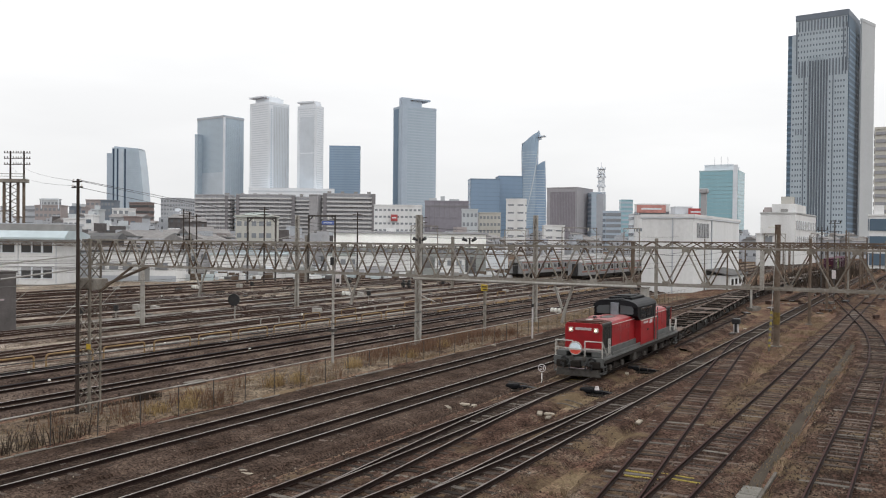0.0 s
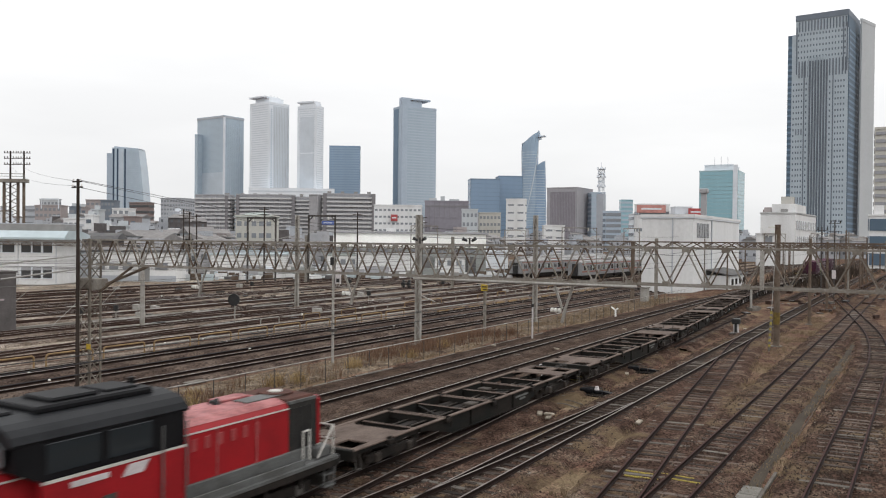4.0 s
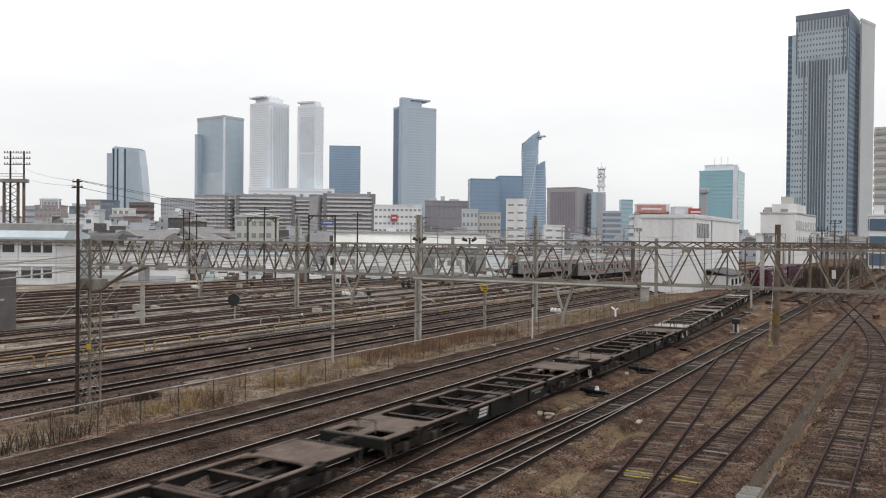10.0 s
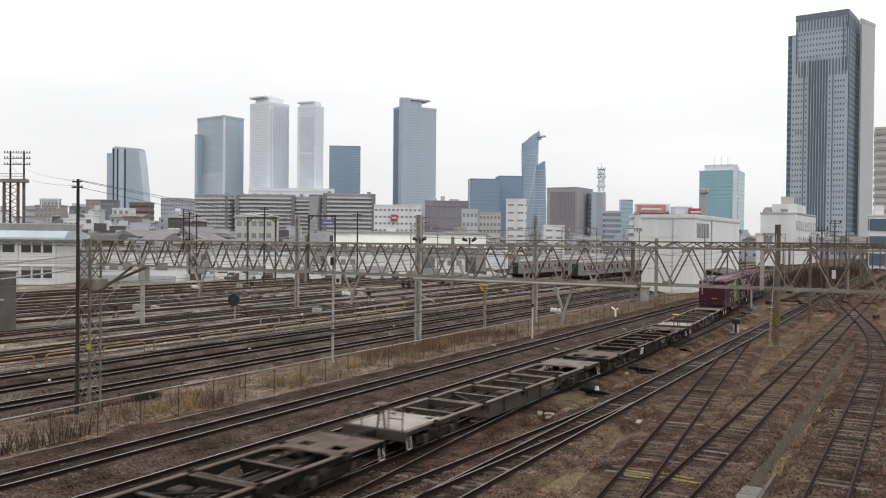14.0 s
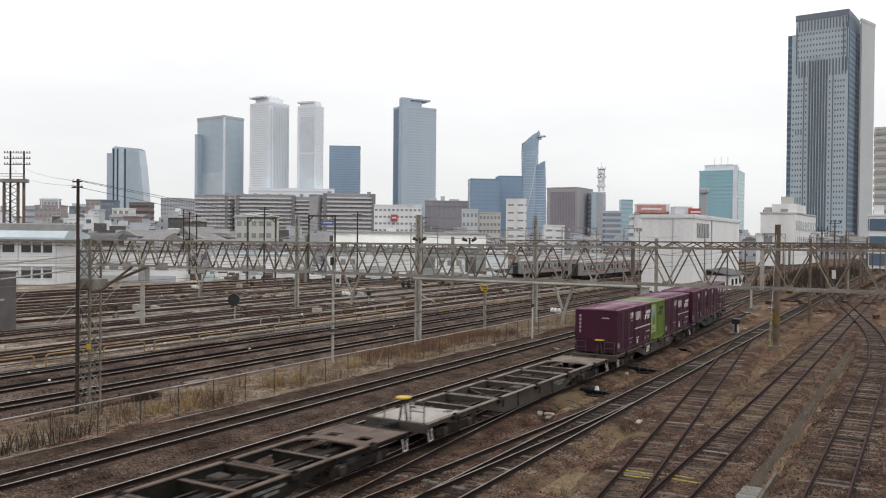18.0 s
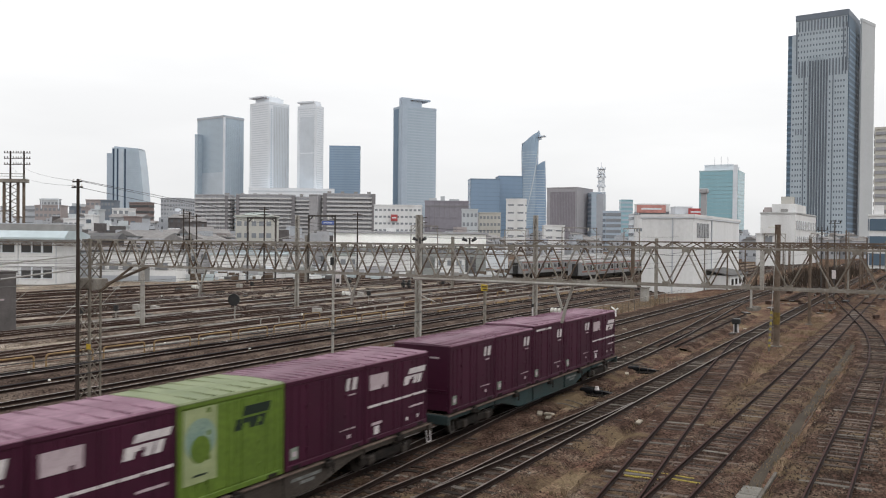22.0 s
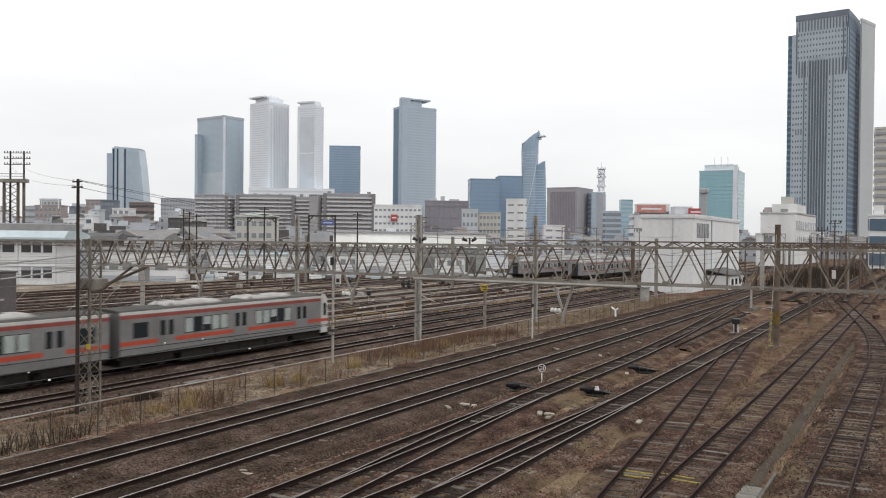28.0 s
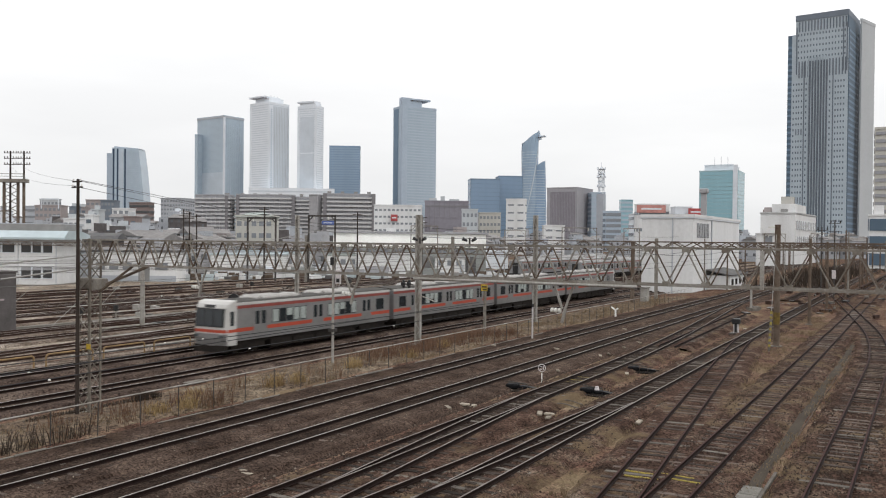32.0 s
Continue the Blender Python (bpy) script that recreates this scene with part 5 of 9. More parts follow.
building("service_tower", "plain pale grey slab behind a tall tower", (673.2, 41.9), -18.0, 23.5, 1.2, 166.2, "pale_slab")
# its bands are painted balcony shade, without real recesses
front("apartment_tower", "beige apartment tower with shaded balcony bands", (369.6, 17.9), 14.6, 14, 51.8, "beige", 17, "recess", yaw=-87, gap=0.42)
lw = front("office_block", "low white block with navy window bands", (279.6, 14.8), 11.2, 10, 15.4, "white_wall", 3, "dusk_glass", yaw=-87, gap=0.68)
part("stair_head", Geo().box(1.2, 4.0, 1.0, 4.0, 15.4, 18.6, 0.05), B["white_wall"], lw)
ws = building("office_block", "white four-storey block with a stepped roof and long windows", (322.7, 40.5), -2.1, 48, 11.9, 17.6, "white_wall")
for z in (12.0, 6.3):
    for x0, x1 in ((1.5, 22.0), (25.0, 46.0)):
        wb_ = part("window_band", Geo().box(x0, x1, -0.15, 0.1, z, z + 3.2), B["win"], ws)
        for k in range(6):
            part("mullion", Geo().box(x0 + (x1 - x0) * k / 5 - 0.2, x0 + (x1 - x0) * k / 5 + 0.2, -0.3, -0.12, z, z + 3.2), B["white_wall"], wb_)
part("roof_room", Geo().box(2, 26, 0.5, 8.4, 17.6, 21.2), B["white_wall"], ws)
part("water_tank", Geo().box(5, 11, 2.2, 5.8, 21.2, 24), B["beige"], ws)
part("brown_tank", Geo().box(2, 7, 9.0, 11.5, 17.6, 19.2), B["redbrown"], ws, "brown roof tank")
part("parapet", Geo().box(-0.2, 48.2, -0.2, 0.3, 17.6, 18.2).box(-0.2, 0.3, 0.3, 12, 17.6, 18.2), B["white_wall"], ws)
an_ = front("shop", "low white annex with a rounded balcony and a dark window", (296.2, 47.6), 4.5, 5, 10.0, "white_wall")
part("balcony", Geo().prism([(0.0, 0.0), (4.5, 0.0), (4.4, -0.9), (3.6, -1.5), (0.9, -1.5), (0.1, -0.9)], 10.3, 12.0, "z"), B["white_wall"], an_, "rounded white balcony")
part("window", Geo().box(0.7, 3.6, -0.08, 0.05, 7.2, 9.4), B["win"], an_)
for k, (x, y, w_, h_) in enumerate(((1.0, 3.0, 2.2, 1.8), (1.0, 8.5, 2.4, 2.4), (16.5, 2.0, 2.0, 2.6), (8.0, 9.2, 1.5, 1.4), (17.5, 7.0, 1.6, 1.6))):
    part("roof_unit", Geo().box(x, x + w_, y, y + w_, 17.6, 17.6 + h_, 0.05), B["pink" if k % 2 else "roof_grey"], ws)
part("outside_stair", Geo().prism([(-2.0, 3.0), (-0.1, 3.0), (-0.1, 12.5), (-0.9, 13.0), (-2.0, 10.5)], 6.5, 9.0, "y"), B["beige"], ws, "beige outside staircase")


# ---- the freight train ----
def front_at(t):
    """Where the locomotive's front coupler is along the line."""
    return 41.92 - 9.979 * t + 0.00397 * t * t + 0.08 * max(0.0, t - 22.5) ** 2


def on_path(x):
    d = (main_path(x + 6.5) - main_path(x - 6.5)) / 13.0
    y = (main_path(x + 6.5) + main_path(x - 6.5)) / 2
    return pose(x, y, 0, 0, 0, math.degrees(math.atan(d)))


MOVING = []  # (thing, distance of its middle behind the front coupler, place in the wagon's space)


def bogie(th, x, axles=(-0.95, 0.95), z=0.0, r=0.43, half=1.0, box="wheel"):
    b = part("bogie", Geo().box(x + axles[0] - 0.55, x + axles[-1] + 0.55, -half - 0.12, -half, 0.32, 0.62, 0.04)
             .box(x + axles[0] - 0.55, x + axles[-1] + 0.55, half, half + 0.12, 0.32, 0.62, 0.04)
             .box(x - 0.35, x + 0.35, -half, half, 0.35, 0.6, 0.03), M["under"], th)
    for a in axles:
        for s in (-1, 1):
            gg = Geo().rod((x + a, s * 0.50, r), (x + a, s * 0.63, r), r, 18)
            gg.rod((x + a, s * 0.63, r), (x + a, s * 0.70, r), 0.16, 10)
            part("wheel", gg, M["wheel"], b)
            part("axle_box", Geo().box(x + a - 0.16, x + a + 0.16, s * (half + 0.06) - 0.14, s * (half + 0.06) + 0.14, 0.3, 0.6, 0.04), M[box], b)
    return b


def locomotive():
    """Local x runs from the front coupler (-9) to the rear one (+9)."""
    th = thing("diesel_locomotive", "red centre-cab diesel locomotive with black cab and lit headlights", "locomotive")
    part("frame", Geo().box(-8.3, 8.3, -1.4, 1.4, 0.93, 1.14, 0.03).box(-8.3, 8.3, -1.44, -1.4, 0.90, 1.10).box(-8.3, 8.3, 1.4, 1.44, 0.90, 1.10), M["loco_grey"], th, "grimy grey running plate")
    # strip in the underframe colour paints the shade below the plate
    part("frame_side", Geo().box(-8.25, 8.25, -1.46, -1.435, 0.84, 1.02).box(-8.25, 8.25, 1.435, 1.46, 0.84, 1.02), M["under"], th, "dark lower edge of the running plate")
    for s in (-1, 1):
        part("skirt", Geo().box(-7.2, 7.5, s * 1.06 - 0.06, s * 1.06 + 0.06, 1.13, 1.52, 0.02), M["loco_grey"], th)
        part("valance", Geo().box(-6.6, 6.8, s * 1.36 - 0.03, s * 1.36 + 0.03, 1.12, 1.30, 0.01), M["loco_grey"], th)
    for end, (x0, x1, xr) in (("front", (-7.45, -1.15, -5.72)), ("rear", (2.45, 7.75, 6.5))):
        sec = [(-1.04, 1.5), (1.04, 1.5), (1.04, 2.72), (0.94, 2.86), (0.6, 2.95), (-0.6, 2.95), (-0.94, 2.86), (-1.04, 2.72)]
        rx0, rx1 = (x0, xr) if end == "front" else (xr, x1)
        hx0, hx1 = (xr, x1) if end == "front" else (x0, xr)
        hood = part("hood", Geo().prism(sec, hx0, hx1, "x"), M["loco_red"], th, "red painted engine hood")
        part("hood_top", Geo().prism([(-0.95, 2.865), (0.95, 2.865), (0.62, 2.965), (-0.62, 2.965)], hx0 + 0.02, hx1, "x"), M["loco_top"], hood, "chalky faded red hood top")
        for s in (-1, 1):
            part("cream_line", Geo().box(hx0, hx1, s * 1.05 - 0.006, s * 1.05 + 0.006, 2.70, 2.74), M["cream"], hood)
            n = 6
            for i in range(n):
                u = hx0 + 0.5 + (hx1 - hx0 - 1.4) * i / n
                part("louvre", Geo().box(u, u + 0.16, s * 1.05 - 0.012, s * 1.05 + 0.012, 2.28, 2.58, 0.008), M["louvre"], hood)
            for k in (0.33, 0.68):
                u = hx0 + (hx1 - hx0) * k
                part("door_seam", Geo().box(u, u + 0.035, s * 1.045 - 0.014, s * 1.045 + 0.014, 1.52, 2.70), M["loco_top"], hood)
        rad = part("radiator_housing", Geo().prism([(-1.02, 1.14), (1.02, 1.14), (1.02, 2.8), (0.94, 2.88), (-0.94, 2.88), (-1.02, 2.8)], rx0 + 0.05, rx1 - 0.01, "x"), M["radiator"], th, "dark radiator housing with grille")
        part("fan_deck", Geo().prism([(-0.98, 2.86), (0.98, 2.86), (0.9, 2.95), (-0.9, 2.95)], rx0 + 0.03, rx1, "x"), M["rustbrown"], rad)
        cx = (rx0 + rx1) / 2
        part("fan_grille", Geo().rod((cx, 0, 2.93), (cx, 0, 3.01), 0.78 if end == "front" else 0.5, 20), M["rustbrown"], rad, "round rusty radiator fan grille")
        part("fan_cap", Geo().rod((cx, 0, 3.0), (cx, 0, 3.04), 0.2, 12), M["cream"], rad)
        for s in (-1, 1):
            part("trim", Geo().box(rx0 + 0.03, rx1, s * 1.0 - 0.03, s * 1.0 + 0.03, 2.82, 2.9), M["loco_grey"], rad)
            for i in range(5):
                u = rx0 + 0.2 + i * (rx1 - rx0 - 0.35) / 5
                part("shutter", Geo().box(u, u + 0.05, s * 1.02 - 0.02, s * 1.02 + 0.02, 1.25, 2.7), M["black"], rad)
        nose = x0 if end == "front" else x1
        s = -1 if end == "front" else 1
        face = part("hood_front", Geo().prism([(-1.05, 1.5), (1.05, 1.5), (1.05, 2.78), (0.95, 2.9), (-0.95, 2.9), (-1.05, 2.78)], nose, nose + 0.12 * s, "x"), M["loco_red"], th, "bright red flat hood front")
        part("cream_line", Geo().box(min(nose, nose + 0.125 * s), max(nose, nose + 0.125 * s), -1.055, 1.055, 1.46, 1.51), M["cream"], face)
        part("number_board", Geo().box(nose + 0.10 * s - 0.03, nose + 0.10 * s + 0.03, -0.45, 0.45, 2.52, 2.66), M["mark"], face, "pale number board with plain bars")
        for i in range(7):
            part("number_bar", Geo().box(nose + 0.133 * s - 0.004, nose + 0.133 * s + 0.004, -0.38 + i * 0.11, -0.32 + i * 0.11, 2.55, 2.63), M["mark_dim"], face)
        for y in (-0.72, 0.72):
            lamp = part("headlight", Geo().box(nose + 0.12 * s - 0.04, nose + 0.12 * s + 0.04, y - 0.125, y + 0.125, 2.40, 2.66, 0.03), M["cream"], face, "cream square headlight housing")
            part("lens", Geo().rod((nose + 0.16 * s, y, 2.53), (nose + 0.19 * s, y, 2.53), 0.058, 14), M["lamp_on"] if end == "front" else M["glass_pale"], lamp)
        # end platform, rails, coupler
        ex = -8.3 if end == "front" else 8.15
        part("buffer_beam", Geo().box(ex - 0.05, ex + 0.05, -1.4, 1.4, 0.66, 1.14, 0.02), M["loco_grey"], th)
        for y in (-0.78, 0.78):
            cx_ = ex + 0.10 * s
            part("hose_coil", Geo().pipe([(cx_ + 0.05 * math.sin(a * 1.05), y + 0.21 * math.cos(a * 0.5236), 0.92 + 0.21 * math.sin(a * 0.5236)) for a in range(13)], 0.045, 6), M["black"], th)
            part("corner_step", Geo().box(*sorted((ex, ex - 0.5 * s)), *sorted((y * 1.53, y * 1.80)), 0.28, 0.34).box(*sorted((ex, ex - 0.5 * s)), *sorted((y * 1.53, y * 1.80)), 0.62, 0.67), M["loco_grey"], th)
        part("jumper_box", Geo().box(ex + 0.09 * s - 0.09, ex + 0.09 * s + 0.09, -0.42, -0.22, 0.95, 1.2, 0.02).box(ex + 0.09 * s - 0.09, ex + 0.09 * s + 0.09, 0.25, 0.42, 0.95, 1.2, 0.02), M["axle"], th)
        part("grab_bar", Geo().pipe([(ex + 0.12 * s, -0.5, 0.62), (ex + 0.2 * s, -0.5, 0.55), (ex + 0.2 * s, 0.5, 0.55), (ex + 0.12 * s, 0.5, 0.62)], 0.02), M["mark_dim"], th)
        part("front_shelf", Geo().box(*sorted((ex - 0.05 * s, ex - 0.75 * s)), -1.0, 1.0, 1.40, 1.46, 0.01), M["loco_grey"], th)
        part("snow_plough", Geo().prism([(-1.25, 0.12), (1.25, 0.12), (1.15, 0.5), (-1.15, 0.5)], ex, ex - 0.12 * -s, "x"), M["axle"], th)
        part("coupler", Geo().box(min(ex, ex + 0.6 * s), max(ex, ex + 0.6 * s), -0.16, 0.16, 0.72, 0.98, 0.04).box(ex + 0.5 * s - 0.14, ex + 0.5 * s + 0.14, -0.24, 0.24, 0.68, 1.02, 0.05), M["under"], th)
        for y in (-0.8, -0.45, 0.45, 0.8):
            part("air_hose", Geo().pipe([(ex + 0.05 * s, y, 0.85), (ex + 0.2 * s, y, 0.7), (ex + 0.22 * s, y, 0.45)], 0.045), M["black"], th)
        for y in (-0.95, 0.95):
            part("hose_box", Geo().box(ex - 0.16, ex + 0.16, y - 0.28, y + 0.28, 0.55, 0.95, 0.05), M["under"], th)
        for sy in (-1, 1):
            rail = Geo().pipe([(ex, sy * 1.32, 1.15), (ex, sy * 1.32, 2.0), (ex, sy * 0.35, 2.0), (ex, sy * 0.35, 1.15)], 0.03)
            rail.pipe([(ex, sy * 1.32, 1.6), (ex, sy * 0.35, 1.6)], 0.024).pipe([(ex, sy * 1.32, 2.0), (ex - 0.75 * s, sy * 1.36, 1.2)], 0.03)
            part("handrail", rail, M["cream"], th, "off-white end handrail")
            part("step", Geo().pipe([(ex + 0.05 * -s, sy * 1.38, 1.1), (ex + 0.05 * -s, sy * 1.4, 0.3), (ex + 0.5 * -s, sy * 1.4, 0.3), (ex + 0.5 * -s, sy * 1.38, 1.1)], 0.03), M["loco_grey"], th)
            ux = nose + 0.75 * -s
            part("grab_rail", Geo().pipe([(ux, sy * 1.15, 1.15), (ux, sy * 1.15, 2.0), (ux + 0.28, sy * 1.15, 2.0), (ux + 0.28, sy * 1.15, 1.15)], 0.03), M["cream"], th)
            part("sand_box", Geo().box(ex + 0.35 * -s - 0.3, ex + 0.35 * -s + 0.3, sy * 1.0 - 0.3, sy * 1.0 + 0.3, 1.14, 1.45, 0.04), M["loco_grey"], th)
    # head board
    hb = part("head_board", Geo().rod((-8.36, 0.15, 1.62), (-8.42, 0.15, 1.62), 0.365, 28), M["cream"], th, "round white-rimmed head board, blue above and red below")
    part("upper_field", Geo().prism([(0.15 + 0.32 * math.cos(a * math.pi / 14), 1.60 + 0.31 * math.sin(a * math.pi / 14)) for a in range(15)], -8.428, -8.415, "x"), M["badge_blue"], hb)
    part("lower_field", Geo().prism([(0.15 + 0.30 * math.cos(math.pi + a * math.pi / 14), 1.52 + 0.22 * math.sin(math.pi + a * math.pi / 14)) for a in range(15)], -8.428, -8.415, "x"), M["badge_red"], hb)
    # cab
    cab = part("cab", Geo().box(-1.2, 2.45, -1.42, 1.42, 1.13, 2.62, 0.03), M["loco_red"], th, "red lower cab side")
    part("cab_upper", Geo().prism([(-1.75, 2.90), (-1.2, 2.62), (2.45, 2.62), (2.45, 3.5), (-1.75, 3.5)], -1.36, 1.36, "y"), M["loco_black"], cab, "black upper cab with windows")
    part("cab_line", Geo().box(-1.23, 2.47, -1.435, -1.41, 2.58, 2.64).box(-1.23, 2.47, 1.41, 1.435, 2.58, 2.64), M["cream"], cab)
    rf = [(-1.37, 3.40), (-1.40, 3.46), (-1.31, 3.60), (-1.14, 3.71), (-0.92, 3.79), (-0.55, 3.85), (0.55, 3.85), (0.92, 3.79), (1.14, 3.71), (1.31, 3.60), (1.40, 3.46), (1.37, 3.40)]
    roof = part("cab_roof", Geo().prism(rf, -1.85, 2.55, "x"), M["loco_roof"], cab, "slate grey rounded cab roof")
    part("roof_box", Geo().box(-0.9, 2.1, -0.72, 0.72, 3.80, 3.97, 0.05).box(-0.4, 0.8, -0.5, 0.5, 3.95, 4.05, 0.04).box(1.0, 1.9, -0.45, 0.45, 3.95, 4.02, 0.03), M["loco_black"], roof)
    part("roof_hatch", Geo().box(-1.6, -1.15, -0.4, 0.4, 3.82, 3.91, 0.04).rod((2.3, 0.3, 3.8), (2.3, 0.3, 4.06), 0.09, 8), M["loco_black"], roof)
    for s in (-1, 1):
        part("side_window", Geo().box(0.35, 1.5, s * 1.365 - 0.015, s * 1.365 + 0.015, 2.75, 3.36, 0.01), M["glass"], cab)
        part("side_window", Geo().box(-1.1, 0.15, s * 1.365 - 0.015, s * 1.365 + 0.015, 2.75, 3.36, 0.01), M["glass"], cab)
        part("window_post", Geo().box(0.2, 0.3, s * 1.365 - 0.02, s * 1.375 + 0.02, 2.68, 3.40), M["loco_black"], cab)
        part("cab_door", Geo().box(1.75, 2.35, s * 1.43 - 0.02, s * 1.43 + 0.02, 1.2, 2.6, 0.02), M["loco_red"], cab)
        part("door_rail", Geo().pipe([(1.7, s * 1.49, 1.1), (1.7, s * 1.49, 3.2)], 0.028).pipe([(2.4, s * 1.49, 1.1), (2.4, s * 1.49, 3.2)], 0.028), M["loco_grey"], cab)
        part("emblem", Geo().prism([(0.65, 2.30), (1.2, 2.30), (1.37, 2.54), (0.82, 2.54)], s * 1.43 - 0.008, s * 1.43 + 0.008, "y"), M["mark"], cab, "white slanted emblem")
        part("number_plate", Geo().box(-0.6, 0.3, s * 1.43 - 0.01, s * 1.43 + 0.01, 2.38, 2.5), M["mark"], cab)
        part("builder_plate", Geo().box(0.15, 0.5, s * 1.43 - 0.01, s * 1.43 + 0.01, 1.9, 2.02), M["darksteel"], cab)
    for x, sgn in ((-1.76, -1), (2.47, 1)):
        for y0, y1, k in ((-1.14, -0.32, "glass_pale"), (0.32, 1.14, "glass_pale")):
            a0, a1 = (min(abs(y0), abs(y1)), max(abs(y0), abs(y1)))
            q = 1 if y0 > 0 else -1
            xf = -1.865 if sgn < 0 else 2.515
            part("front_window", Geo().prism([(q * a0, 3.0), (q * (a1 - 0.06), 3.0), (q * a1, 3.06), (q * a1, 3.36), (q * (a1 - 0.14), 3.48), (q * a0, 3.54)], xf - 0.02, xf + 0.02, "x"), M[k], cab)
    part("cab_pillar", Geo().rod((-1.95, 0.0, 2.9), (-1.95, 0.0, 3.68), 0.25, 12), M["casing"], cab, "pale rounded exhaust casing before the cab")
    # hood top gear
    for x in (-5.0, 5.0):
        part("bell", Geo().rod((x, 0.2, 2.96), (x, 0.2, 3.12), 0.13, 10, 0.05).rod((x, 0.2, 3.05), (x - 0.25, 0.2, 3.05), 0.05, 8), M["black"], th)
        part("walkway_plate", Geo().box(x + 0.5, x + 2.0, -0.45, 0.1, 2.965, 2.99), M["loco_grey"], th)
        part("hatch", Geo().box(x + 0.2, x + 1.3, 0.2, 0.7, 2.96, 3.02, 0.02), M["loco_top"], th)
    part("fuel_tank", Geo().box(-1.7, 1.3, -1.2, 1.2, 0.25, 0.78, 0.08), M["under"], th)
    for s in (-1, 1):
        part("battery_box", Geo().box(-2.4, -1.8, s * 1.18 - 0.16, s * 1.18 + 0.16, 0.34, 0.92, 0.03), M["axle"], th)
        part("air_tank", Geo().rod((2.0, s * 1.1, 0.55), (3.2, s * 1.1, 0.55), 0.2, 10), M["under"], th)
    for s in (-1, 1):
        part("equipment_box", Geo().box(2.3, 2.9, s * 1.2 - 0.16, s * 1.2 + 0.16, 0.36, 0.9, 0.03), M["axle"], th)
        part("sand_pipe", Geo().pipe([(-7.0, s * 1.15, 0.95), (-6.95, s * 1.05, 0.35)], 0.03).pipe([(7.0, s * 1.15, 0.95), (6.95, s * 1.05, 0.35)], 0.03), M["axle"], th)
        part("brake_pipe", Geo().rod((-7.6, s * 1.38, 0.84), (7.6, s * 1.38, 0.84), 0.03, 6), M["under"], th)
        for x in (-6.3, -5.1, -3.2, 3.6, 5.2, 6.6):
            part("hanger", Geo().box(x, x + 0.14, s * 1.30 - 0.05, s * 1.30 + 0.05, 0.5, 0.92, 0.01), M["under"], th)
    bogie(th, -5.6, (-1.1, 1.1), half=1.12, box="axle")
    bogie(th, 5.6, (-1.1, 1.1), half=1.12, box="axle")
    bogie(th, 0.2, (0.0,), half=1.12, box="axle")
    return th


loco = locomotive()
MOVING.append((loco, 9.4, pose(0, 0, 0)))


def plate(g, x0, x1, holes, z0=0.93, z1=0.985, half=1.12):
    """A deck plate between two stations, with rectangular holes (x0, x1, y0, y1) that do not overlap along x."""
    x = x0
    for a, b in sorted({(h[0], h[1]) for h in holes}):
        if a > x:
            g.box(x, a, -half, half, z0, z1)
        y = -half
        for h in sorted((h for h in holes if h[0] == a), key=lambda h: h[2]):
            g.box(a, b, y, h[2], z0, z1)
            y = h[3]
        g.box(a, b, y, half, z0, z1)
        x = b
    if x < x1:
        g.box(x, x1, -half, half, z0, z1)
    return g


def gusset(g, x, y, dx, dy, z0=0.925, z1=0.98):
    """A rounded corner of an opening: the corner at (x, y), its legs along dx and dy."""
    arc = [(x + dx * (1 - math.cos(a * math.pi / 8)), y + dy * (1 - math.sin(a * math.pi / 8))) for a in range(5)]
    return g.prism([(x, y)] + arc, z0, z1, "z")


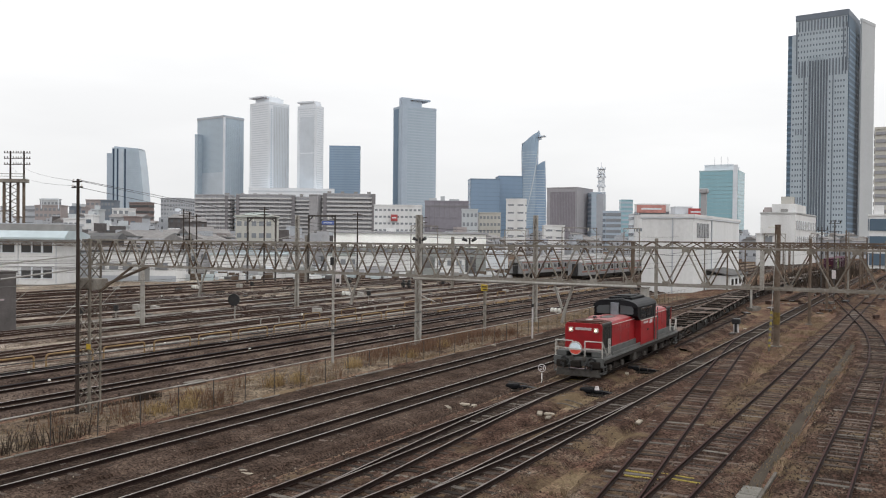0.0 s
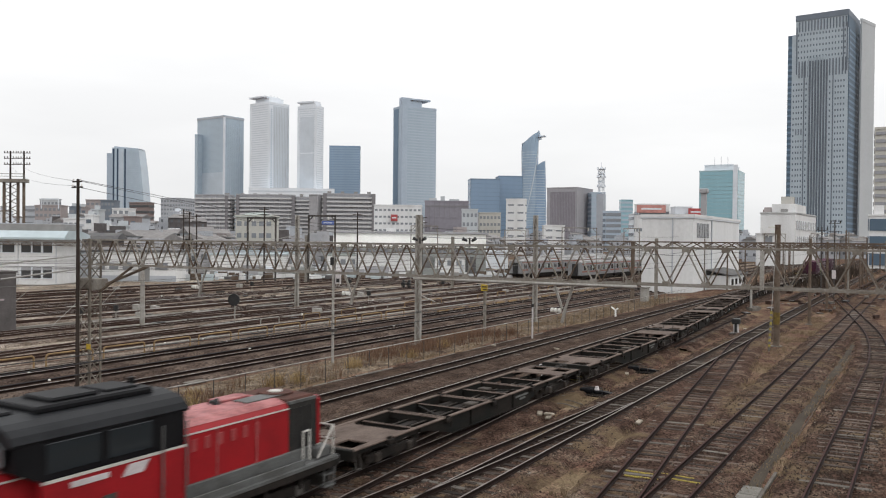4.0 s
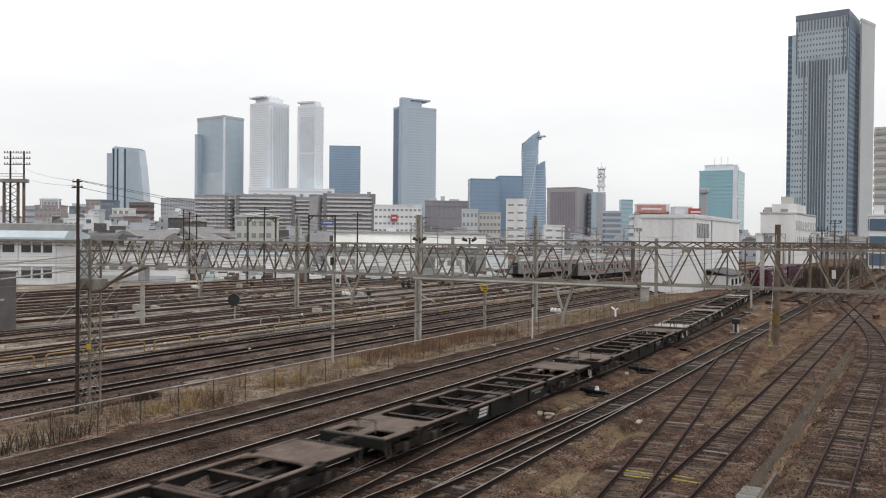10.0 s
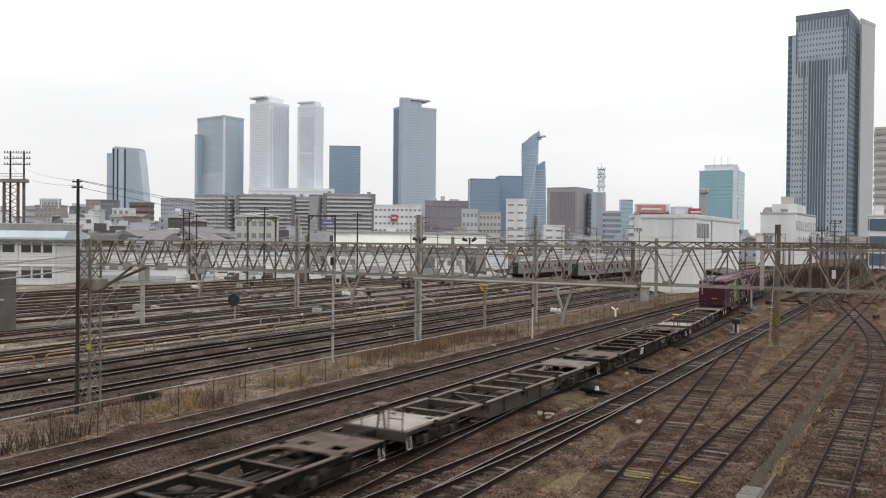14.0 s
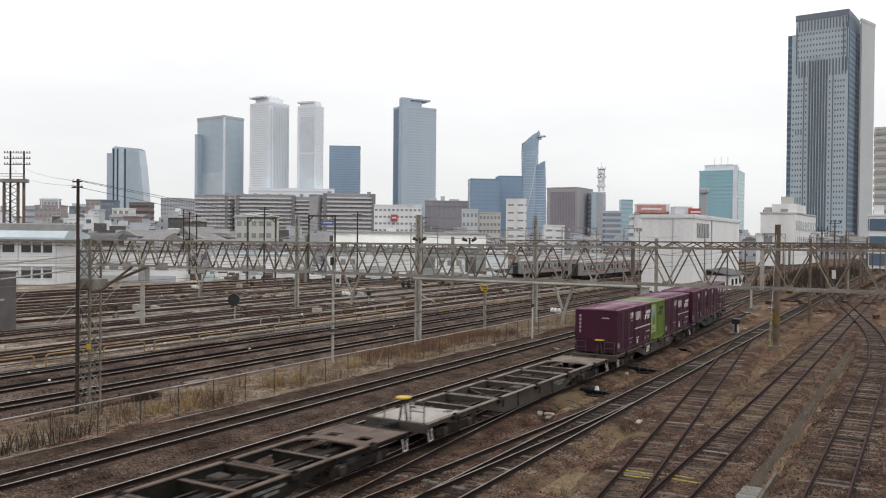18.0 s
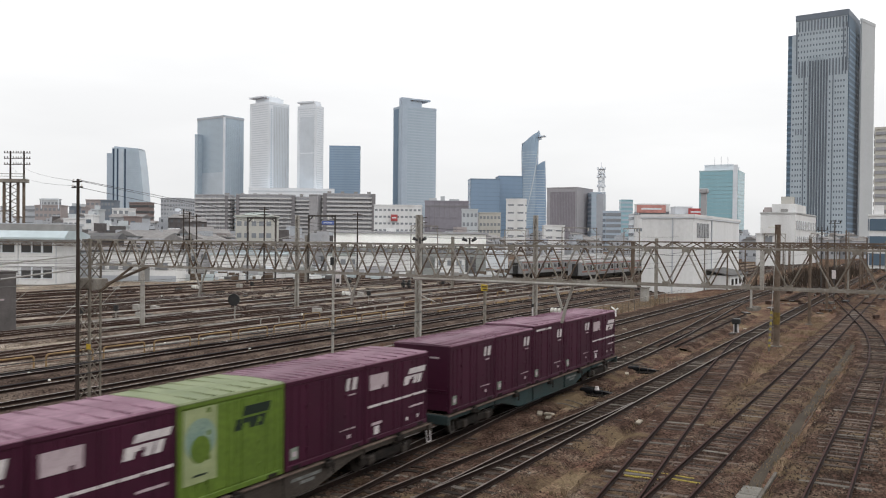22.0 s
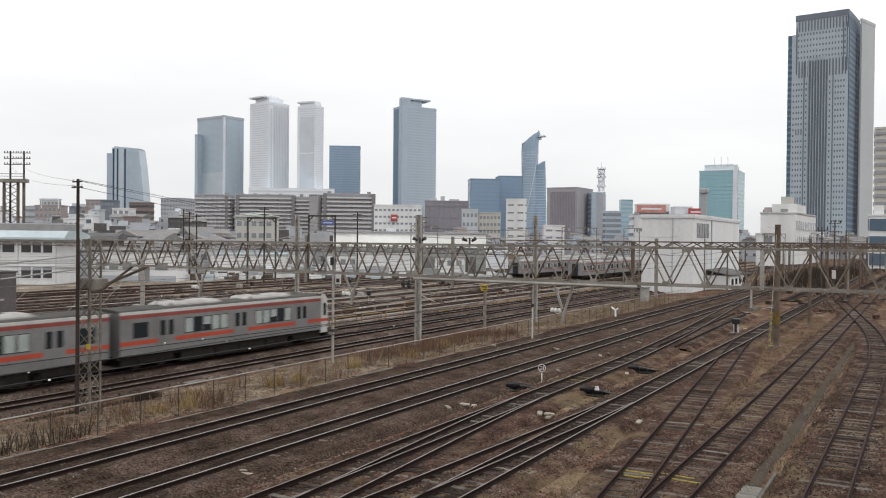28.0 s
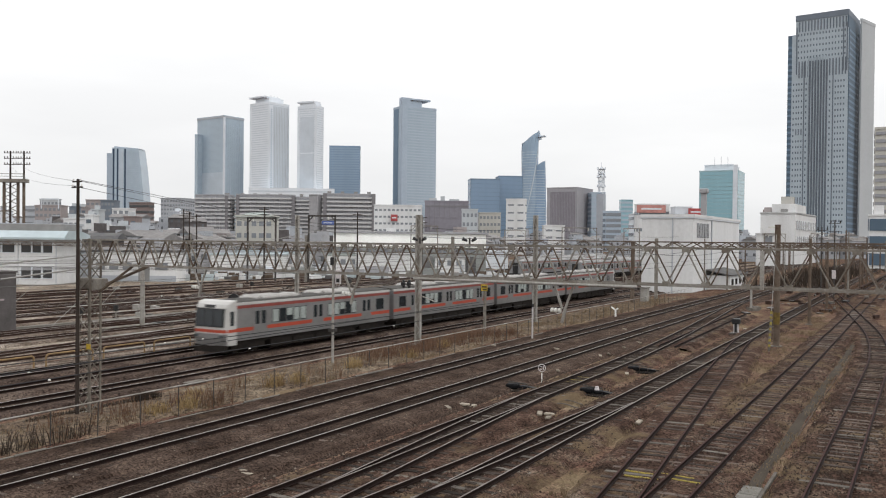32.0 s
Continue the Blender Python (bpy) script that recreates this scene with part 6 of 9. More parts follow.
def wagon(paint, deck, label, rails, seed, emblem=False):
    """A container flat wagon, 20.4 m over couplers: fish-bellied sills, plated ends, open bays between beams at the container locks.
    rails: 0 none, 1 one low hoop, 2 an end platform with a pale brake wheel, 3 the same with a yellow wheel."""
    th = thing("container_wagon", label, "wagon", group="freight train wagons")
    rnd = random.Random(seed)
    platform = rails > 1
    locks = (-7.54, -3.77, 0.0, 3.77, 7.54)
    for s in (-1, 1):
        y0, y1 = (s * 1.30, s * 1.12) if s < 0 else (s * 1.12, s * 1.30)
        sill = part("side_sill", Geo().prism([(-9.6, 0.97), (9.6, 0.97), (9.6, 0.81), (5.6, 0.78), (5.0, 0.72), (3.4, 0.34), (-3.4, 0.34), (-5.0, 0.72), (-5.6, 0.78), (-9.6, 0.81)], s * 1.17, s * 1.20, "y"), M[paint], th, "deep fish-bellied side sill")
        part("lower_flange", Geo().box(-3.4, 3.4, s * 1.18 - 0.07, s * 1.18 + 0.07, 0.31, 0.34), M[paint], sill)
        xs = (-9.6,) + locks + (9.6,)
        for a, b in zip(xs, xs[1:]):
            part("sill_flange", Geo().box(a + (0.2 if a > -9 else 0), b - (0.2 if b < 9 else 0), y0, y1, 0.955, 1.0, 0.008), M[deck], sill, "worn pale top flange")
        for x in locks:
            part("container_lock", Geo().box(x - 0.17, x + 0.17, s * 1.26 - 0.10, s * 1.26 + 0.10, 0.80, 0.96, 0.02).box(x - 0.06, x + 0.06, s * 1.26 - 0.05, s * 1.26 + 0.05, 0.96, 1.05, 0.015).box(x + 0.10, x + 0.16, s * 1.36 - 0.02, s * 1.36 + 0.02, 0.62, 0.9), M["under"], sill)
        for x in (-5.65, -1.88, 1.88, 5.65):
            part("stiffener", Geo().box(x - 0.03, x + 0.03, *sorted((s * 1.20, s * 1.27)), 0.36 if abs(x) < 3 else 0.80, 0.955), M[paint], sill)
        for x, w, z in ((2.2, 1.3, 0.70), (2.6, 0.6, 0.57)):
            part("stencil_bar", Geo().box(x, x + w, s * 1.203 - 0.004, s * 1.203 + 0.004, z, z + 0.085), M["stencil"], sill)
        if emblem:
            for k, (a, b) in enumerate(((0.47, 0.56), (0.60, 0.69), (0.73, 0.82))):
                d = 0.05 * k
                part("emblem", Geo().prism([(-2.9 + d, a), (-2.2 + d, a), (-2.12 + d, b), (-2.82 + d, b)], s * 1.203 - 0.004, s * 1.203 + 0.004, "y"), M["mark"], sill, "plain white slanted emblem")
    # plated ends: two square holes over the front coupler pocket, a rounded opening behind the rear plate
    if platform:
        g = plate(Geo(), -9.6, -6.9, [(-7.35, -7.0, -0.95, -0.6), (-7.35, -7.0, 0.6, 0.95)])
    else:
        g = plate(Geo(), -9.6, -6.5, [(-9.3, -8.4, -1.0, -0.22), (-9.3, -8.4, 0.22, 1.0)])
    part("deck_plate", g, M["deck_white" if platform else deck], th, "worn pale platform plate" if platform else "worn brown deck plate")
    g = plate(Geo(), 7.3, 9.6, [(7.75, 8.25, -0.85, -0.35), (7.75, 8.25, 0.35, 0.85)] if seed in (4, 6) else [(8.4, 9.3, -1.0, -0.22), (8.4, 9.3, 0.22, 1.0)] if seed == 0 else [])
    for q in (-1, 1):
        part("corner_gusset", gusset(Geo(), 7.3, q * 1.12, -0.45, -q * 0.45), M[deck], th)
        part("corner_gusset", gusset(Geo(), -6.9 if platform else -6.5, q * 1.12, 0.4, -q * 0.4), M[deck], th)
    part("deck_plate", g, M[deck], th, "worn brown deck plate")
    for e in (-1, 1):
        part("end_beam", Geo().box(*sorted((e * 9.64, e * 9.45)), -1.3, 1.3, 0.66, 1.0, 0.02), M[paint], th)
        part("coupler", Geo().box(*sorted((e * 9.5, e * 10.18)), -0.13, 0.13, 0.74, 0.98, 0.04).box(e * 10.05 - 0.13, e * 10.05 + 0.13, -0.2, 0.2, 0.7, 1.02, 0.05), M["under"], th)
        for s in (-1, 1):
            part("shunter_step", Geo().pipe([(e * 9.5, s * 1.28, 0.80), (e * 9.5, s * 1.33, 0.40), (e * 9.26, s * 1.33, 0.40), (e * 9.26, s * 1.28, 0.80)], 0.02), M["mark" if platform or (seed in (3, 4, 6) and e > 0) else "axle"], th, "steel stirrup step")
            part("air_hose", Geo().pipe([(e * 9.64, s * 0.45, 0.72), (e * 9.85, s * 0.45, 0.5), (e * 10.1, s * 0.42, 0.48)], 0.03, 5), M["black"], th)
        bogie(th, e * 7.1)
    # sill in the underframe colour, so the open bays look shaded
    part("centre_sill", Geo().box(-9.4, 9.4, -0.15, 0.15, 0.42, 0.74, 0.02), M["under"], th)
    for x in (-3.77, 0.0, 3.77):
        part("lock_beam", Geo().box(x - 0.16, x + 0.16, -1.16, 1.16, 0.70, 0.93, 0.015), M[paint], th)
        part("beam_flange", Geo().box(x - 0.17, x - 0.06, -1.12, 1.12, 0.93, 0.955).box(x + 0.06, x + 0.17, -1.12, 1.12, 0.93, 0.955), M[deck], th)
    for x in (-5.65, -1.88, 1.88, 5.65):
        part("cross_beam", Geo().box(x - 0.04, x + 0.04, -1.16, 1.16, 0.60, 0.90), M[paint], th)
        part("beam_flange", Geo().box(x - 0.07, x + 0.07, -1.15, 1.15, 0.90, 0.92), M[deck], th)
    part("diagonal_brace", Geo().bar((-3.6, -1.1, 0.84), (-1.95, 1.1, 0.84), 0.07, 0.04).bar((3.6, -1.1, 0.84), (1.95, 1.1, 0.84), 0.07, 0.04), M[paint], th)
    part("brake_tank", Geo().rod((-1.5, 0.65, 0.58), (0.2, 0.65, 0.58), 0.2, 12), M["under"], th)
    part("brake_cylinder", Geo().box(1.2, 2.0, -0.9, -0.4, 0.4, 0.75, 0.03).rod((0.4, -0.65, 0.58), (1.2, -0.65, 0.58), 0.14, 10), M["under"], th)
    part("brake_rod", Geo().rod((-5.5, 0.35, 0.74), (5.5, 0.35, 0.74), 0.03).rod((-5, -0.45, 0.8), (6, -0.45, 0.8), 0.035), M["wheel"], th)
    part("valve_box", Geo().box(-0.9, -0.3, -0.75, -0.3, 0.72, 0.92, 0.03), M["wagon_grey"], th)
    part("valve_box", Geo().box(2.5, 3.0, 0.3, 0.8, 0.72, 0.9, 0.03), M["wagon_grey"], th)
    if rails == 1:
        part("end_rail", Geo().pipe([(-9.0, -0.55, 0.98), (-9.0, -0.55, 1.42), (-9.0, 0.15, 1.42), (-9.0, 0.15, 0.98)], 0.022), M["axle"], th, "low tubular hoop rail")
    if platform:
        x = -9.5
        for s in (-1, 1):
            gg = Geo().pipe([(x, s * 1.12, 0.98), (x, s * 1.12, 1.72), (x, s * 0.55, 1.72), (x, s * 0.55, 0.98)], 0.024)
            gg.pipe([(x, s * 1.12, 1.38), (x, s * 0.55, 1.38)], 0.02)
            part("end_rail", gg, M["axle"], th, "tubular end handrail")
        st = part("brake_stand", Geo().bar((x, -0.42, 0.98), (x, -0.30, 1.80), 0.06, 0.05, (1, 0, 0)).bar((x, -0.10, 0.98), (x, -0.22, 1.80), 0.06, 0.05, (1, 0, 0)), M["wagon_grey"], th)
        part("brake_wheel", Geo().rod((x, -0.26, 1.80), (x, -0.26, 1.85), 0.27, 18), M["yellow"] if rails == 3 else M["deck_pale"], st, "round brake hand wheel")
    return th


def container(kind, paint, roof, label):
    """A twelve-foot freight container, 3.715 m by 2.45 m by 2.5 m, with doors, posts and markings on its side."""
    th = thing("freight_container", label, "container", group="freight containers")
    L, W, H = 1.857, 1.225, 2.5
    hh = H + (0.09 if kind == "tall" else 0.0)
    part("body", Geo().box(-L + 0.02, L - 0.02, -W + 0.03, W - 0.03, 0.06, hh - 0.04, 0.02), M[paint], th)
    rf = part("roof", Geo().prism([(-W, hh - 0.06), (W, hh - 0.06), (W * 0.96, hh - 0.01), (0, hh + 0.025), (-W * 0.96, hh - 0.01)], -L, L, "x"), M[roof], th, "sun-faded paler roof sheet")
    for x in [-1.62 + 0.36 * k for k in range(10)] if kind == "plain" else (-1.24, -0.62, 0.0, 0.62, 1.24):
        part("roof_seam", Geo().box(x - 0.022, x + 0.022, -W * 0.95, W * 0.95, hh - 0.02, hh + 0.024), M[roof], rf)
    for x in (-L, L):
        for y in (-W, W):
            s, q = (1 if x > 0 else -1), (1 if y > 0 else -1)
            part("corner_post", Geo().box(*sorted((x, x - 0.1 * s)), *sorted((y, y - 0.09 * q)), 0.0, hh - 0.05, 0.012), M[paint], th)
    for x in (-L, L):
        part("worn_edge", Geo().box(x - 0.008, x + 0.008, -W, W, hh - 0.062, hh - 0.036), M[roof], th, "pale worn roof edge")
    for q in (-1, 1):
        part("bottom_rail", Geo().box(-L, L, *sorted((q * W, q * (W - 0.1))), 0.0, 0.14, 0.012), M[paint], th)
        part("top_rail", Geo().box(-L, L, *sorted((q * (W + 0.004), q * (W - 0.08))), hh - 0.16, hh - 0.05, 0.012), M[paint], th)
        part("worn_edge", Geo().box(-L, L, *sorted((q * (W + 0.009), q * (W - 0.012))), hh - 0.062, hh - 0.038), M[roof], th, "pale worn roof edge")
        for x in (-L + 0.25, L - 0.65):
            part("fork_pocket", Geo().box(x, x + 0.36, q * (W + 0.002) - 0.01, q * (W + 0.002) + 0.01, 0.02, 0.11), M["under"], th)
        y = q * (W - 0.025)
        out = lambda d: tuple(sorted((q * (W - 0.03), q * (W - 0.03 + d))))
        # door leaves: two panels with a seam, hinges and locking bars
        for x0, x1 in ((-0.9, -0.02), (0.02, 0.9)):
            part("door", Geo().box(x0, x1, *out(0.018), 0.18, hh - 0.2, 0.008), M[paint], th)
        for x in (-0.9, 0.9):
            for z in (0.4, 1.0, 1.6, 2.15):
                part("hinge", Geo().box(x - 0.05, x + 0.05, *out(0.035), z, z + 0.12), M[paint], th)
        for x in (-0.25, 0.25):
            part("locking_bar", Geo().rod((x, q * (W - 0.005), 0.12), (x, q * (W - 0.005), hh - 0.15), 0.018, 6), M[paint], th)
        # a side: panel ribs
        for x in (-1.55, -1.22, 1.22, 1.55):
            part("rib", Geo().box(x - 0.04, x + 0.04, *out(0.016), 0.16, hh - 0.18), M[paint], th)
        mk = "mark_dark" if paint == "lime" else "mark"
        if q < 0:
            f = lambda x0, x1, z0, z1, k=mk, d=0.026: part("marking_bar", Geo().box(x0, x1, *out(d), z0, z1), M[k], th)
            slant = lambda pts, k=mk: part("emblem", Geo().prism(pts, *out(0.026), "y"), M[k], th, "slanted block emblem without letters")
            if kind in ("plain", "tall"):
                # a small two-stroke mark, with a line of small writing under it
                slant([(0.90, 1.80), (1.04, 1.80), (1.12, 2.16), (0.98, 2.16)])
                slant([(1.18, 1.80), (1.40, 1.80), (1.50, 2.16), (1.28, 2.16)])
                f(1.05, 1.38, 1.64, 1.675, "mark_dim")
                for x in (0.62, 0.78, 0.94, 1.14, 1.28):
                    f(x, x + 0.09, 0.62, 0.66, "mark_dim")
                f(1.0, 1.14, 0.36, 0.46, "mark_dim")
                f(-1.62, -1.32, 0.28, 0.60, "tag_green")
                f(-1.56, -1.38, 0.36, 0.50, "mark_dim", 0.03)
                if kind == "tall":
                    f(-1.5, -0.5, hh - 0.3, hh - 0.22)
                    f(-0.4, 0.2, hh - 0.3, hh - 0.22)
            elif kind == "emblem":
                f(-1.62, -0.62, 1.62, 2.1, "mark_dim")
                f(-1.7, 1.75, 1.08, 1.15)
                slant([(0.35, 1.5), (0.62, 1.5), (0.70, 1.66), (0.88, 1.66), (0.93, 1.5), (1.12, 1.5), (1.26, 1.78), (0.42, 1.78)])
                slant([(0.62, 1.84), (1.66, 1.84), (1.74, 2.02), (0.72, 2.02)])
                slant([(1.2, 1.5), (1.42, 1.5), (1.52, 1.78), (1.3, 1.78)])
                f(-1.5, -0.95, 0.5, 0.58, "mark_dim")
                f(-1.35, -1.1, 0.2, 0.45)
                f(0.7, 1.6, 0.7, 0.76, "mark_dim")
                f(0.5, 0.62, 0.3, 0.42)
                f(1.2, 1.3, 0.3, 0.42)
            else:
                part("panel", Geo().box(-1.7, -0.62, *out(0.022), 0.5, 2.3), M["picture_panel"], th, "pale cream picture panel")
                part("disc", Geo().rod((-1.16, q * (W - 0.01), 1.55), (-1.16, q * (W + 0.0), 1.55), 0.50, 24), M["disc_blue"], th)
                part("disc", Geo().rod((-1.16, q * (W - 0.01), 1.3), (-1.16, q * (W + 0.004), 1.3), 0.33, 24), M["lime"], th)
                f(-1.4, -0.95, 0.66, 0.71)
                slant([(0.0, 1.5), (0.25, 1.5), (0.33, 1.66), (0.5, 1.66), (0.55, 1.5), (0.74, 1.5), (0.88, 1.78), (0.06, 1.78)])
                slant([(0.26, 1.84), (1.26, 1.84), (1.34, 2.08), (0.36, 2.08)])
                slant([(0.82, 1.5), (1.04, 1.5), (1.14, 1.78), (0.92, 1.78)])
    part("end_mark", Geo().box(-L - 0.004, -L + 0.02, -0.75, -0.35, 1.98, 2.04), M["mark_dim"], th)
    for k in range(5):
        part("end_mark", Geo().box(-L - 0.004, -L + 0.02, 0.88, 0.97, 1.15 + 0.22 * k, 1.30 + 0.22 * k), M["mark_dim"], th)
    for z in (0.72, 0.80):
        part("end_rib", Geo().box(-L - 0.012, -L + 0.03, -W + 0.09, W - 0.09, z, z + 0.035), M[paint], th)
    return th


paints = [("wagon_green", "deck"), ("wagon_green", "deck"), ("wagon_green", "deck"), ("wagon_green", "deck"), ("wagon_green", "deck"), ("wagon_grey", "deck_pale"), ("wagon_green", "deck"), ("wagon_grey", "deck_pale"), ("wagon_grey", "deck"), ("wagon_blue", "deck")]
PROTO = {}
for i, (pa, de) in enumerate(paints):
    col = {"wagon_green": "dark green", "wagon_grey": "weathered grey", "wagon_blue": "blue-green"}[pa]
    lab = f"{'loaded' if i > 7 else 'empty'} {col} container flat wagon with {'a pale end platform' if i in (5, 7, 8) else 'a worn deck'}"
    w = wagon(pa, de, lab, {2: 1, 3: 1, 4: 1, 5: 2, 7: 3, 8: 3}.get(i, 0), i, i in (3, 6, 8))
    MOVING.append((w, 18.0 + 20.4 * (i + 0.5), pose(0, 0, 0)))
LOADS = [["plain", "emblem", "lime", "plain", "emblem"], ["plain", "plain", "tall", "plain", "emblem"]]
for j, row in enumerate(LOADS):
    for k, kind in enumerate(row):
        if kind in PROTO:
            c = copy_thing(PROTO[kind], pose(0, 0, 0))
        elif kind == "lime":
            c = container("lime", "lime", "lime_roof", "lime green freight container with a round picture panel")
        else:
            c = container(kind, "wine", "wine_roof", {"plain": "wine-red freight container with a small white mark", "emblem": "wine-red freight container with a slanted white emblem and stripe", "tall": "slightly taller wine-red freight container with white top bars"}[kind])
        PROTO[kind] = c
        MOVING.append((c, 18.0 + 20.4 * (8 + j + 0.5), pose(-7.54 + 3.77 * k, 0, 1.05)))


# ---- the passenger train ----
def emu_car(cab, label):
    """A stainless suburban car, 19.9 m; the cab end, if any, at -x. Its near side faces -y."""
    th = thing("passenger_train_car", label, "train car", group="passenger train")
    L, W = 9.7, 1.47
    sec = [(-W, 0.95), (W, 0.95), (W, 3.3), (W - 0.06, 3.45), (-W + 0.06, 3.45), (-W, 3.3)]
    x0 = -L + (1.1 if cab else 0)
    body = part("body", Geo().prism(sec, x0, L, "x"), M["stainless"], th, "brushed stainless steel car body")
    part("roof", Geo().prism([(-W + 0.04, 3.42), (W - 0.04, 3.42), (W - 0.25, 3.58), (0, 3.66), (-W + 0.25, 3.58)], x0, L, "x"), M["emu_roof"], th, "dusty grey ribbed roof")
    for q in (-1, 1):
        part("eave", Geo().box(x0, L, *sorted((q * (W + 0.004), q * (W - 0.1))), 3.33, 3.49), M["emu_white"], body, "white eaves band")
        part("upper_stripe", Geo().box(x0, L, *sorted((q * (W + 0.008), q * (W - 0.02))), 3.10, 3.30), M["emu_red"], body, "brick-red upper stripe")
        part("lower_stripe", Geo().box(x0, L, *sorted((q * (W + 0.008), q * (W - 0.02))), 1.55, 1.80), M["emu_orange"], body, "orange waist stripe")
        for z in (1.15, 1.3):
            part("bead", Geo().box(x0, L, *sorted((q * (W + 0.012), q * (W - 0.02))), z, z + 0.03), M["stainless"], body)
        for cx in (-6.3, 0.0, 6.3):
            d = part("door", Geo().box(cx - 0.68, cx + 0.68, *sorted((q * (W + 0.016), q * (W - 0.03))), 1.05, 3.05, 0.01), M["stainless"], th, "sliding door with two windows")
            for a in (-0.52, 0.12):
                part("door_window", Geo().box(cx + a, cx + a + 0.4, *sorted((q * (W + 0.022), q * (W - 0.02))), 1.95, 2.85, 0.01), M["glass"], d)
        for cx in (-3.15, 3.15):
            for k, a in enumerate((-1.95, -1.2, -0.45, 0.30, 1.05)):
                wdw = part("window", Geo().box(cx + a, cx + a + 0.70, *sorted((q * (W + 0.012), q * (W - 0.03))), 1.92, 2.88, 0.01), M["glass"], th)
                if (k * 3 + int(cx) + (1 if cab else 0)) % 4 != 1:
                    part("blind", Geo().box(cx + a + 0.05, cx + a + 0.65, *sorted((q * (W + 0.016), q * (W - 0.01))), 1.97 + 0.36 * (k % 3 == 2), 2.84), M["blind"], wdw)
        for cx in (8.2,):
            part("window", Geo().box(cx - 0.5, cx + 0.6, *sorted((q * (W + 0.012), q * (W - 0.03))), 1.95, 2.85, 0.01), M["glass"], th)
        if not cab:
            part("window", Geo().box(-8.8, -7.7, *sorted((q * (W + 0.012), q * (W - 0.03))), 1.95, 2.85, 0.01), M["glass"], th)
    for cx in (-3.6, 3.4):
        ac = part("air_conditioner", Geo().prism([(-0.95, 3.52), (0.95, 3.52), (0.93, 3.68), (0.78, 3.80), (0.5, 3.84), (-0.5, 3.84), (-0.78, 3.80), (-0.93, 3.68)], cx - 1.9, cx + 1.9, "x"), M["unit_grey"], th, "dull grey rounded roof air conditioner")
        for e_ in (-1, 1):
            part("end_cowl", Geo().prism([(cx + e_ * 1.9, 3.52), (cx + e_ * 2.45, 3.55), (cx + e_ * 2.3, 3.70), (cx + e_ * 1.9, 3.83)], -0.8, 0.8, "y"), M["unit_grey"], ac)
        part("fan_cover", Geo().rod((cx + 0.6, 0, 3.83), (cx + 0.6, 0, 3.87), 0.35, 14), M["emu_roof"], ac)
    part("pantograph", Geo().pipe([(6.3, -0.5, 3.7), (5.6, 0, 4.15), (6.5, 0, 4.5)], 0.03).pipe([(6.3, 0.5, 3.7), (5.6, 0, 4.15)], 0.03).pipe([(6.5, -0.8, 4.5), (6.5, 0.8, 4.5)], 0.03), M["darksteel"], th)
    part("underframe", Geo().box(x0, L, -1.3, 1.3, 0.75, 0.96), M["under"], th)
    # end boxes added to fill the underfloor with dark, like shade
    for a, b in ((-8.9, -8.2), (8.2, 9.4)):
        part("equipment_box", Geo().box(a, b, -1.2, 1.2, 0.3, 0.78, 0.05), M["under"], th)
    # dark panels added before the bogies in place of underfloor shade
    for s in (-1, 1):
        for a in (-6.9, 6.9):
            part("bogie_cover", Geo().box(a - 1.3, a + 1.3, s * 1.24 - 0.04, s * 1.24 + 0.04, 0.42, 0.8, 0.02), M["under"], th)
    for a, b in ((-5.0, -2.7), (-2.6, -0.1), (0.0, 2.1), (2.2, 5.0)):
        part("equipment_box", Geo().box(a, b, -1.28, 1.28, 0.16, 0.78, 0.05), M["under"], th)
    bogie(th, -6.9)
    bogie(th, 6.9)
    for e in ((1,) if cab else (-1, 1)):
        part("gangway", Geo().box(*sorted((e * L, e * (L + 0.25))), -0.55, 0.55, 0.9, 3.2), M["black"], th)
        part("coupler", Geo().box(*sorted((e * L, e * (L + 0.3))), -0.12, 0.12, 0.65, 0.9), M["under"], th)
    if cab:
        def shell(z0, z1, lim, lift, n=5):
            """A band of the rounded cab front between two heights, out to a half width, raised by lift."""
            prof = [(0.70, 0.10), (1.2, 0.0), (2.0, 0.0), (3.2, 0.13), (3.42, 0.26), (3.58, 0.52), (3.66, 0.95)]
            zs = sorted({z0, z1} | {p[0] for p in prof if z0 < p[0] < z1})
            edge = [(-W, 1.12), (-W, 0.5), (-W + 0.05, 0.24), (-W + 0.17, 0.09), (-W + 0.42, 0.02), (-0.4, 0.0)]
            edge = [(max(y, -lim), d) for y, d in edge if y >= -lim - 0.3]
            edge += [(-y, d) for y, d in reversed(edge)]
            vs = []
            for z in zs:
                xf = np.interp(z, [p[0] for p in prof], [p[1] for p in prof])
                vs += [(-L + xf + d / 1.12 * (1.12 - xf) - lift, y, z) for y, d in edge]
            k = len(edge)
            fs = [(i * k + j, i * k + j + 1, (i + 1) * k + j + 1, (i + 1) * k + j) for i in range(len(zs) - 1) for j in range(k - 1)]
            fs += [tuple(range(k)), tuple(range(len(vs) - k, len(vs))), ] if lift == 0 else []
            return Geo().add(vs, fs)
        fr = part("cab_front", shell(0.70, 3.66, W, 0), M["emu_white"], th, "white rounded driving cab front")
        part("cab_mask", shell(1.92, 3.14, W - 0.14, 0.012), M["black"], fr, "black windscreen surround")
        part("orange_band", shell(1.56, 1.76, W - 0.02, 0.012), M["emu_orange"], fr)
        part("lower_grey", shell(0.72, 1.48, W - 0.02, 0.010), M["stainless"], fr)
        for q in (-1, 1):
            part("side_orange_band", Geo().box(-L + 0.3, -L + 1.12, *sorted((q * (W + 0.006), q * (W - 0.02))), 1.56, 1.76), M["emu_orange"], fr)
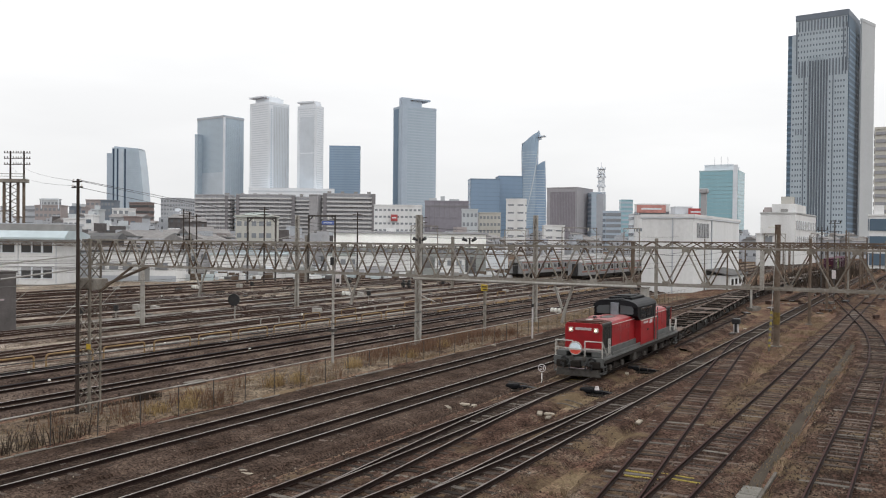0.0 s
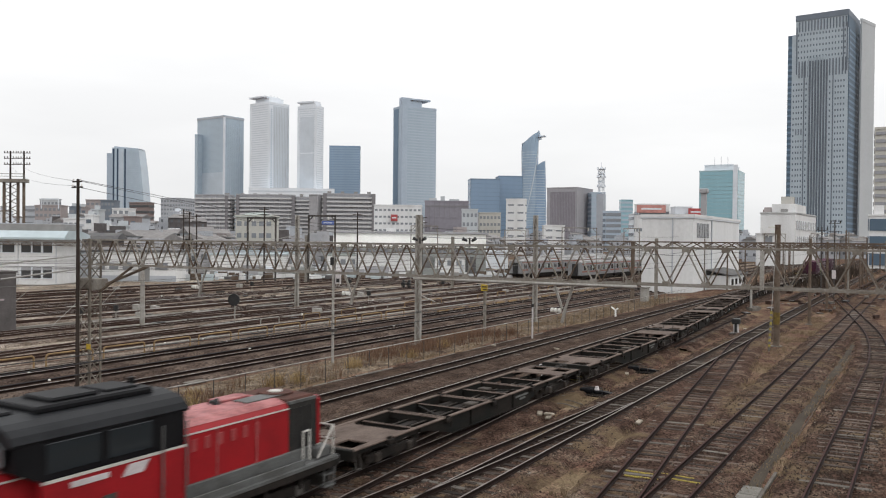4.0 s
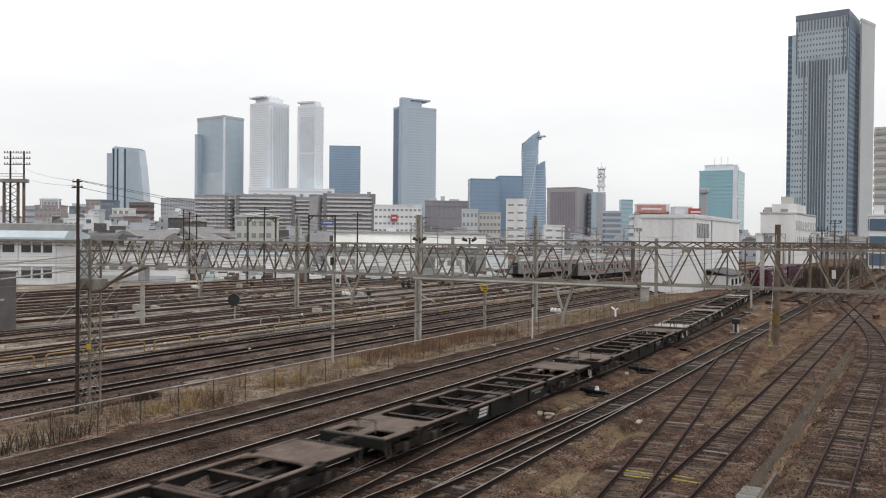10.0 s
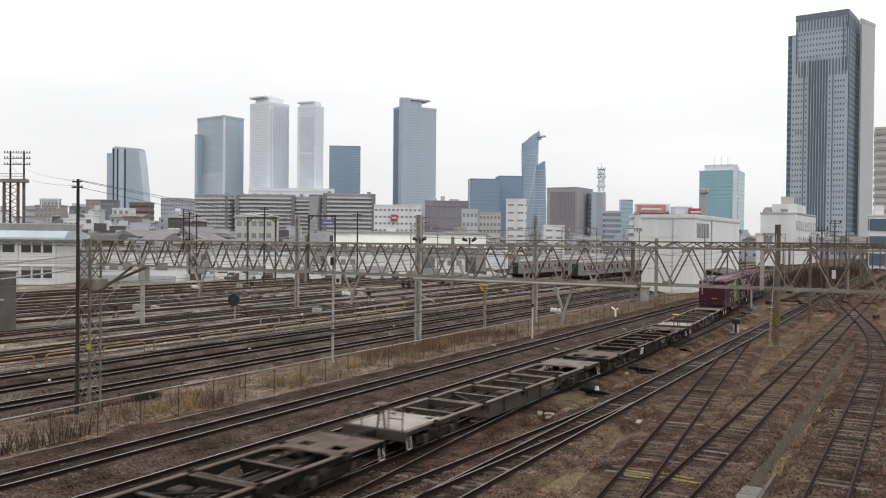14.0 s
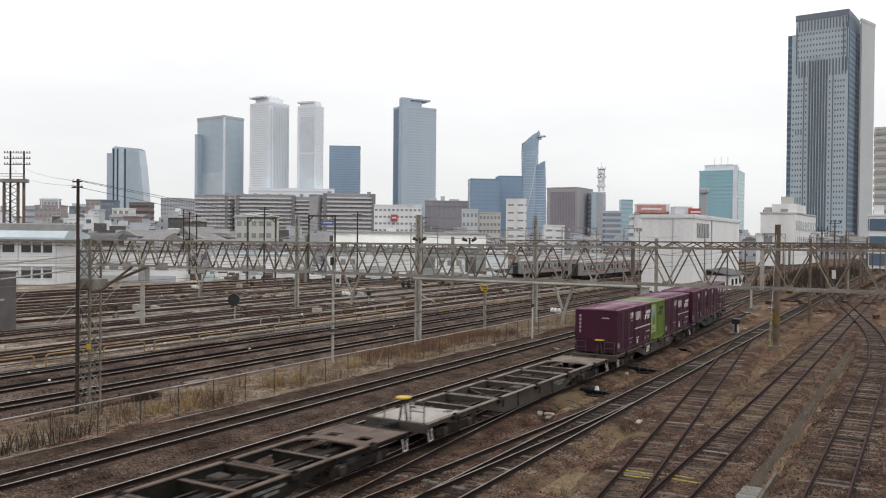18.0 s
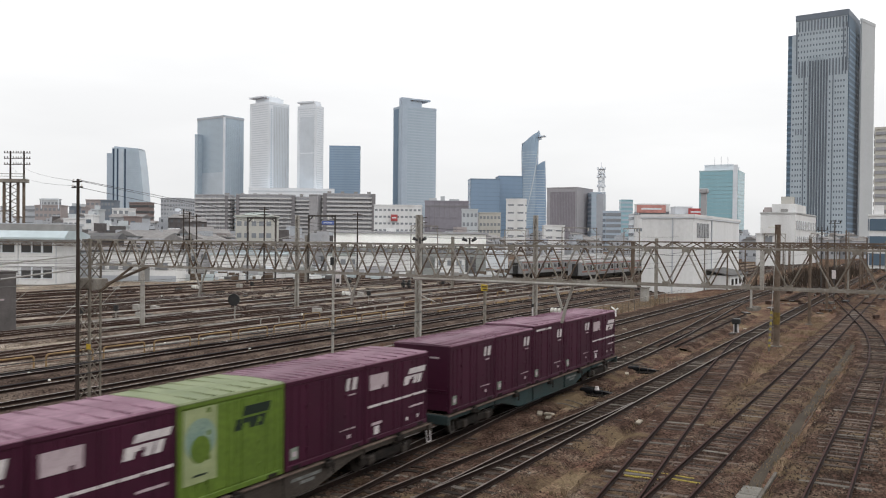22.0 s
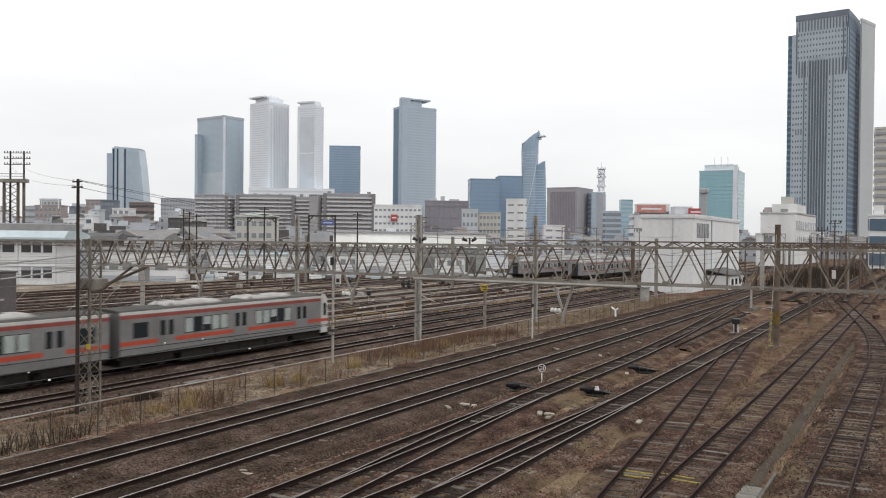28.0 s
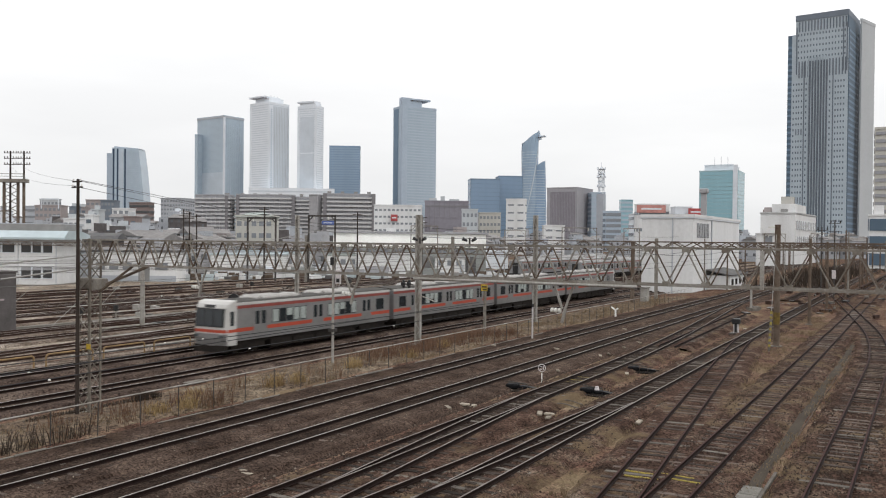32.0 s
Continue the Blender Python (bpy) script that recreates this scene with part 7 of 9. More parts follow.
        for y0, y1 in ((-1.20, -0.44), (-0.34, 0.34), (0.44, 1.20)):
            part("windscreen", Geo().prism([(-L - 0.02, 2.0), (-L + 0.095, 3.06), (-L + 0.16, 3.06), (-L + 0.08, 2.0)], y0, y1, "y"), M["glass"], fr)
        part("destination_display", Geo().prism([(-L + 0.10, 3.20), (-L + 0.16, 3.38), (-L + 0.34, 3.38), (-L + 0.34, 3.20)], -0.45, 0.45, "y"), M["black"], fr)
        for y in (-0.7, 0.7):
            part("wiper", Geo().bar((-L - 0.04, y, 2.02), (-L + 0.03, y + 0.35, 2.65), 0.03, 0.02), M["black"], fr)
        for q in (-1, 1):
            part("cab_window", Geo().box(-L + 0.5, -L + 0.85, *sorted((q * (W + 0.01), q * (W - 0.03))), 2.0, 2.95, 0.01), M["glass"], fr)
            part("tail_light", Geo().box(-L - 0.03, -L + 0.05, q * 1.1 - 0.18, q * 1.1 + 0.18, 1.25, 1.4, 0.01), M["glass_pale"], fr)
        part("skirt", Geo().prism([(-W + 0.1, 0.25), (W - 0.1, 0.25), (W - 0.05, 0.72), (-W + 0.05, 0.72)], -L + 0.1, -L + 0.4, "x"), M["under"], fr)
    return th


EMU = []
rear = emu_car(True, "stainless suburban train car with orange stripes and white cab")
mid = emu_car(False, "stainless suburban train car with orange stripes and dark windows")
mid2 = copy_thing(mid, pose(0, 0, 0))
lead = emu_car(True, "leading stainless suburban car with a white cab front")
for o in list(lead.children):
    o.matrix_basis = pose(0, 0, 0, 0, 0, 180) @ o.matrix_basis
EMU += [(lead, 10.0), (mid, 30.15), (mid2, 50.25), (rear, 70.3)]

# ---- verge, fence and dry grass ----
def strip(name, y0, y1, x0, x1, material, label, category, lift=0.03, step=1.5, n=8, amp=0.08, wob=0.5):
    """A strip of ground cover with ragged edges, laid over the ground."""
    xs = [x0 + step * i for i in range(int((x1 - x0) / step) + 1)]
    vs, m = [], n + 1
    for x in xs:
        e0, e1 = wob * noise.noise((x * 0.35, y0, 1)), wob * noise.noise((x * 0.35, y1, 7))
        for j in range(m):
            y = (y0 + e0) + ((y1 + e1) - (y0 + e0)) * j / n
            vs.append((x, y, ground_height(y) + (lift + amp * (0.5 + noise.noise((x * 0.6, y * 0.6, 3))) if 0 < j < n else -0.02)))
    fs = [(i * m + j, (i + 1) * m + j, (i + 1) * m + j + 1, i * m + j + 1) for i in range(len(xs) - 1) for j in range(n)]
    return tagged(part(name, Geo().add(vs, fs), M[material]), label, category, kind="structure")


strip("yard_soil", 51.0, 150, 6, 330, "yard_soil", "pale brown trodden soil between the yard tracks", "ground", lift=0.02, step=6.0, n=24, amp=0.04)
strip("cess", 25.7, 28.0, 6, 118, "cess", "dark ballast path between the main line and the fence", "ground", lift=0.02, step=1.5, n=5, amp=0.03, wob=0.25)
strip("verge", 28.1, 35.0, 18, 118, "verge", "dry grass verge between the fence and the passenger lines", "verge")


def tufts(name, label, material, area, count, h0, h1, seed, dens=0.35, wid=1.0):
    """Dry stalks and blades in clumps."""
    rnd = random.Random(seed)
    v, f = [], []
    x0, x1, y0, y1 = area
    k = 0
    while k < count:
        x, y = rnd.uniform(x0, x1), rnd.uniform(y0, y1)
        if noise.noise((x * 0.3, y * 0.45, seed)) * 0.5 + 0.5 < dens + rnd.uniform(-0.12, 0.12):
            continue
        z = ground_height(y)
        for _ in range(5):
            a, px, py = rnd.uniform(0, 6.28), x + rnd.gauss(0, 0.10), y + rnd.gauss(0, 0.10)
            h, w = rnd.uniform(h0, h1), rnd.uniform(0.008, 0.022) * wid
            lx, ly = rnd.gauss(0, 0.22) * h, rnd.gauss(0, 0.22) * h
            c, s_ = math.cos(a) * w, math.sin(a) * w
            o = len(v)
            v += [(px - c, py - s_, z), (px + c, py + s_, z), (px + c * 0.7 + lx * 0.5, py + s_ * 0.7 + ly * 0.5, z + h * 0.6), (px - c * 0.7 + lx * 0.5, py - s_ * 0.7 + ly * 0.5, z + h * 0.6), (px + lx * 1.3, py + ly * 1.3, z + h)]
            f += [(o, o + 1, o + 2, o + 3), (o + 3, o + 2, o + 4)]
        k += 1
    me = bpy.data.meshes.new(name)
    me.from_pydata(v, [], f)
    me.materials.append(M[material])
    return tagged(new(name, me), label, "grass", kind="stuff")


tufts("dry_grass", "tall dry tan grass along the wire fence", "grass_dry", (19, 75, 28.1, 33.8), 2100, 0.05, 0.22, 3, 0.56)
tufts("dry_grass", "thin dry grass along the distant fence", "grass_dry", (70, 112, 28.2, 33.0), 1200, 0.1, 0.4, 4, 0.45)
for k, (x, y, n_, h) in enumerate(((25.6, 29.0, 60, 0.75), (27.2, 28.9, 50, 0.8), (33.5, 29.3, 70, 1.0), (35.0, 29.1, 60, 0.9), (41.0, 29.6, 60, 0.9), (46.5, 29.2, 50, 0.8), (52.0, 29.8, 60, 0.8), (30.0, 31.5, 40, 0.6))):
    tufts("straw_clump", "tall yellow straw clump behind the wire fence", "straw_yellow", (x - 0.5, x + 0.5, y - 0.35, y + 0.35), n_ // 2, h * 0.4, h * 0.9, 40 + k, -1)
tufts("dark_weeds", "dark dead stems standing before the wire fence", "dark_weed", (17.2, 22.5, 28.05, 28.6), 34, 0.5, 1.05, 51, -1)
tufts("dark_bush", "low dark bush behind the wire fence", "dark_weed", (28.0, 29.3, 33.1, 33.7), 220, 0.15, 0.5, 52, -1)
tufts("dead_branches", "row of dead branches on the verge", "dark_weed", (22.6, 28.6, 33.5, 34.0), 260, 0.05, 0.28, 53, -1)
tufts("dry_stalks", "russet dry weed stalks by the fence", "grass_rust", (20, 62, 28.0, 31.5), 200, 0.35, 1.0, 8, 0.62)
tufts("dry_stalks", "thick russet weeds below a catenary mast", "grass_rust", (46, 64, 29.0, 34.2), 700, 0.3, 0.8, 9, 0.4)
tufts("dry_grass", "low dry weeds between the freight tracks", "grass_dry", (17, 95, 7.9, 10.9), 1800, 0.06, 0.2, 12, 0.5)
tufts("dry_grass", "low dry weeds between the sidings", "grass_dry", (24, 90, 3.6, 5.2), 700, 0.06, 0.18, 14, 0.5)
tufts("dry_grass", "sparse weeds between the turnouts", "grass_dry", (24, 60, 13.2, 15.3), 500, 0.05, 0.14, 15, 0.5)
tufts("weed_stems", "dark dead weed stems by the bridge end of the fence", "grass_rust", (14, 24, 28.1, 31.0), 60, 0.15, 0.5, 19, 0.3)

fence = thing("wire_fence", "low wire fence with grey posts and a pale top rail", "fence")
fp = Geo().box(-0.02, 0.02, -0.02, 0.02, -0.5, 0.98, 0.01).mesh("post", M["darksteel"])
for i in range(52):
    part("post", fp, None, fence, at=pose(9.4 + 2.05 * i, 27.95, 0, 0, random.Random(i).uniform(-2, 2), 0))
for i in range(26):
    part("top_rail", Geo().rod((9.4 + 4.1 * i, 27.95, 0.97), (13.5 + 4.1 * i, 27.95, 0.97), 0.029, 6), M["galv"], fence)
for z in (0.1, 0.32, 0.54, 0.76):
    part("wire", Geo().rod((9.4, 27.95, z), (116, 27.95, z), 0.004, 4), M["darksteel"], fence)
tufts("bare_bushes", "bare brown bushes beside the far sidings", "dark_weed", (150, 245, 13.6, 26), 620, 0.5, 2.6, 61, -1, 3.6)
tufts("bare_bushes", "low brown scrub among the far sidings", "grass_rust", (100, 200, 8.4, 10.8), 260, 0.1, 0.5, 62, 0.3, 2.5)
kerb = thing("concrete_kerb", "broken line of concrete kerb blocks under the fence", "kerb")
kb = Geo().box(-0.62, 0.62, -0.05, 0.05, -0.45, -0.29, 0.02).mesh("kerb_block", M["concrete"])
for i in range(44):
    if i in (9, 10, 17, 25, 26):
        continue
    part("kerb_block", kb, None, kerb, at=pose(11 + 1.27 * i, 27.6, random.Random(i).uniform(-0.05, 0.03), 0, 0, random.Random(i).uniform(-1, 1)))

tsl = thing("white_slab", "white concrete slab lying beside the passenger line", "slab", pose(33.8, 35.4, -0.72))
part("block", Geo().box(-0.7, 0.7, -0.25, 0.25, -0.06, 0.08, 0.02), M["sleeper_pale"], tsl)
trough = thing("cable_trough", "grey concrete cable trough between two sidings", "cable trough")
tl = Geo().box(-0.48, 0.48, -0.3, 0.3, -0.42, -0.27, 0.02).mesh("lid", M["concrete"])
for i in range(8):
    part("lid", tl, None, trough, at=pose(20.4 + 1.0 * i, 4.62, 0, 0, 0, random.Random(i).uniform(-1, 1)))
for i in range(8):
    part("edge_kerb", Geo().box(18 + 1.5 * i, 19.47 + 1.5 * i, 4.2, 4.3, -0.5, -0.25, 0.01), M["sleeper_pale"], trough)
for i in range(16):
    part("edge_kerb", Geo().box(36 + 2 * i, 37.9 + 2 * i, 4.33, 4.37, -0.5, -0.31, 0.01), M["sleeper"], trough)
strip("muddy_path", 4.4, 4.95, 28, 74, "mud", "smooth muddy strip over a buried cable trough", "path", lift=0.045, step=1.0, n=4, amp=0.01, wob=0.12)

# ---- masts, signals and line-side gear ----
def laced_mast(label, x, y, z0, z1, w=0.62, d=0.3, material="galv"):
    th = thing("catenary_mast", label, "mast", pose(x, y, 0), "catenary masts")
    for s in (-1, 1):
        part("channel", Geo().box(-d / 2, d / 2, s * w / 2 - 0.06, s * w / 2 + 0.06, z0, z1, 0.01), M[material], th)
    g = Geo()
    n = int((z1 - z0) / 0.55)
    for i in range(n):
        a, b = z0 + (z1 - z0) * i / n, z0 + (z1 - z0) * (i + 1) / n
        u = w / 2 if i % 2 else -w / 2
        for sx in (-1, 1):
            g.bar((sx * d / 2, u, a), (sx * d / 2, -u, b), 0.05, 0.02, (1, 0, 0))
    part("lacing", g, M[material], th)
    part("web", Geo().box(-0.02, 0.02, -w / 2, w / 2, z0, z1), M["truss"], th)
    part("footing", Geo().box(-0.5, 0.5, -0.55, 0.55, z0 - 0.6, z0 + 0.12, 0.04), M["concrete"], th)
    return th


def tube_mast(label, x, y, z0, z1, r=0.17, material="galv", taper=0.8):
    th = thing("catenary_mast", label, "mast", pose(x, y, 0), "catenary masts")
    part("pole", Geo().rod((0, 0, z0), (0, 0, z1), r, 12, r * taper), M[material], th)
    part("cap", Geo().rod((0, 0, z1), (0, 0, z1 + 0.06), r * taper + 0.02, 12), M[material], th)
    part("footing", Geo().rod((0, 0, z0 - 0.4), (0, 0, z0 + 0.1), r + 0.2, 10), M["concrete"], th)
    return th


laced_mast("tall pale grey laced steel catenary mast on the verge", 53.2, 32.65, -0.5, 9.2, 0.38, 0.2)
laced_mast("grey laced steel catenary mast farther along the verge", 75.3, 32.9, -0.6, 9.8, 0.36, 0.2)
tube_mast("grey tubular catenary mast in the passenger yard", 51.4, 60.3, -0.9, 6.1, 0.22)
laced_mast("tall grey catenary mast deep in the passenger yard", 76.4, 63.5, -0.9, 10.0, 0.42, 0.22)
tube_mast("brown steel mast beside the sidings with a warning band", 66.9, 9.6, -0.4, 8.7, 0.23, "truss_rust", 0.9)
tube_mast("slender brown steel mast beside the far sidings", 86.5, 9.5, -0.4, 7.7, 0.15, "truss_rust")
tube_mast("slender brown mast among the far sidings", 107.0, 9.9, -0.4, 7.5, 0.16, "truss_rust")
tube_mast("grey mast at the far end of the freight line", 99.5, 17.0, -0.4, 2.6, 0.14)

band = thing("warning_band", "yellow warning band round a mast", "sign")
part("band", Geo().rod((66.9, 9.6, 1.3), (66.9, 9.6, 2.2), 0.245, 12), M["band_paint"], band)

guy = thing("guy_wire", "guy wire with a yellow and white striped guard", "guy wire")
a, b = Vector((63.1, 9.54, -0.4)), Vector((66.3, 9.6, 8.0))
part("wire", Geo().rod(a, b, 0.02, 5), M["wire_pale"], guy)
for i in range(14):
    p, q = a + (b - a) * (0.02 + 0.023 * i), a + (b - a) * (0.02 + 0.023 * (i + 1))
    part("guard_segment", Geo().rod(p, q, 0.085, 8), M["yellow_paint"] if i % 2 else M["sleeper_pale"], guy)

# second gantry, lighter, over the freight lines
gan2 = thing("catenary_gantry", "light steel gantry carried on a brown mast beyond the loading tracks", "gantry", group="gantries")
truss_beam(gan2, 66.9, -8, 32.6, 6.85, 7.38, 1.9, 0.5, 0.08, 0.04, material="truss_rust")
gan3 = thing("catenary_gantry", "slim steel gantry in the distance over the throat of the yard", "gantry", group="gantries")
truss_beam(gan3, 107.0, -8, 33, 6.6, 7.3, 2.5, 0.6, 0.13, 0.07, material="truss_rust", joined=True)
part("post", Geo().box(106.8, 107.2, 32.8, 33.2, -0.9, 7.4), M["truss_rust"], gan3)
gan5 = thing("catenary_gantry", "distant steel gantry across the passenger yard", "gantry", group="gantries")
truss_beam(gan5, 76.4, 33, 132, 5.9, 6.4, 2.2, 0.4, 0.08, 0.035, material="truss_rust")
part("post", Geo().box(76.2, 76.6, 131.8, 132.2, -1.0, 6.6), M["truss"], gan5)
gan6 = thing("catenary_gantry", "far steel gantry across the whole yard", "gantry", group="gantries")
truss_beam(gan6, 118, 33, 125, 6.0, 6.6, 3.0, 0.4, 0.10, 0.04, material="truss_rust", joined=True)
for y in (33, 66, 96, 125):
    part("post", Geo().box(117.8, 118.2, y - 0.2, y + 0.2, -1.0, 7.8), M["truss"], gan6)

# portals above the far wires
for x, y, w, h, r_, mt in ((114, 102.9, 5.0, 10.8, 0.15, "darksteel"), (119.4, 93.6, 4.7, 11.3, 0.15, "darksteel"), (142.3, 53.7, 6.2, 9.6, 0.07, "truss"), (147.0, 45.6, 2.8, 9.6, 0.07, "truss"), (150, 33, 3.0, 8.8, 0.06, "galv"), (150, 22, 3.5, 8.8, 0.06, "truss"), (154, 15, 4.0, 8.9, 0.06, "truss"), (124, 75, 4.6, 9.6, 0.08, "truss"), (133, 62, 3.6, 9.0, 0.06, "galv")):
    po = thing("portal_frame", "slim steel portal frame rising above the yard wires", "portal", pose(x, y, 0, 0, 0, -60.1), "portal frames")
    for s_ in (-1, 1):
        part("post", Geo().box(s_ * w / 2 - r_, s_ * w / 2 + r_, -r_, r_, -1.0, h, 0.02), M[mt], po)
        part("corner_brace", Geo().bar((s_ * w / 2, 0, h - 0.9), (s_ * (w / 2 - 0.8), 0, h), r_ * 1.2, r_ * 1.2, (0, 1, 0)), M[mt], po)
    part("beam", Geo().box(-w / 2 - r_, w / 2 + r_, -r_, r_, h - r_, h + r_, 0.02), M[mt], po)
    for u in (-0.3, 0.25):
        part("insulator", Geo().rod((u * w, 0, h - r_ - 0.5), (u * w, 0, h - r_), 0.07, 6), M["porcelain"], po)

# hanging brackets, insulators and floodlights of the nearest gantry
for y, z in ((10.05, 5.25), (18.4, 5.45), (26.2, 5.4)):
    hb_ = thing("hanging_bracket", "grey steel hanging bracket with ribbed insulators", "bracket", group="hanging brackets")
    part("arm", Geo().bar((25.3, y + 0.35, 6.08), (25.3, y + 0.05, z), 0.07, 0.05, (1, 0, 0)).bar((25.3, y - 0.35, 6.08), (25.3, y - 0.05, z), 0.07, 0.05, (1, 0, 0)).bar((25.3, y - 0.06, z), (25.3, y + 0.06, z - 0.45), 0.09, 0.07, (1, 0, 0)), M["galv"], hb_)
    for k in range(3):
        part("insulator", Geo().rod((25.3, y + 0.10 + 0.13 * k, z - 0.06), (25.3, y + 0.17 + 0.13 * k, z - 0.06), 0.075, 10), M["porcelain"], hb_)
for x, y, z in ((25.5, 15.6, 7.35), (25.5, 13.6, 7.35)):
    fl = thing("floodlight", "pair of black floodlights on a gantry", "floodlight", group="floodlights")
    part("bracket", Geo().bar((x, y, z - 0.15), (x, y, z + 0.15), 0.05, 0.05, (1, 0, 0)), M["darksteel"], fl)
    for s in (-1, 1):
        part("lamp_head", Geo().rod((x, y + 0.09 * s, z + 0.04), (x - 0.06, y + 0.25 * s, z + 0.12), 0.035, 8, 0.068), M["black"], fl)
part("stub_post", Geo().box(25.0, 25.15, 3.95, 4.05, 6.1, 7.2), M["galv"], gan)
part("pale_pipe", Geo().rod((25.1, 15.6, 6.05), (25.1, 7.6, 6.05), 0.05, 8), M["galv"], gan, "pale pipe along the lower chord")

# dark wooden pole by the lattice mast
pol = thing("utility_pole", "dark wooden utility pole with two cross arms", "utility pole")
part("pole", Geo().rod((24.5, 32.97, -0.9), (24.5, 32.97, 9.97), 0.09, 10, 0.065), M["wood_pole"], pol)
for z, w in ((9.85, 0.30), (9.6, 0.36)):
    arm = part("cross_arm", Geo().bar((24.45, 32.97 - w, z), (24.45, 32.97 + w, z), 0.05, 0.06), M["wood_pole"], pol)
    for y in (-w + 0.05, w - 0.05):
        part("insulator", Geo().rod((24.45, 32.97 + y, z + 0.02), (24.45, 32.97 + y, z + 0.12), 0.03, 8), M["porcelain"], arm)
for y in (33.6, 32.0):
    ins = thing("pole_transformer", "weathered grey box strapped to the lattice mast", "equipment box", group="mast boxes")
    part("box", Geo().box(25.0, 25.6, y - 0.35 if y > 33 else 32.3, y + 0.1 if y > 33 else 32.9, 5.0, 5.5, 0.03), M["truss"], ins)

yts = thing("warning_plate", "small yellow warning plate on the lattice mast", "sign")
part("plate", Geo().box(24.82, 24.85, 32.51, 32.80, 2.31, 2.55, 0.005), M["yellow"], yts)
gpl = thing("gantry_plate", "small white plate hung on the gantry truss", "sign")
part("plate", Geo().box(25.0, 25.03, 2.10, 2.20, 6.48, 6.71, 0.004), M["mark"], gpl)
# thin signal pole with a white board
sp = thing("signal_pole", "slender grey pole with signal head and white board", "signal")
part("pole", Geo().rod((43.3, 33.0, -0.7), (43.3, 33.0, 6.6), 0.085, 8), M["galv"], sp)
part("board", Geo().box(43.1, 43.2, 32.28, 32.7, 4.5, 5.4, 0.02), M["mark"], sp, "white board with plain bars")
part("bar", Geo().box(43.085, 43.1, 32.35, 32.6, 4.6, 4.85), M["black"], sp)
part("signal_head", Geo().box(43.08, 43.28, 32.9, 33.12, 5.7, 6.2, 0.04), M["black"], sp)
part("clamp", Geo().box(43.1, 43.5, 32.8, 33.2, 1.4, 1.6), M["darksteel"], sp)

sg = thing("signal_lamp", "black signal lamps on a catenary mast bracket", "signal")
part("bracket", Geo().bar((53.0, 33.0, 4.0), (53.0, 34.0, 4.0), 0.06, 0.06), M["darksteel"], sg)
for y in (33.35, 33.85):
    part("lamp", Geo().rod((52.85, y, 4.05), (53.1, y, 4.05), 0.15, 12).box(52.95, 53.12, y - 0.08, y + 0.08, 3.75, 4.35, 0.03), M["black"], sg)
for x, y, z in ((52.9, 32.45, 3.3),):
    ba = thing("steady_arm", "pale steel steady arm reaching over the passenger line", "bracket", group="steady arms")
    part("arm", Geo().rod((x, y, z), (x, y - 1.4, z - 0.45), 0.05, 6).rod((x, y, z), (x + 0.1, y, z + 0.5), 0.04, 6), M["galv"], ba)

disc = thing("disc_signal", "round black disc signal on a thin post", "signal")
part("post", Geo().rod((57.4, 55.0, -0.9), (57.4, 55.0, 1.6), 0.05, 8), M["galv"], disc)
part("disc", Geo().rod((57.3, 55.0, 1.65), (57.2, 54.95, 1.65), 0.55, 22), M["black"], disc)

ys = thing("yellow_sign", "square yellow sign on a grey post", "sign")
part("post", Geo().box(64.4, 64.6, 32.75, 32.95, -0.8, 3.0), M["truss"], ys)
part("panel", Geo().box(64.3, 64.38, 32.55, 33.15, 3.0, 3.55, 0.01), M["yellow"], ys)
part("bar", Geo().box(64.285, 64.3, 32.6, 33.05, 3.3, 3.4).box(64.285, 64.3, 32.6, 32.95, 3.1, 3.18), M["black"], ys)

wp = thing("marker_post", "tall white marker post with a black top", "post")
part("post", Geo().rod((60.8, 26.75, -0.45), (60.8, 26.75, 2.15), 0.07, 8), M["mark"], wp)
part("top", Geo().rod((60.8, 26.75, 2.15), (60.8, 26.75, 2.4), 0.10, 8), M["black"], wp)
cb = thing("concrete_box", "pale concrete relay box on the verge", "relay box")
part("body", Geo().box(107, 108.0, 31.05, 31.95, -0.6, 1.3, 0.03), M["galv"], cb)
part("lid", Geo().box(106.9, 108.1, 30.95, 32.05, 1.3, 1.42, 0.02), M["concrete"], cb)
yp = thing("whistle_post", "short white forked post beside the main line", "post")
part("post", Geo().rod((82.9, 27.3, -0.4), (82.9, 27.3, 0.45), 0.10, 8), M["white"], yp)
part("fork", Geo().bar((82.9, 27.3, 0.35), (82.9, 27.75, 0.65), 0.12, 0.12, (1, 0, 0)).bar((82.9, 27.3, 0.4), (82.9, 27.05, 0.55), 0.12, 0.12, (1, 0, 0)), M["white"], yp)

sgn = thing("track_marker", "small white round-framed track marker on a post", "sign")
part("post", Geo().rod((42.6, 18.15, -0.4), (42.6, 18.15, 0.15), 0.03, 8), M["white"], sgn)
ring = Geo()
for i in range(12):
    t0, t1 = i * math.pi / 6, (i + 1) * math.pi / 6
    ring.rod((42.6, 18.15 + 0.21 * math.cos(t0), 0.42 + 0.20 * math.sin(t0)), (42.6, 18.15 + 0.21 * math.cos(t1), 0.42 + 0.20 * math.sin(t1)), 0.024, 6)
part("frame", ring, M["mark"], sgn)
part("bar", Geo().box(42.58, 42.62, 18.05, 18.09, 0.32, 0.52).box(42.58, 42.62, 18.16, 18.25, 0.48, 0.52).box(42.58, 42.62, 18.16, 18.25, 0.33, 0.37), M["mark"], sgn)


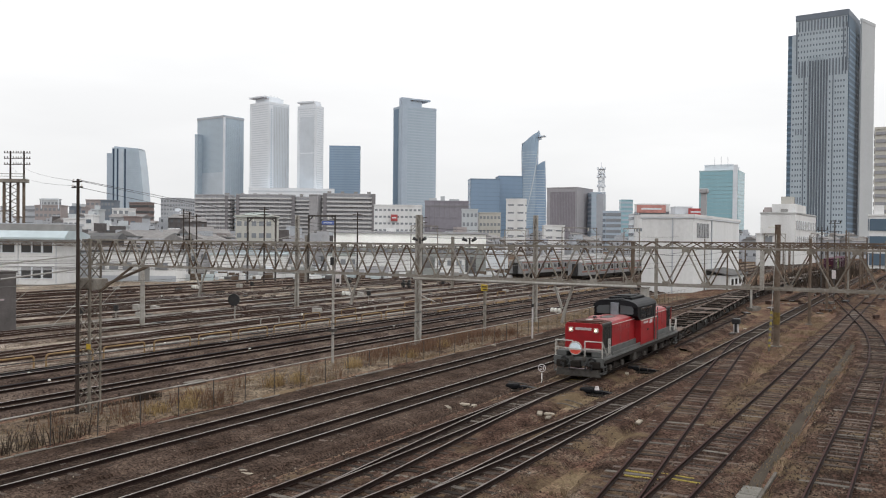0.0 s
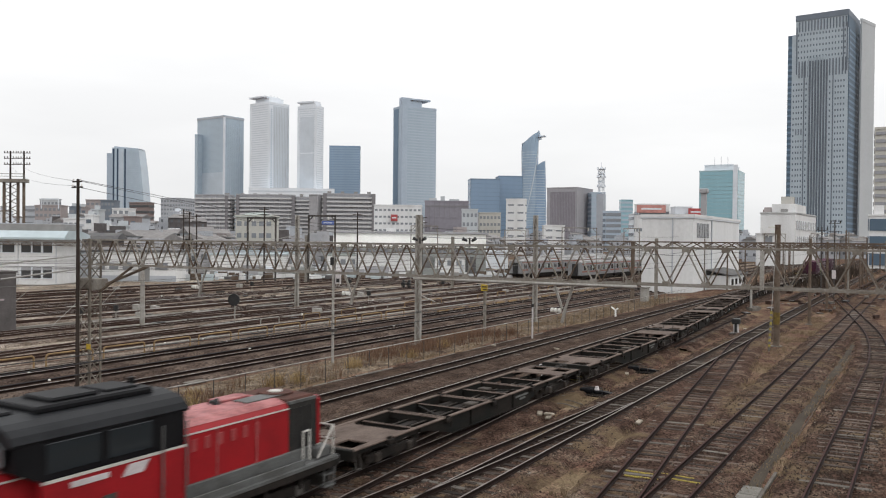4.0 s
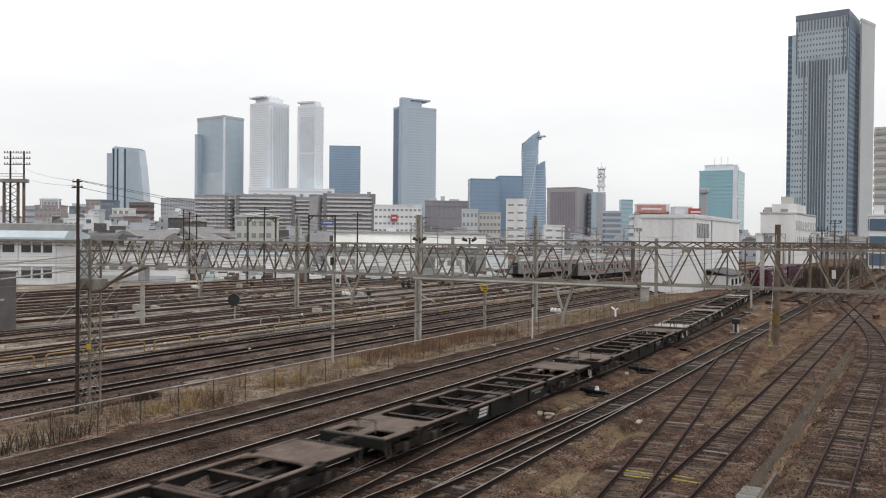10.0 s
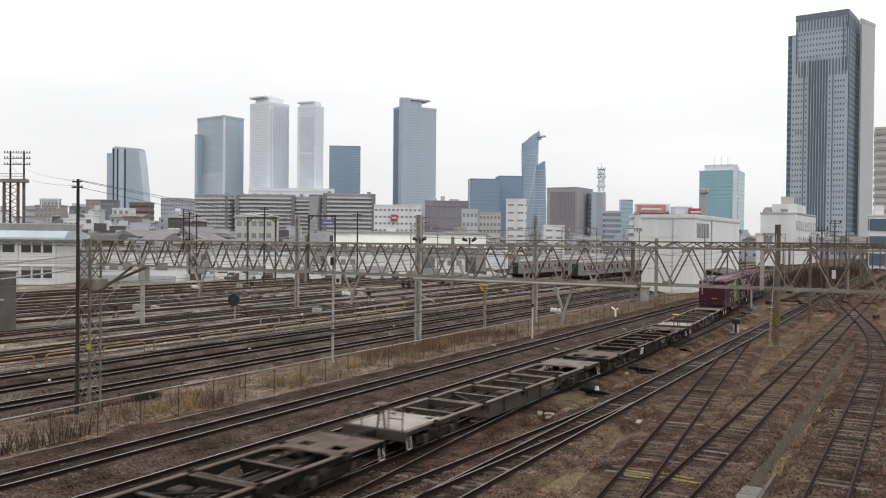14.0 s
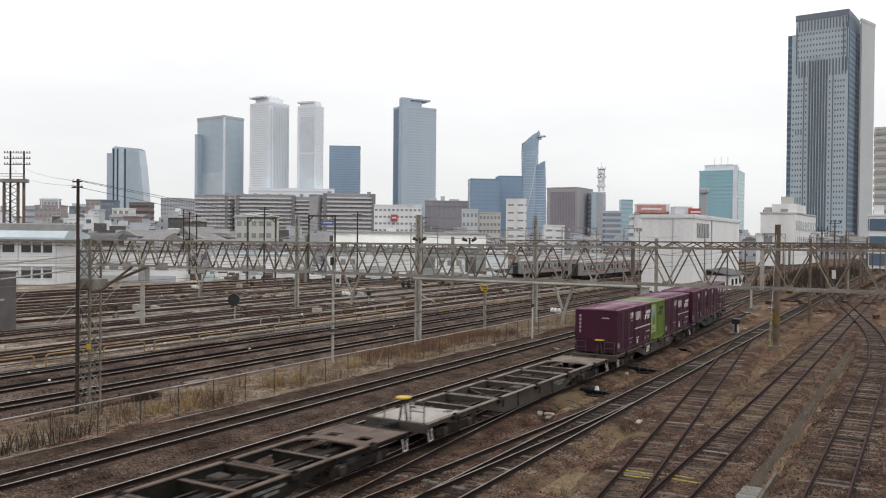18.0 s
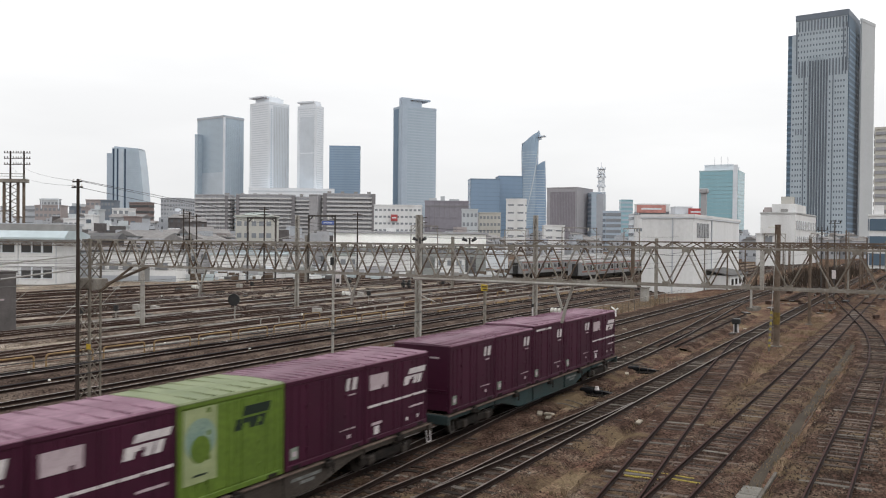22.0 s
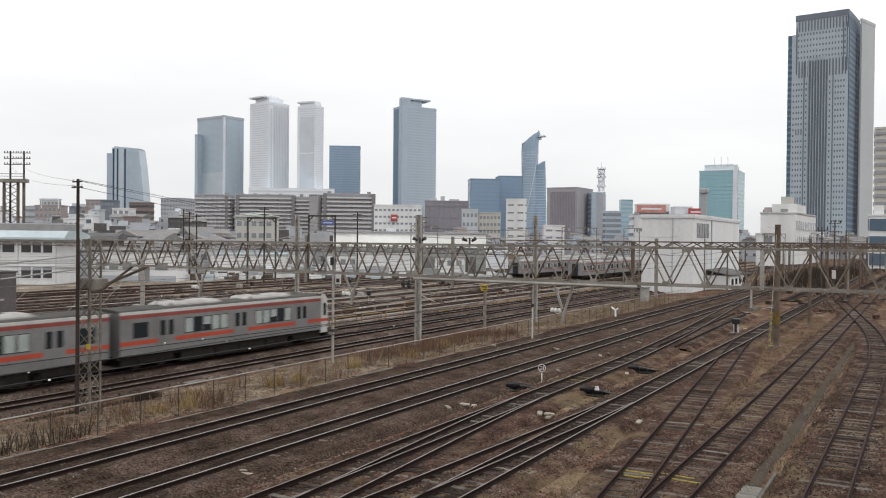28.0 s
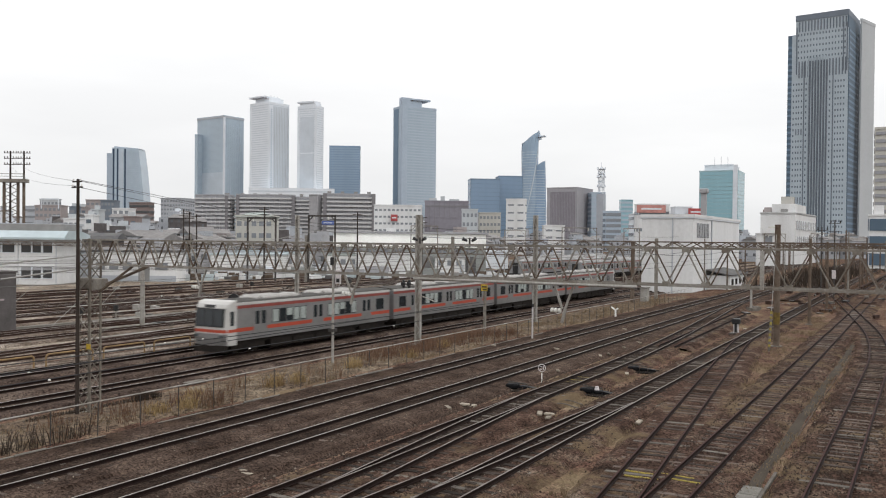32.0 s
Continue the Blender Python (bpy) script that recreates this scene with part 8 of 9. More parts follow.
def switch_machine(x, y, yaw, label, ball=False):
    th = thing("switch_machine", label, "switch machine", pose(x, y, -0.3, 0, 0, yaw), "switch machines")
    part("base", Geo().box(-0.24, 0.24, -0.85, 0.85, -0.1, 0.05, 0.03).box(-0.5, -0.36, -0.8, 0.9, -0.1, 0.02).box(0.36, 0.5, -0.8, 0.9, -0.1, 0.02), M["under"], th)
    part("motor_case", Geo().box(-0.26, 0.22, 0.12, 0.80, 0.05, 0.30, 0.06), M["loco_black"], th)
    part("gear_case", Geo().box(-0.20, 0.20, -0.36, 0.10, 0.05, 0.22, 0.05), M["loco_black"], th)
    part("cover", Geo().prism([(-0.40, 0.05), (-0.40, 0.20), (-0.82, 0.14), (-0.86, 0.05)], -0.18, 0.18, "x"), M["loco_black"], th)
    part("lever", Geo().bar((0.16, 0.75, 0.36), (0.05, -0.30, 0.30), 0.05, 0.05), M["axle"], th)
    part("rod_guard", Geo().box(-0.30, -0.14, -1.9, -0.8, -0.08, -0.02, 0.01), M["loco_black"], th)
    part("link_arm", Geo().bar((-0.3, 0.9, 0.05), (-0.2, 0.2, 0.14), 0.06, 0.05).bar((0.1, -0.7, 0.12), (0.02, -1.5, 0.04), 0.06, 0.05), M["loco_black"], th)
    part("throw_rod", Geo().rod((0.1, -0.8, 0.02), (0.1, -2.4, 0.06), 0.03, 6).rod((0.34, -0.7, 0.02), (0.34, -2.3, 0.06), 0.025, 6), M["under"], th)
    if ball:
        part("weight", Geo().rod((0.0, -0.05, 0.22), (0.0, -0.05, 0.40), 0.13, 10, 0.08), M["mark"], th)
    return th


switch_machine(39.6, 18.0, 8, "black switch machine with a pale lever beside the rails")
switch_machine(40.5, 14.3, 0, "black switch machine with a white weight", True)
switch_machine(49.0, 14.5, 12, "flat dark switch machine between the freight lines")
dw = thing("dwarf_signal", "low black and white dwarf signal", "signal")
part("base", Geo().box(73.2, 74.8, 13.2, 14.3, -0.45, -0.25, 0.03), M["darksteel"], dw)
part("body", Geo().box(73.7, 74.1, 13.6, 14.0, -0.3, 0.5, 0.04), M["mark"], dw)
part("hood", Geo().box(73.6, 74.2, 13.47, 14.13, 0.5, 0.95, 0.06), M["black"], dw)
part("dark_stripe", Geo().box(73.68, 73.7, 13.7, 13.9, -0.2, 0.5), M["black"], dw)

# turnout rods: curved pale cables and timbers by the points
for x, y in ((37.3, 15.3), (38.6, 10.9), (39.4, 10.8), (36.4, 15.2)):
    cab_ = thing("track_cable", "pale rubber track cable curling off the rail", "cable", group="track cables")
    part("cable", Geo().pipe([(x + 0.9 * math.sin(k * 0.5) * 0.5, y - 0.28 * k, -0.24 + 0.06 * math.sin(k)) for k in range(6)], 0.03, 5), M["sleeper_pale"], cab_)
rnd = random.Random(5)
SLAB = Geo().box(-0.24, 0.24, -0.11, 0.11, -0.05, 0.05, 0.02).mesh("slab", M["slab_pale"])
for x, y in ((20.5, 19.3), (20.3, 18.9), (34.16, 18.4), (34.1, 17.9), (33.13, 18.7), (34.2, 14.65), (34.3, 14.25), (33.6, 14.0), (34.85, 10.4), (53.4, 18.6), (54.8, 18.5), (55.1, 22.4), (58.5, 18.7), (46.0, 18.6), (47.1, 14.8), (70.5, 22.4), (77.0, 13.6), (54.3, 26.9), (62, 18.6)):
    sb = thing("concrete_slab", "loose pale concrete slab lying on the ballast", "slab", pose(x, y, -0.2 if y < 27 else -0.25, rnd.uniform(-6, 6), rnd.uniform(-6, 6), rnd.uniform(0, 90)), "loose slabs")
    part("block", SLAB, None, sb)

# walkway rails of the passenger yard
for i in range(25):
    x = 20.0 + 4.15 * i
    near_ = x < 70
    hr = thing("walkway_handrail", "bent orange pipe handrail beside a walkway" if near_ else "dull low pipe rail beside a walkway", "handrail", pose(x, 46.6, YARD - 0.36), "walkway handrails")
    h_ = 0.93 if near_ else 0.45
    part("rail", Geo().pipe([(0, 0, -0.1), (0, 0, h_ - 0.11), (0.12, 0, h_), (3.2, 0, h_), (3.32, 0, h_ - 0.11), (3.32, 0, -0.1)], 0.06 if near_ else 0.035), M["orange" if near_ else "rail_far_brown"], hr)
    if near_:
        part("mid_rail", Geo().rod((0, 0, 0.48), (3.32, 0, 0.48), 0.03), M["rail_far_brown"], hr)
wk = thing("walkway", "orange-edged cable walkway along the passenger lines", "walkway")
part("deck", Geo().box(14, 150, 47.4, 48.2, YARD - 0.4, YARD - 0.24), M["ballast_far"], wk)
for k in range(16):
    part("orange_edge", Geo().box(80 + 3.6 * k, 82.4 + 3.6 * k, 46.4, 46.6, YARD - 0.36, YARD + 0.02), M["orange"], wk)
for i in range(13):
    hr = thing("walkway_handrail", "short dull orange handrail among the yard tracks", "handrail", pose(58.0 + 6.1 * i, 52.4, YARD - 0.36), "yard handrails")
    part("rail", Geo().pipe([(0, 0, -0.1), (0, 0, 0.7), (0.1, 0, 0.8), (2.4, 0, 0.8), (2.5, 0, 0.7), (2.5, 0, -0.1)], 0.05), M["orange" if i % 3 else "galv"], hr)
for y, x0, x1, r_ in ((49.1, 36, 150, 0.07), (52.0, 44, 160, 0.05), (56.0, 42, 150, 0.08), (61.4, 48, 160, 0.06), (66.8, 50, 170, 0.08), (73.2, 52, 170, 0.07), (82.6, 60, 170, 0.08)):
    pr_ = thing("pipe_run", "pale pipe run lying between the yard tracks", "pipe", group="pipe runs")
    n_ = int((x1 - x0) / 9)
    for k in range(n_):
        a_ = x0 + 9 * k
        part("pipe", Geo().rod((a_, y, YARD - 0.12), (a_ + 8.9, y + 0.08 * math.sin(a_), YARD - 0.12), r_, 6), M["wire_pale" if k % 4 else "galv"], pr_)
        part("support", Geo().box(a_ - 0.1, a_ + 0.1, y - 0.18, y + 0.18, YARD - 0.4, YARD - 0.12), M["concrete"], pr_)
rnd = random.Random(91)
for nm_, mk_, cnt in (("pale", "sleeper_pale", 420), ("dark", "black", 320), ("brown", "rail_far", 320)):
    gd_ = Geo()
    for k in range(cnt):
        x, y = 42 + 130 * rnd.random() ** 1.3, rnd.uniform(49, 112)
        if y > 1.3 * x:
            continue
        l_, w_, h_ = rnd.uniform(0.1, 0.7), rnd.uniform(0.06, 0.25), rnd.uniform(0.05, 0.28)
        gd_.box(-l_, l_, -w_, w_, 0, h_, 0, pose(x, y, YARD - 0.30, 0, 0, rnd.uniform(-20, 20)))
    tagged(part("yard_debris", gd_, M[mk_]), nm_ + " loose blocks, planks and fittings between yard tracks", "debris", kind="stuff")
tr2 = thing("cable_trough", "pale concrete cable trough across the passenger yard", "cable trough")
for i in range(44):
    part("lid", Geo().box(46 + 1.5 * i, 47.45 + 1.5 * i, 56.2, 56.75, YARD - 0.36, YARD - 0.12, 0.02), M["sleeper_pale"] if i % 5 else M["concrete"], tr2)
for y, x0, x1 in ((68.2, 40, 120), (81, 45, 140), (95.6, 50, 130)):
    tr3 = thing("cable_duct", "grey cable duct between yard tracks", "cable duct", group="cable ducts")
    part("duct", Geo().box(x0, x1, y - 0.18, y + 0.18, YARD - 0.36, YARD - 0.12, 0.03), M["concrete"], tr3)

# small gear scattered over the yard: cabinets, posts, insulator-white knobs
rnd = random.Random(11)
for i in range(34):
    x, y = rnd.uniform(45, 130), rnd.choice((50.5, 56, 61.7, 68, 74.3, 80.5, 87.5, 95, 103)) + rnd.uniform(-0.7, 0.7)
    if y > 1.35 * x:
        continue
    if i % 3 == 0:
        c_ = thing("relay_cabinet", "small pale grey relay cabinet beside a yard track", "cabinet", pose(x, y, YARD - 0.36, 0, 0, rnd.uniform(-5, 5)), "relay cabinets")
        part("body", Geo().box(-0.3, 0.3, -0.45, 0.45, 0, rnd.uniform(0.5, 0.9), 0.03), M["galv"], c_)
        part("plinth", Geo().box(-0.4, 0.4, -0.55, 0.55, -0.1, 0.1, 0.02), M["concrete"], c_)
    elif i % 3 == 1:
        c_ = thing("dwarf_signal", "small dark yard signal on a short post", "signal", pose(x, y, YARD - 0.36), "yard signals")
        part("post", Geo().rod((0, 0, -0.1), (0, 0, 1.0), 0.05, 6), M["galv"], c_)
        part("head", Geo().box(-0.15, 0.15, -0.25, 0.25, 0.9, 1.5, 0.04), M["black"], c_)
    else:
        c_ = thing("marker_stump", "short white marker stump among the yard tracks", "marker", pose(x, y, YARD - 0.36), "yard markers")
        part("stump", Geo().rod((0, 0, -0.1), (0, 0, 0.35), 0.07, 8), M["white"], c_)
        part("cap", Geo().rod((0, 0, 0.35), (0, 0, 0.42), 0.09, 8), M["porcelain"], c_)

# striped guys and bracing wires in the yard
for x, y, dx, h in ((46.5, 66.5, 5.0, 5.0), (56.5, 74.0, 4.5, 5.0), (52.0, 82.0, 5.0, 5.5)):
    gw = thing("guy_wire", "pale slanting guy wire in the passenger yard", "guy wire", group="yard guys")
    part("wire", Geo().rod((x, y, YARD - 0.4), (x + dx, y, h * 0.6), 0.026, 5), M["wire_pale"], gw)
    part("anchor", Geo().box(x - 0.3, x + 0.3, y - 0.3, y + 0.3, YARD - 0.6, YARD - 0.25, 0.03), M["concrete"], gw)

# ---- wires ----
def cable(label, p, q, r=0.022, sag=0.2, n=10, material="wire", group="overhead wires"):
    th = thing("overhead_wire", label, "wire", group=group)
    p, q = Vector(p), Vector(q)
    pts = [p + (q - p) * (i / n) - Vector((0, 0, sag * 4 * (i / n) * (1 - i / n))) for i in range(n + 1)]
    g = Geo()
    side = (q - p).cross(Vector((0, 0, 1))).normalized()
    up = side.cross((q - p).normalized())
    ring = [side * r * math.cos(k * 1.2566) + up * r * math.sin(k * 1.2566) for k in range(5)]
    g.add([v + c_ for v in pts for c_ in ring], [(i * 5 + k, i * 5 + (k + 1) % 5, i * 5 + 5 + (k + 1) % 5, i * 5 + 5 + k) for i in range(n) for k in range(5)])
    part("strand", g, M[material], th)
    return th


cable("pale feeder cable slung across the passenger yard", (30.2, 47.8, 5.67), (112.8, 104.9, 8.5), 0.05, 0.3, material="wire_pale")
cable("pale feeder cable running to a far portal", (27.8, 43.95, 4.98), (119.1, 93.8, 8.7), 0.055, 0.3, material="wire_pale")
for y in (37.0, 41.07, 53.4, 58.6, 64.8, 77.0):
    cable("contact wire over a passenger line", (25.5, y, YARD + 5.2), (118, y, YARD + 5.2), 0.016, 0.0, 2, "wire_yard")
    cable("catenary cable over a passenger line", (25.5, y, YARD + 6.3), (76.4, y, YARD + 6.3), 0.016, 0.6, material="wire_yard")
    cable("catenary cable over a distant passenger line", (76.4, y, YARD + 6.3), (118, y, YARD + 6.3), 0.018, 0.5, material="wire_yard")
for y in (20.35, 24.25):
    cable("contact wire over a main line", (66.9, y, 5.1), (240, y, 5.1), 0.014, 0.0, 2)
    cable("catenary cable over a main line", (66.9, y, 6.5), (107, y, 6.5), 0.018, 0.5)
cable("thin wire from the utility pole", (24.45, 33.25, 9.9), (102.5, 158.8, 23.7), 0.008, 1.0)
cable("thin wire from the utility pole", (24.45, 32.75, 9.65), (102.5, 158.8, 21.4), 0.008, 1.0)
for k in range(3):
    cable("line wire from the utility pole to a far mast", (24.45, 32.7 + 0.25 * k, 9.9 - 0.25 * (k == 2)), (118, 66 + 6 * k, 8.6), 0.012, 1.0)
for z in (6.95, 7.6, 8.3):
    cable("line wire between the tall masts", (53.2, 32.65, z), (75.3, 32.9, z + 0.3), 0.02, 0.25)
    cable("line wire between the tall masts", (75.3, 32.9, z + 0.3), (140, 33.5, z), 0.02, 0.5)

# ---- loose stones: pale and dark chips scattered over the near ballast ----
def chips(name, label, material, area, count, r0, r1, seed):
    rnd = random.Random(seed)
    v, f = [], []
    x0, x1, y0, y1 = area
    for _ in range(count):
        x = x0 + (x1 - x0) * rnd.random() ** 1.5
        y, r = rnd.uniform(y0, y1), rnd.uniform(r0, r1)
        near = min((abs(y - c_) for c_ in (24.25, 20.35, 16.6, 12.2, 6.45, 2.45)))
        if near > 1.6 and y < 18.4 and rnd.random() < 0.93:
            continue
        z = -0.14 if near < 1.3 else (-0.2 if near < 1.7 else -0.33)
        if near < 0.62:
            z = -0.16
        o, a = len(v), rnd.uniform(0, 6.28)
        ring = [(x + r * rnd.uniform(0.7, 1.3) * math.cos(a + k * 1.5708), y + r * rnd.uniform(0.7, 1.3) * math.sin(a + k * 1.5708), z - 0.02) for k in range(4)]
        v += ring + [(x + rnd.uniform(-0.3, 0.3) * r, y + rnd.uniform(-0.3, 0.3) * r, z + r * rnd.uniform(0.5, 0.9))]
        f += [(o, o + 1, o + 4), (o + 1, o + 2, o + 4), (o + 2, o + 3, o + 4), (o + 3, o, o + 4)]
    me = bpy.data.meshes.new(name)
    me.from_pydata(v, [], f)
    me.materials.append(M[material])
    return tagged(new(name, me), label, "gravel", kind="stuff")


chips("loose_gravel", "grey-brown stones lying loose on the ballast", "chip_mid", (13, 75, 1.0, 27.0), 30000, 0.025, 0.06, 31)
chips("loose_gravel", "dark stones lying loose on the ballast", "chip_dark", (13, 75, 1.0, 27.0), 11000, 0.02, 0.045, 32)
chips("loose_gravel", "pale chips of stone scattered on the ballast", "chip_pale", (13, 80, 1.0, 27.0), 3500, 0.02, 0.05, 33)

# wires over the near freight line, with white insulators
for ya, yb, beads in ((13.45, 12.55, ((12.83, 13.2), (11.9, 13.3))), (11.6, 13.1, ((12.82, 12.5), (8.19, 12.2))), (11.25, 11.4, ((7.91, 11.28), (12.2, 11.3), (17.35, 11.35)))):
    w_ = cable("thin wire over the freight line with white insulators", (-20, ya - (yb - ya) * 0.6, 5.3), (25.3, yb, 5.32), 0.009, 0.0, 4)
    for bx, by in beads:
        part("insulator", Geo().rod((bx - 0.016, by, 5.3), (bx + 0.016, by, 5.3), 0.015, 8), M["porcelain"], w_)

# ---- the far side of the yard: a grey wall, parked trains, masts of the throat ----
yw = thing("yard_wall", "long grey concrete yard wall before the sheds", "wall", pose(122.1, 128.7, 0, 0, 0, -60.1))
for k in range(11):
    part("wall_panel", Geo().box(5.0 * k, 5.0 * k + 4.9, 0, 0.4, -1.0, 0.5 + 0.3 * ((k * 7) % 5), 0.03), (B["roof_grey"], B["taupe"], B["shed_green"], B["taupe"], B["roof_grey"])[(k * 3) % 5], yw)
PARKED_SHADES = {"stainless": "parked_body", "emu_white": "parked_body", "emu_orange": "parked_stripe", "emu_red": "parked_stripe", "unit_grey": "parked_roof", "emu_roof": "parked_roof"}
M["parked_roof"] = mat("pale_parked_roof", (0.32, 0.315, 0.31), (0.22, 0.216, 0.21), 0.8, 0.85)
M["parked_body"] = mat("dull_stainless_body", (0.25, 0.252, 0.258), (0.19, 0.191, 0.196), 0.5, 0.55, 0.2, 0.02, 5, 0.12)
M["parked_stripe"] = mat("dull_orange_stripe", (0.24, 0.085, 0.062), (0.19, 0.07, 0.052), 1, 0.6, grain=0.1)


def parked_car(x, y, yaw, label):
    """A train car like those that run, in duller colours."""
    car = tagged(copy_thing(mid, pose(x, y, YARD, 0, 0, yaw)), label, "train car", "parked trains")
    for ob in car.children_recursive:
        for slot in ob.material_slots:
            for clean, dull in PARKED_SHADES.items():
                if slot.material == M[clean]:
                    slot.link = "OBJECT"
                    slot.material = M[dull]
    return car


for x in (165.0, 185.1, 205.2):
    parked_car(x, 59.4, 0, "parked stainless train car with dull orange stripes")
for k in range(3):
    parked_car(165.0 + 20 * k, 75.6 - 0.04 * (95 + 20 * k), math.degrees(math.atan(-0.04)), "parked dirty stainless train car deeper in the yard")
# more trains stand behind, of which little but the roofs shows
for y, xs in ((82.0, (188.0, 208.1, 228.2)), (88.5, (204.0, 224.1, 244.2)), (66.5, (206.0, 226.1))):
    for x in xs:
        far_car = thing("train_car", "parked dusty train car behind others in the yard", "train car", pose(x, y, YARD), "parked trains")
        part("body", Geo().prism([(-1.43, 0.95), (1.43, 0.95), (1.43, 3.3), (1.3, 3.45), (-1.3, 3.45), (-1.43, 3.3)], -9.8, 9.8, "x"), M["parked_body"], far_car)
        part("roof", Geo().prism([(-1.4, 3.42), (1.4, 3.42), (1.15, 3.6), (0, 3.68), (-1.15, 3.6)], -9.8, 9.8, "x"), M["parked_roof"], far_car)
        part("window_row", Geo().box(-9.2, 9.2, -1.45, -1.40, 2.05, 2.95), M["glass_pale"], far_car)
        part("stripe", Geo().box(-9.8, 9.8, -1.46, -1.40, 3.08, 3.28), M["parked_stripe"], far_car)
        part("underframe", Geo().box(-9.5, 9.5, -1.2, 1.2, 0.25, 0.95), M["under"], far_car)
        for q in (-6.6, 6.6):
            part("bogie", Geo().box(q - 1.5, q + 1.5, -1.1, 1.1, 0.0, 0.7, 0.05), M["under"], far_car)
            part("air_conditioner", Geo().box(q - 1.4, q + 1.4, -0.8, 0.8, 3.6, 3.95, 0.1), M["parked_roof"], far_car)
rnd = random.Random(77)
for k in range(30):
    x, y = rnd.uniform(118, 300), rnd.choice((-4.5, 0.3, 4.4, 9.6, 14.4, 22.3, 27.0, 31.5)) + rnd.uniform(-0.4, 0.4)
    th = thing("catenary_mast", "brown steel mast among the far sidings", "mast", pose(x, y, 0), "far masts")
    h = rnd.uniform(6.5, 9.5)
    part("pole", Geo().rod((0, 0, -0.6), (0, 0, h), 0.14, 8, 0.10), M["truss_rust" if k % 3 else "truss"], th)
    part("bracket", Geo().bar((0, 0, h - 1.2), (0, rnd.choice((-1, 1)) * 2.6, h - 1.0), 0.08, 0.08, (1, 0, 0)), M["truss"], th)
for x in (140, 172, 205, 240):
    gq = thing("catenary_gantry", "far brown gantry over the throat of the yard", "gantry", group="gantries")
    truss_beam(gq, x, -12, 33, 6.6, 7.3, 3.0, 0.5, 0.12, 0.06, material="truss_rust", joined=True)
    for y in (-12, 10, 33):
        part("post", Geo().box(x - 0.15, x + 0.15, y - 0.15, y + 0.15, -0.9, 7.4), M["truss_rust"], gq)
# poles, boards, vehicles and small buildings along the far edge of the yard
for k, (x, y) in enumerate(((115.8, 124.4), (116.6, 123.7), (117.6, 122.8), (112.0, 100.5), (128.0, 92.0), (131.5, 80.0))):
    fp_ = thing("utility_pole", "dark far utility pole with short cross arms", "utility pole", pose(x, y, 0, 0, 0, -60.1 + 7 * (k % 2)), "far poles")
    part("pole", Geo().rod((0, 0, -1.0), (0, 0, 12.7 - 0.5 * (k % 3)), 0.16, 8, 0.11), M["wood_pole"], fp_)
    for z in (12.2 - 0.5 * (k % 3), 11.3 - 0.5 * (k % 3)):
        part("cross_arm", Geo().box(-0.9, 0.9, -0.06, 0.06, z, z + 0.12), M["wood_pole"], fp_)
pb = thing("poster_board", "white poster board with a blue panel by the yard road", "poster board", pose(105.6, 121.6, YARD - 0.36, 0, 0, -60.1))
for x in (0.1, 4.0):
    part("post", Geo().box(x - 0.06, x + 0.06, 0.06, 0.18, -0.1, 2.8), M["galv"], pb)
part("board", Geo().box(0, 4.1, 0, 0.06, 0.4, 2.8, 0.01), M["mark"], pb)
part("blue_panel", Geo().box(1.7, 3.9, -0.012, 0.0, 0.6, 2.5), B["gate_glass"], pb, "pale blue picture panel")
part("dark_patch", Geo().prism([(0.3, 0.5), (1.1, 0.5), (1.4, 1.5), (0.9, 2.4), (0.5, 1.7)], -0.012, 0.0, "y"), M["black"], pb)
for x0, x1 in ((0.6, 2.2), (3.0, 4.6), (5.4, 7.0), (11.2, 13.4)):
    part("window", Geo().box(x0, x1, -0.06, 0.05, 1.3, 2.6), B["win"], low_white)
part("door", Geo().box(8.2, 10.2, -0.06, 0.05, -0.7, 1.9), B["roof_grey"], low_white)
part("wall_stripe", Geo().box(0, 14.9, -0.05, 0.02, -0.7, 0.3), B["mid_grey"], low_white)
rnd = random.Random(123)
for nm_, mk_, cnt in (("white", B["white_wall"], 70), ("pale blue", B["roof_blue"], 26), ("dark", B["roof_dark"], 60), ("grey", B["pale_slab"], 60), ("brown", M["truss_rust"], 60)):
    gd_ = Geo()
    for k in range(cnt):
        u, d_ = rnd.random(), rnd.uniform(-6, 9)
        x, y = 112 + 52 * u + d_ * 0.87, 124 - 50 * u + d_ * 0.5
        l_, w_, h_ = rnd.uniform(0.2, 1.3), rnd.uniform(0.2, 0.8), rnd.uniform(0.3, 1.4)
        gd_.box(-l_, l_, -w_, w_, 0, h_, 0, pose(x, y, YARD - 0.38, 0, 0, -60 + rnd.uniform(-10, 10)))
    tagged(part("yard_stores", gd_, mk_), nm_ + " crates, boxes and stores along the yard edge", "stores", kind="stuff")
yb = thing("yellow_barrier", "long low yellow barrier before the sheds", "barrier", pose(163.0, 133.5, YARD - 0.36, 0, 0, -60.1))
part("rail", Geo().box(0, 8.5, -0.06, 0.06, 2.9, 3.25), M["yellow"], yb)
for k in range(5):
    part("post", Geo().box(2.0 * k + 0.2, 2.0 * k + 0.35, -0.06, 0.06, -0.1, 2.9), M["galv"], yb)
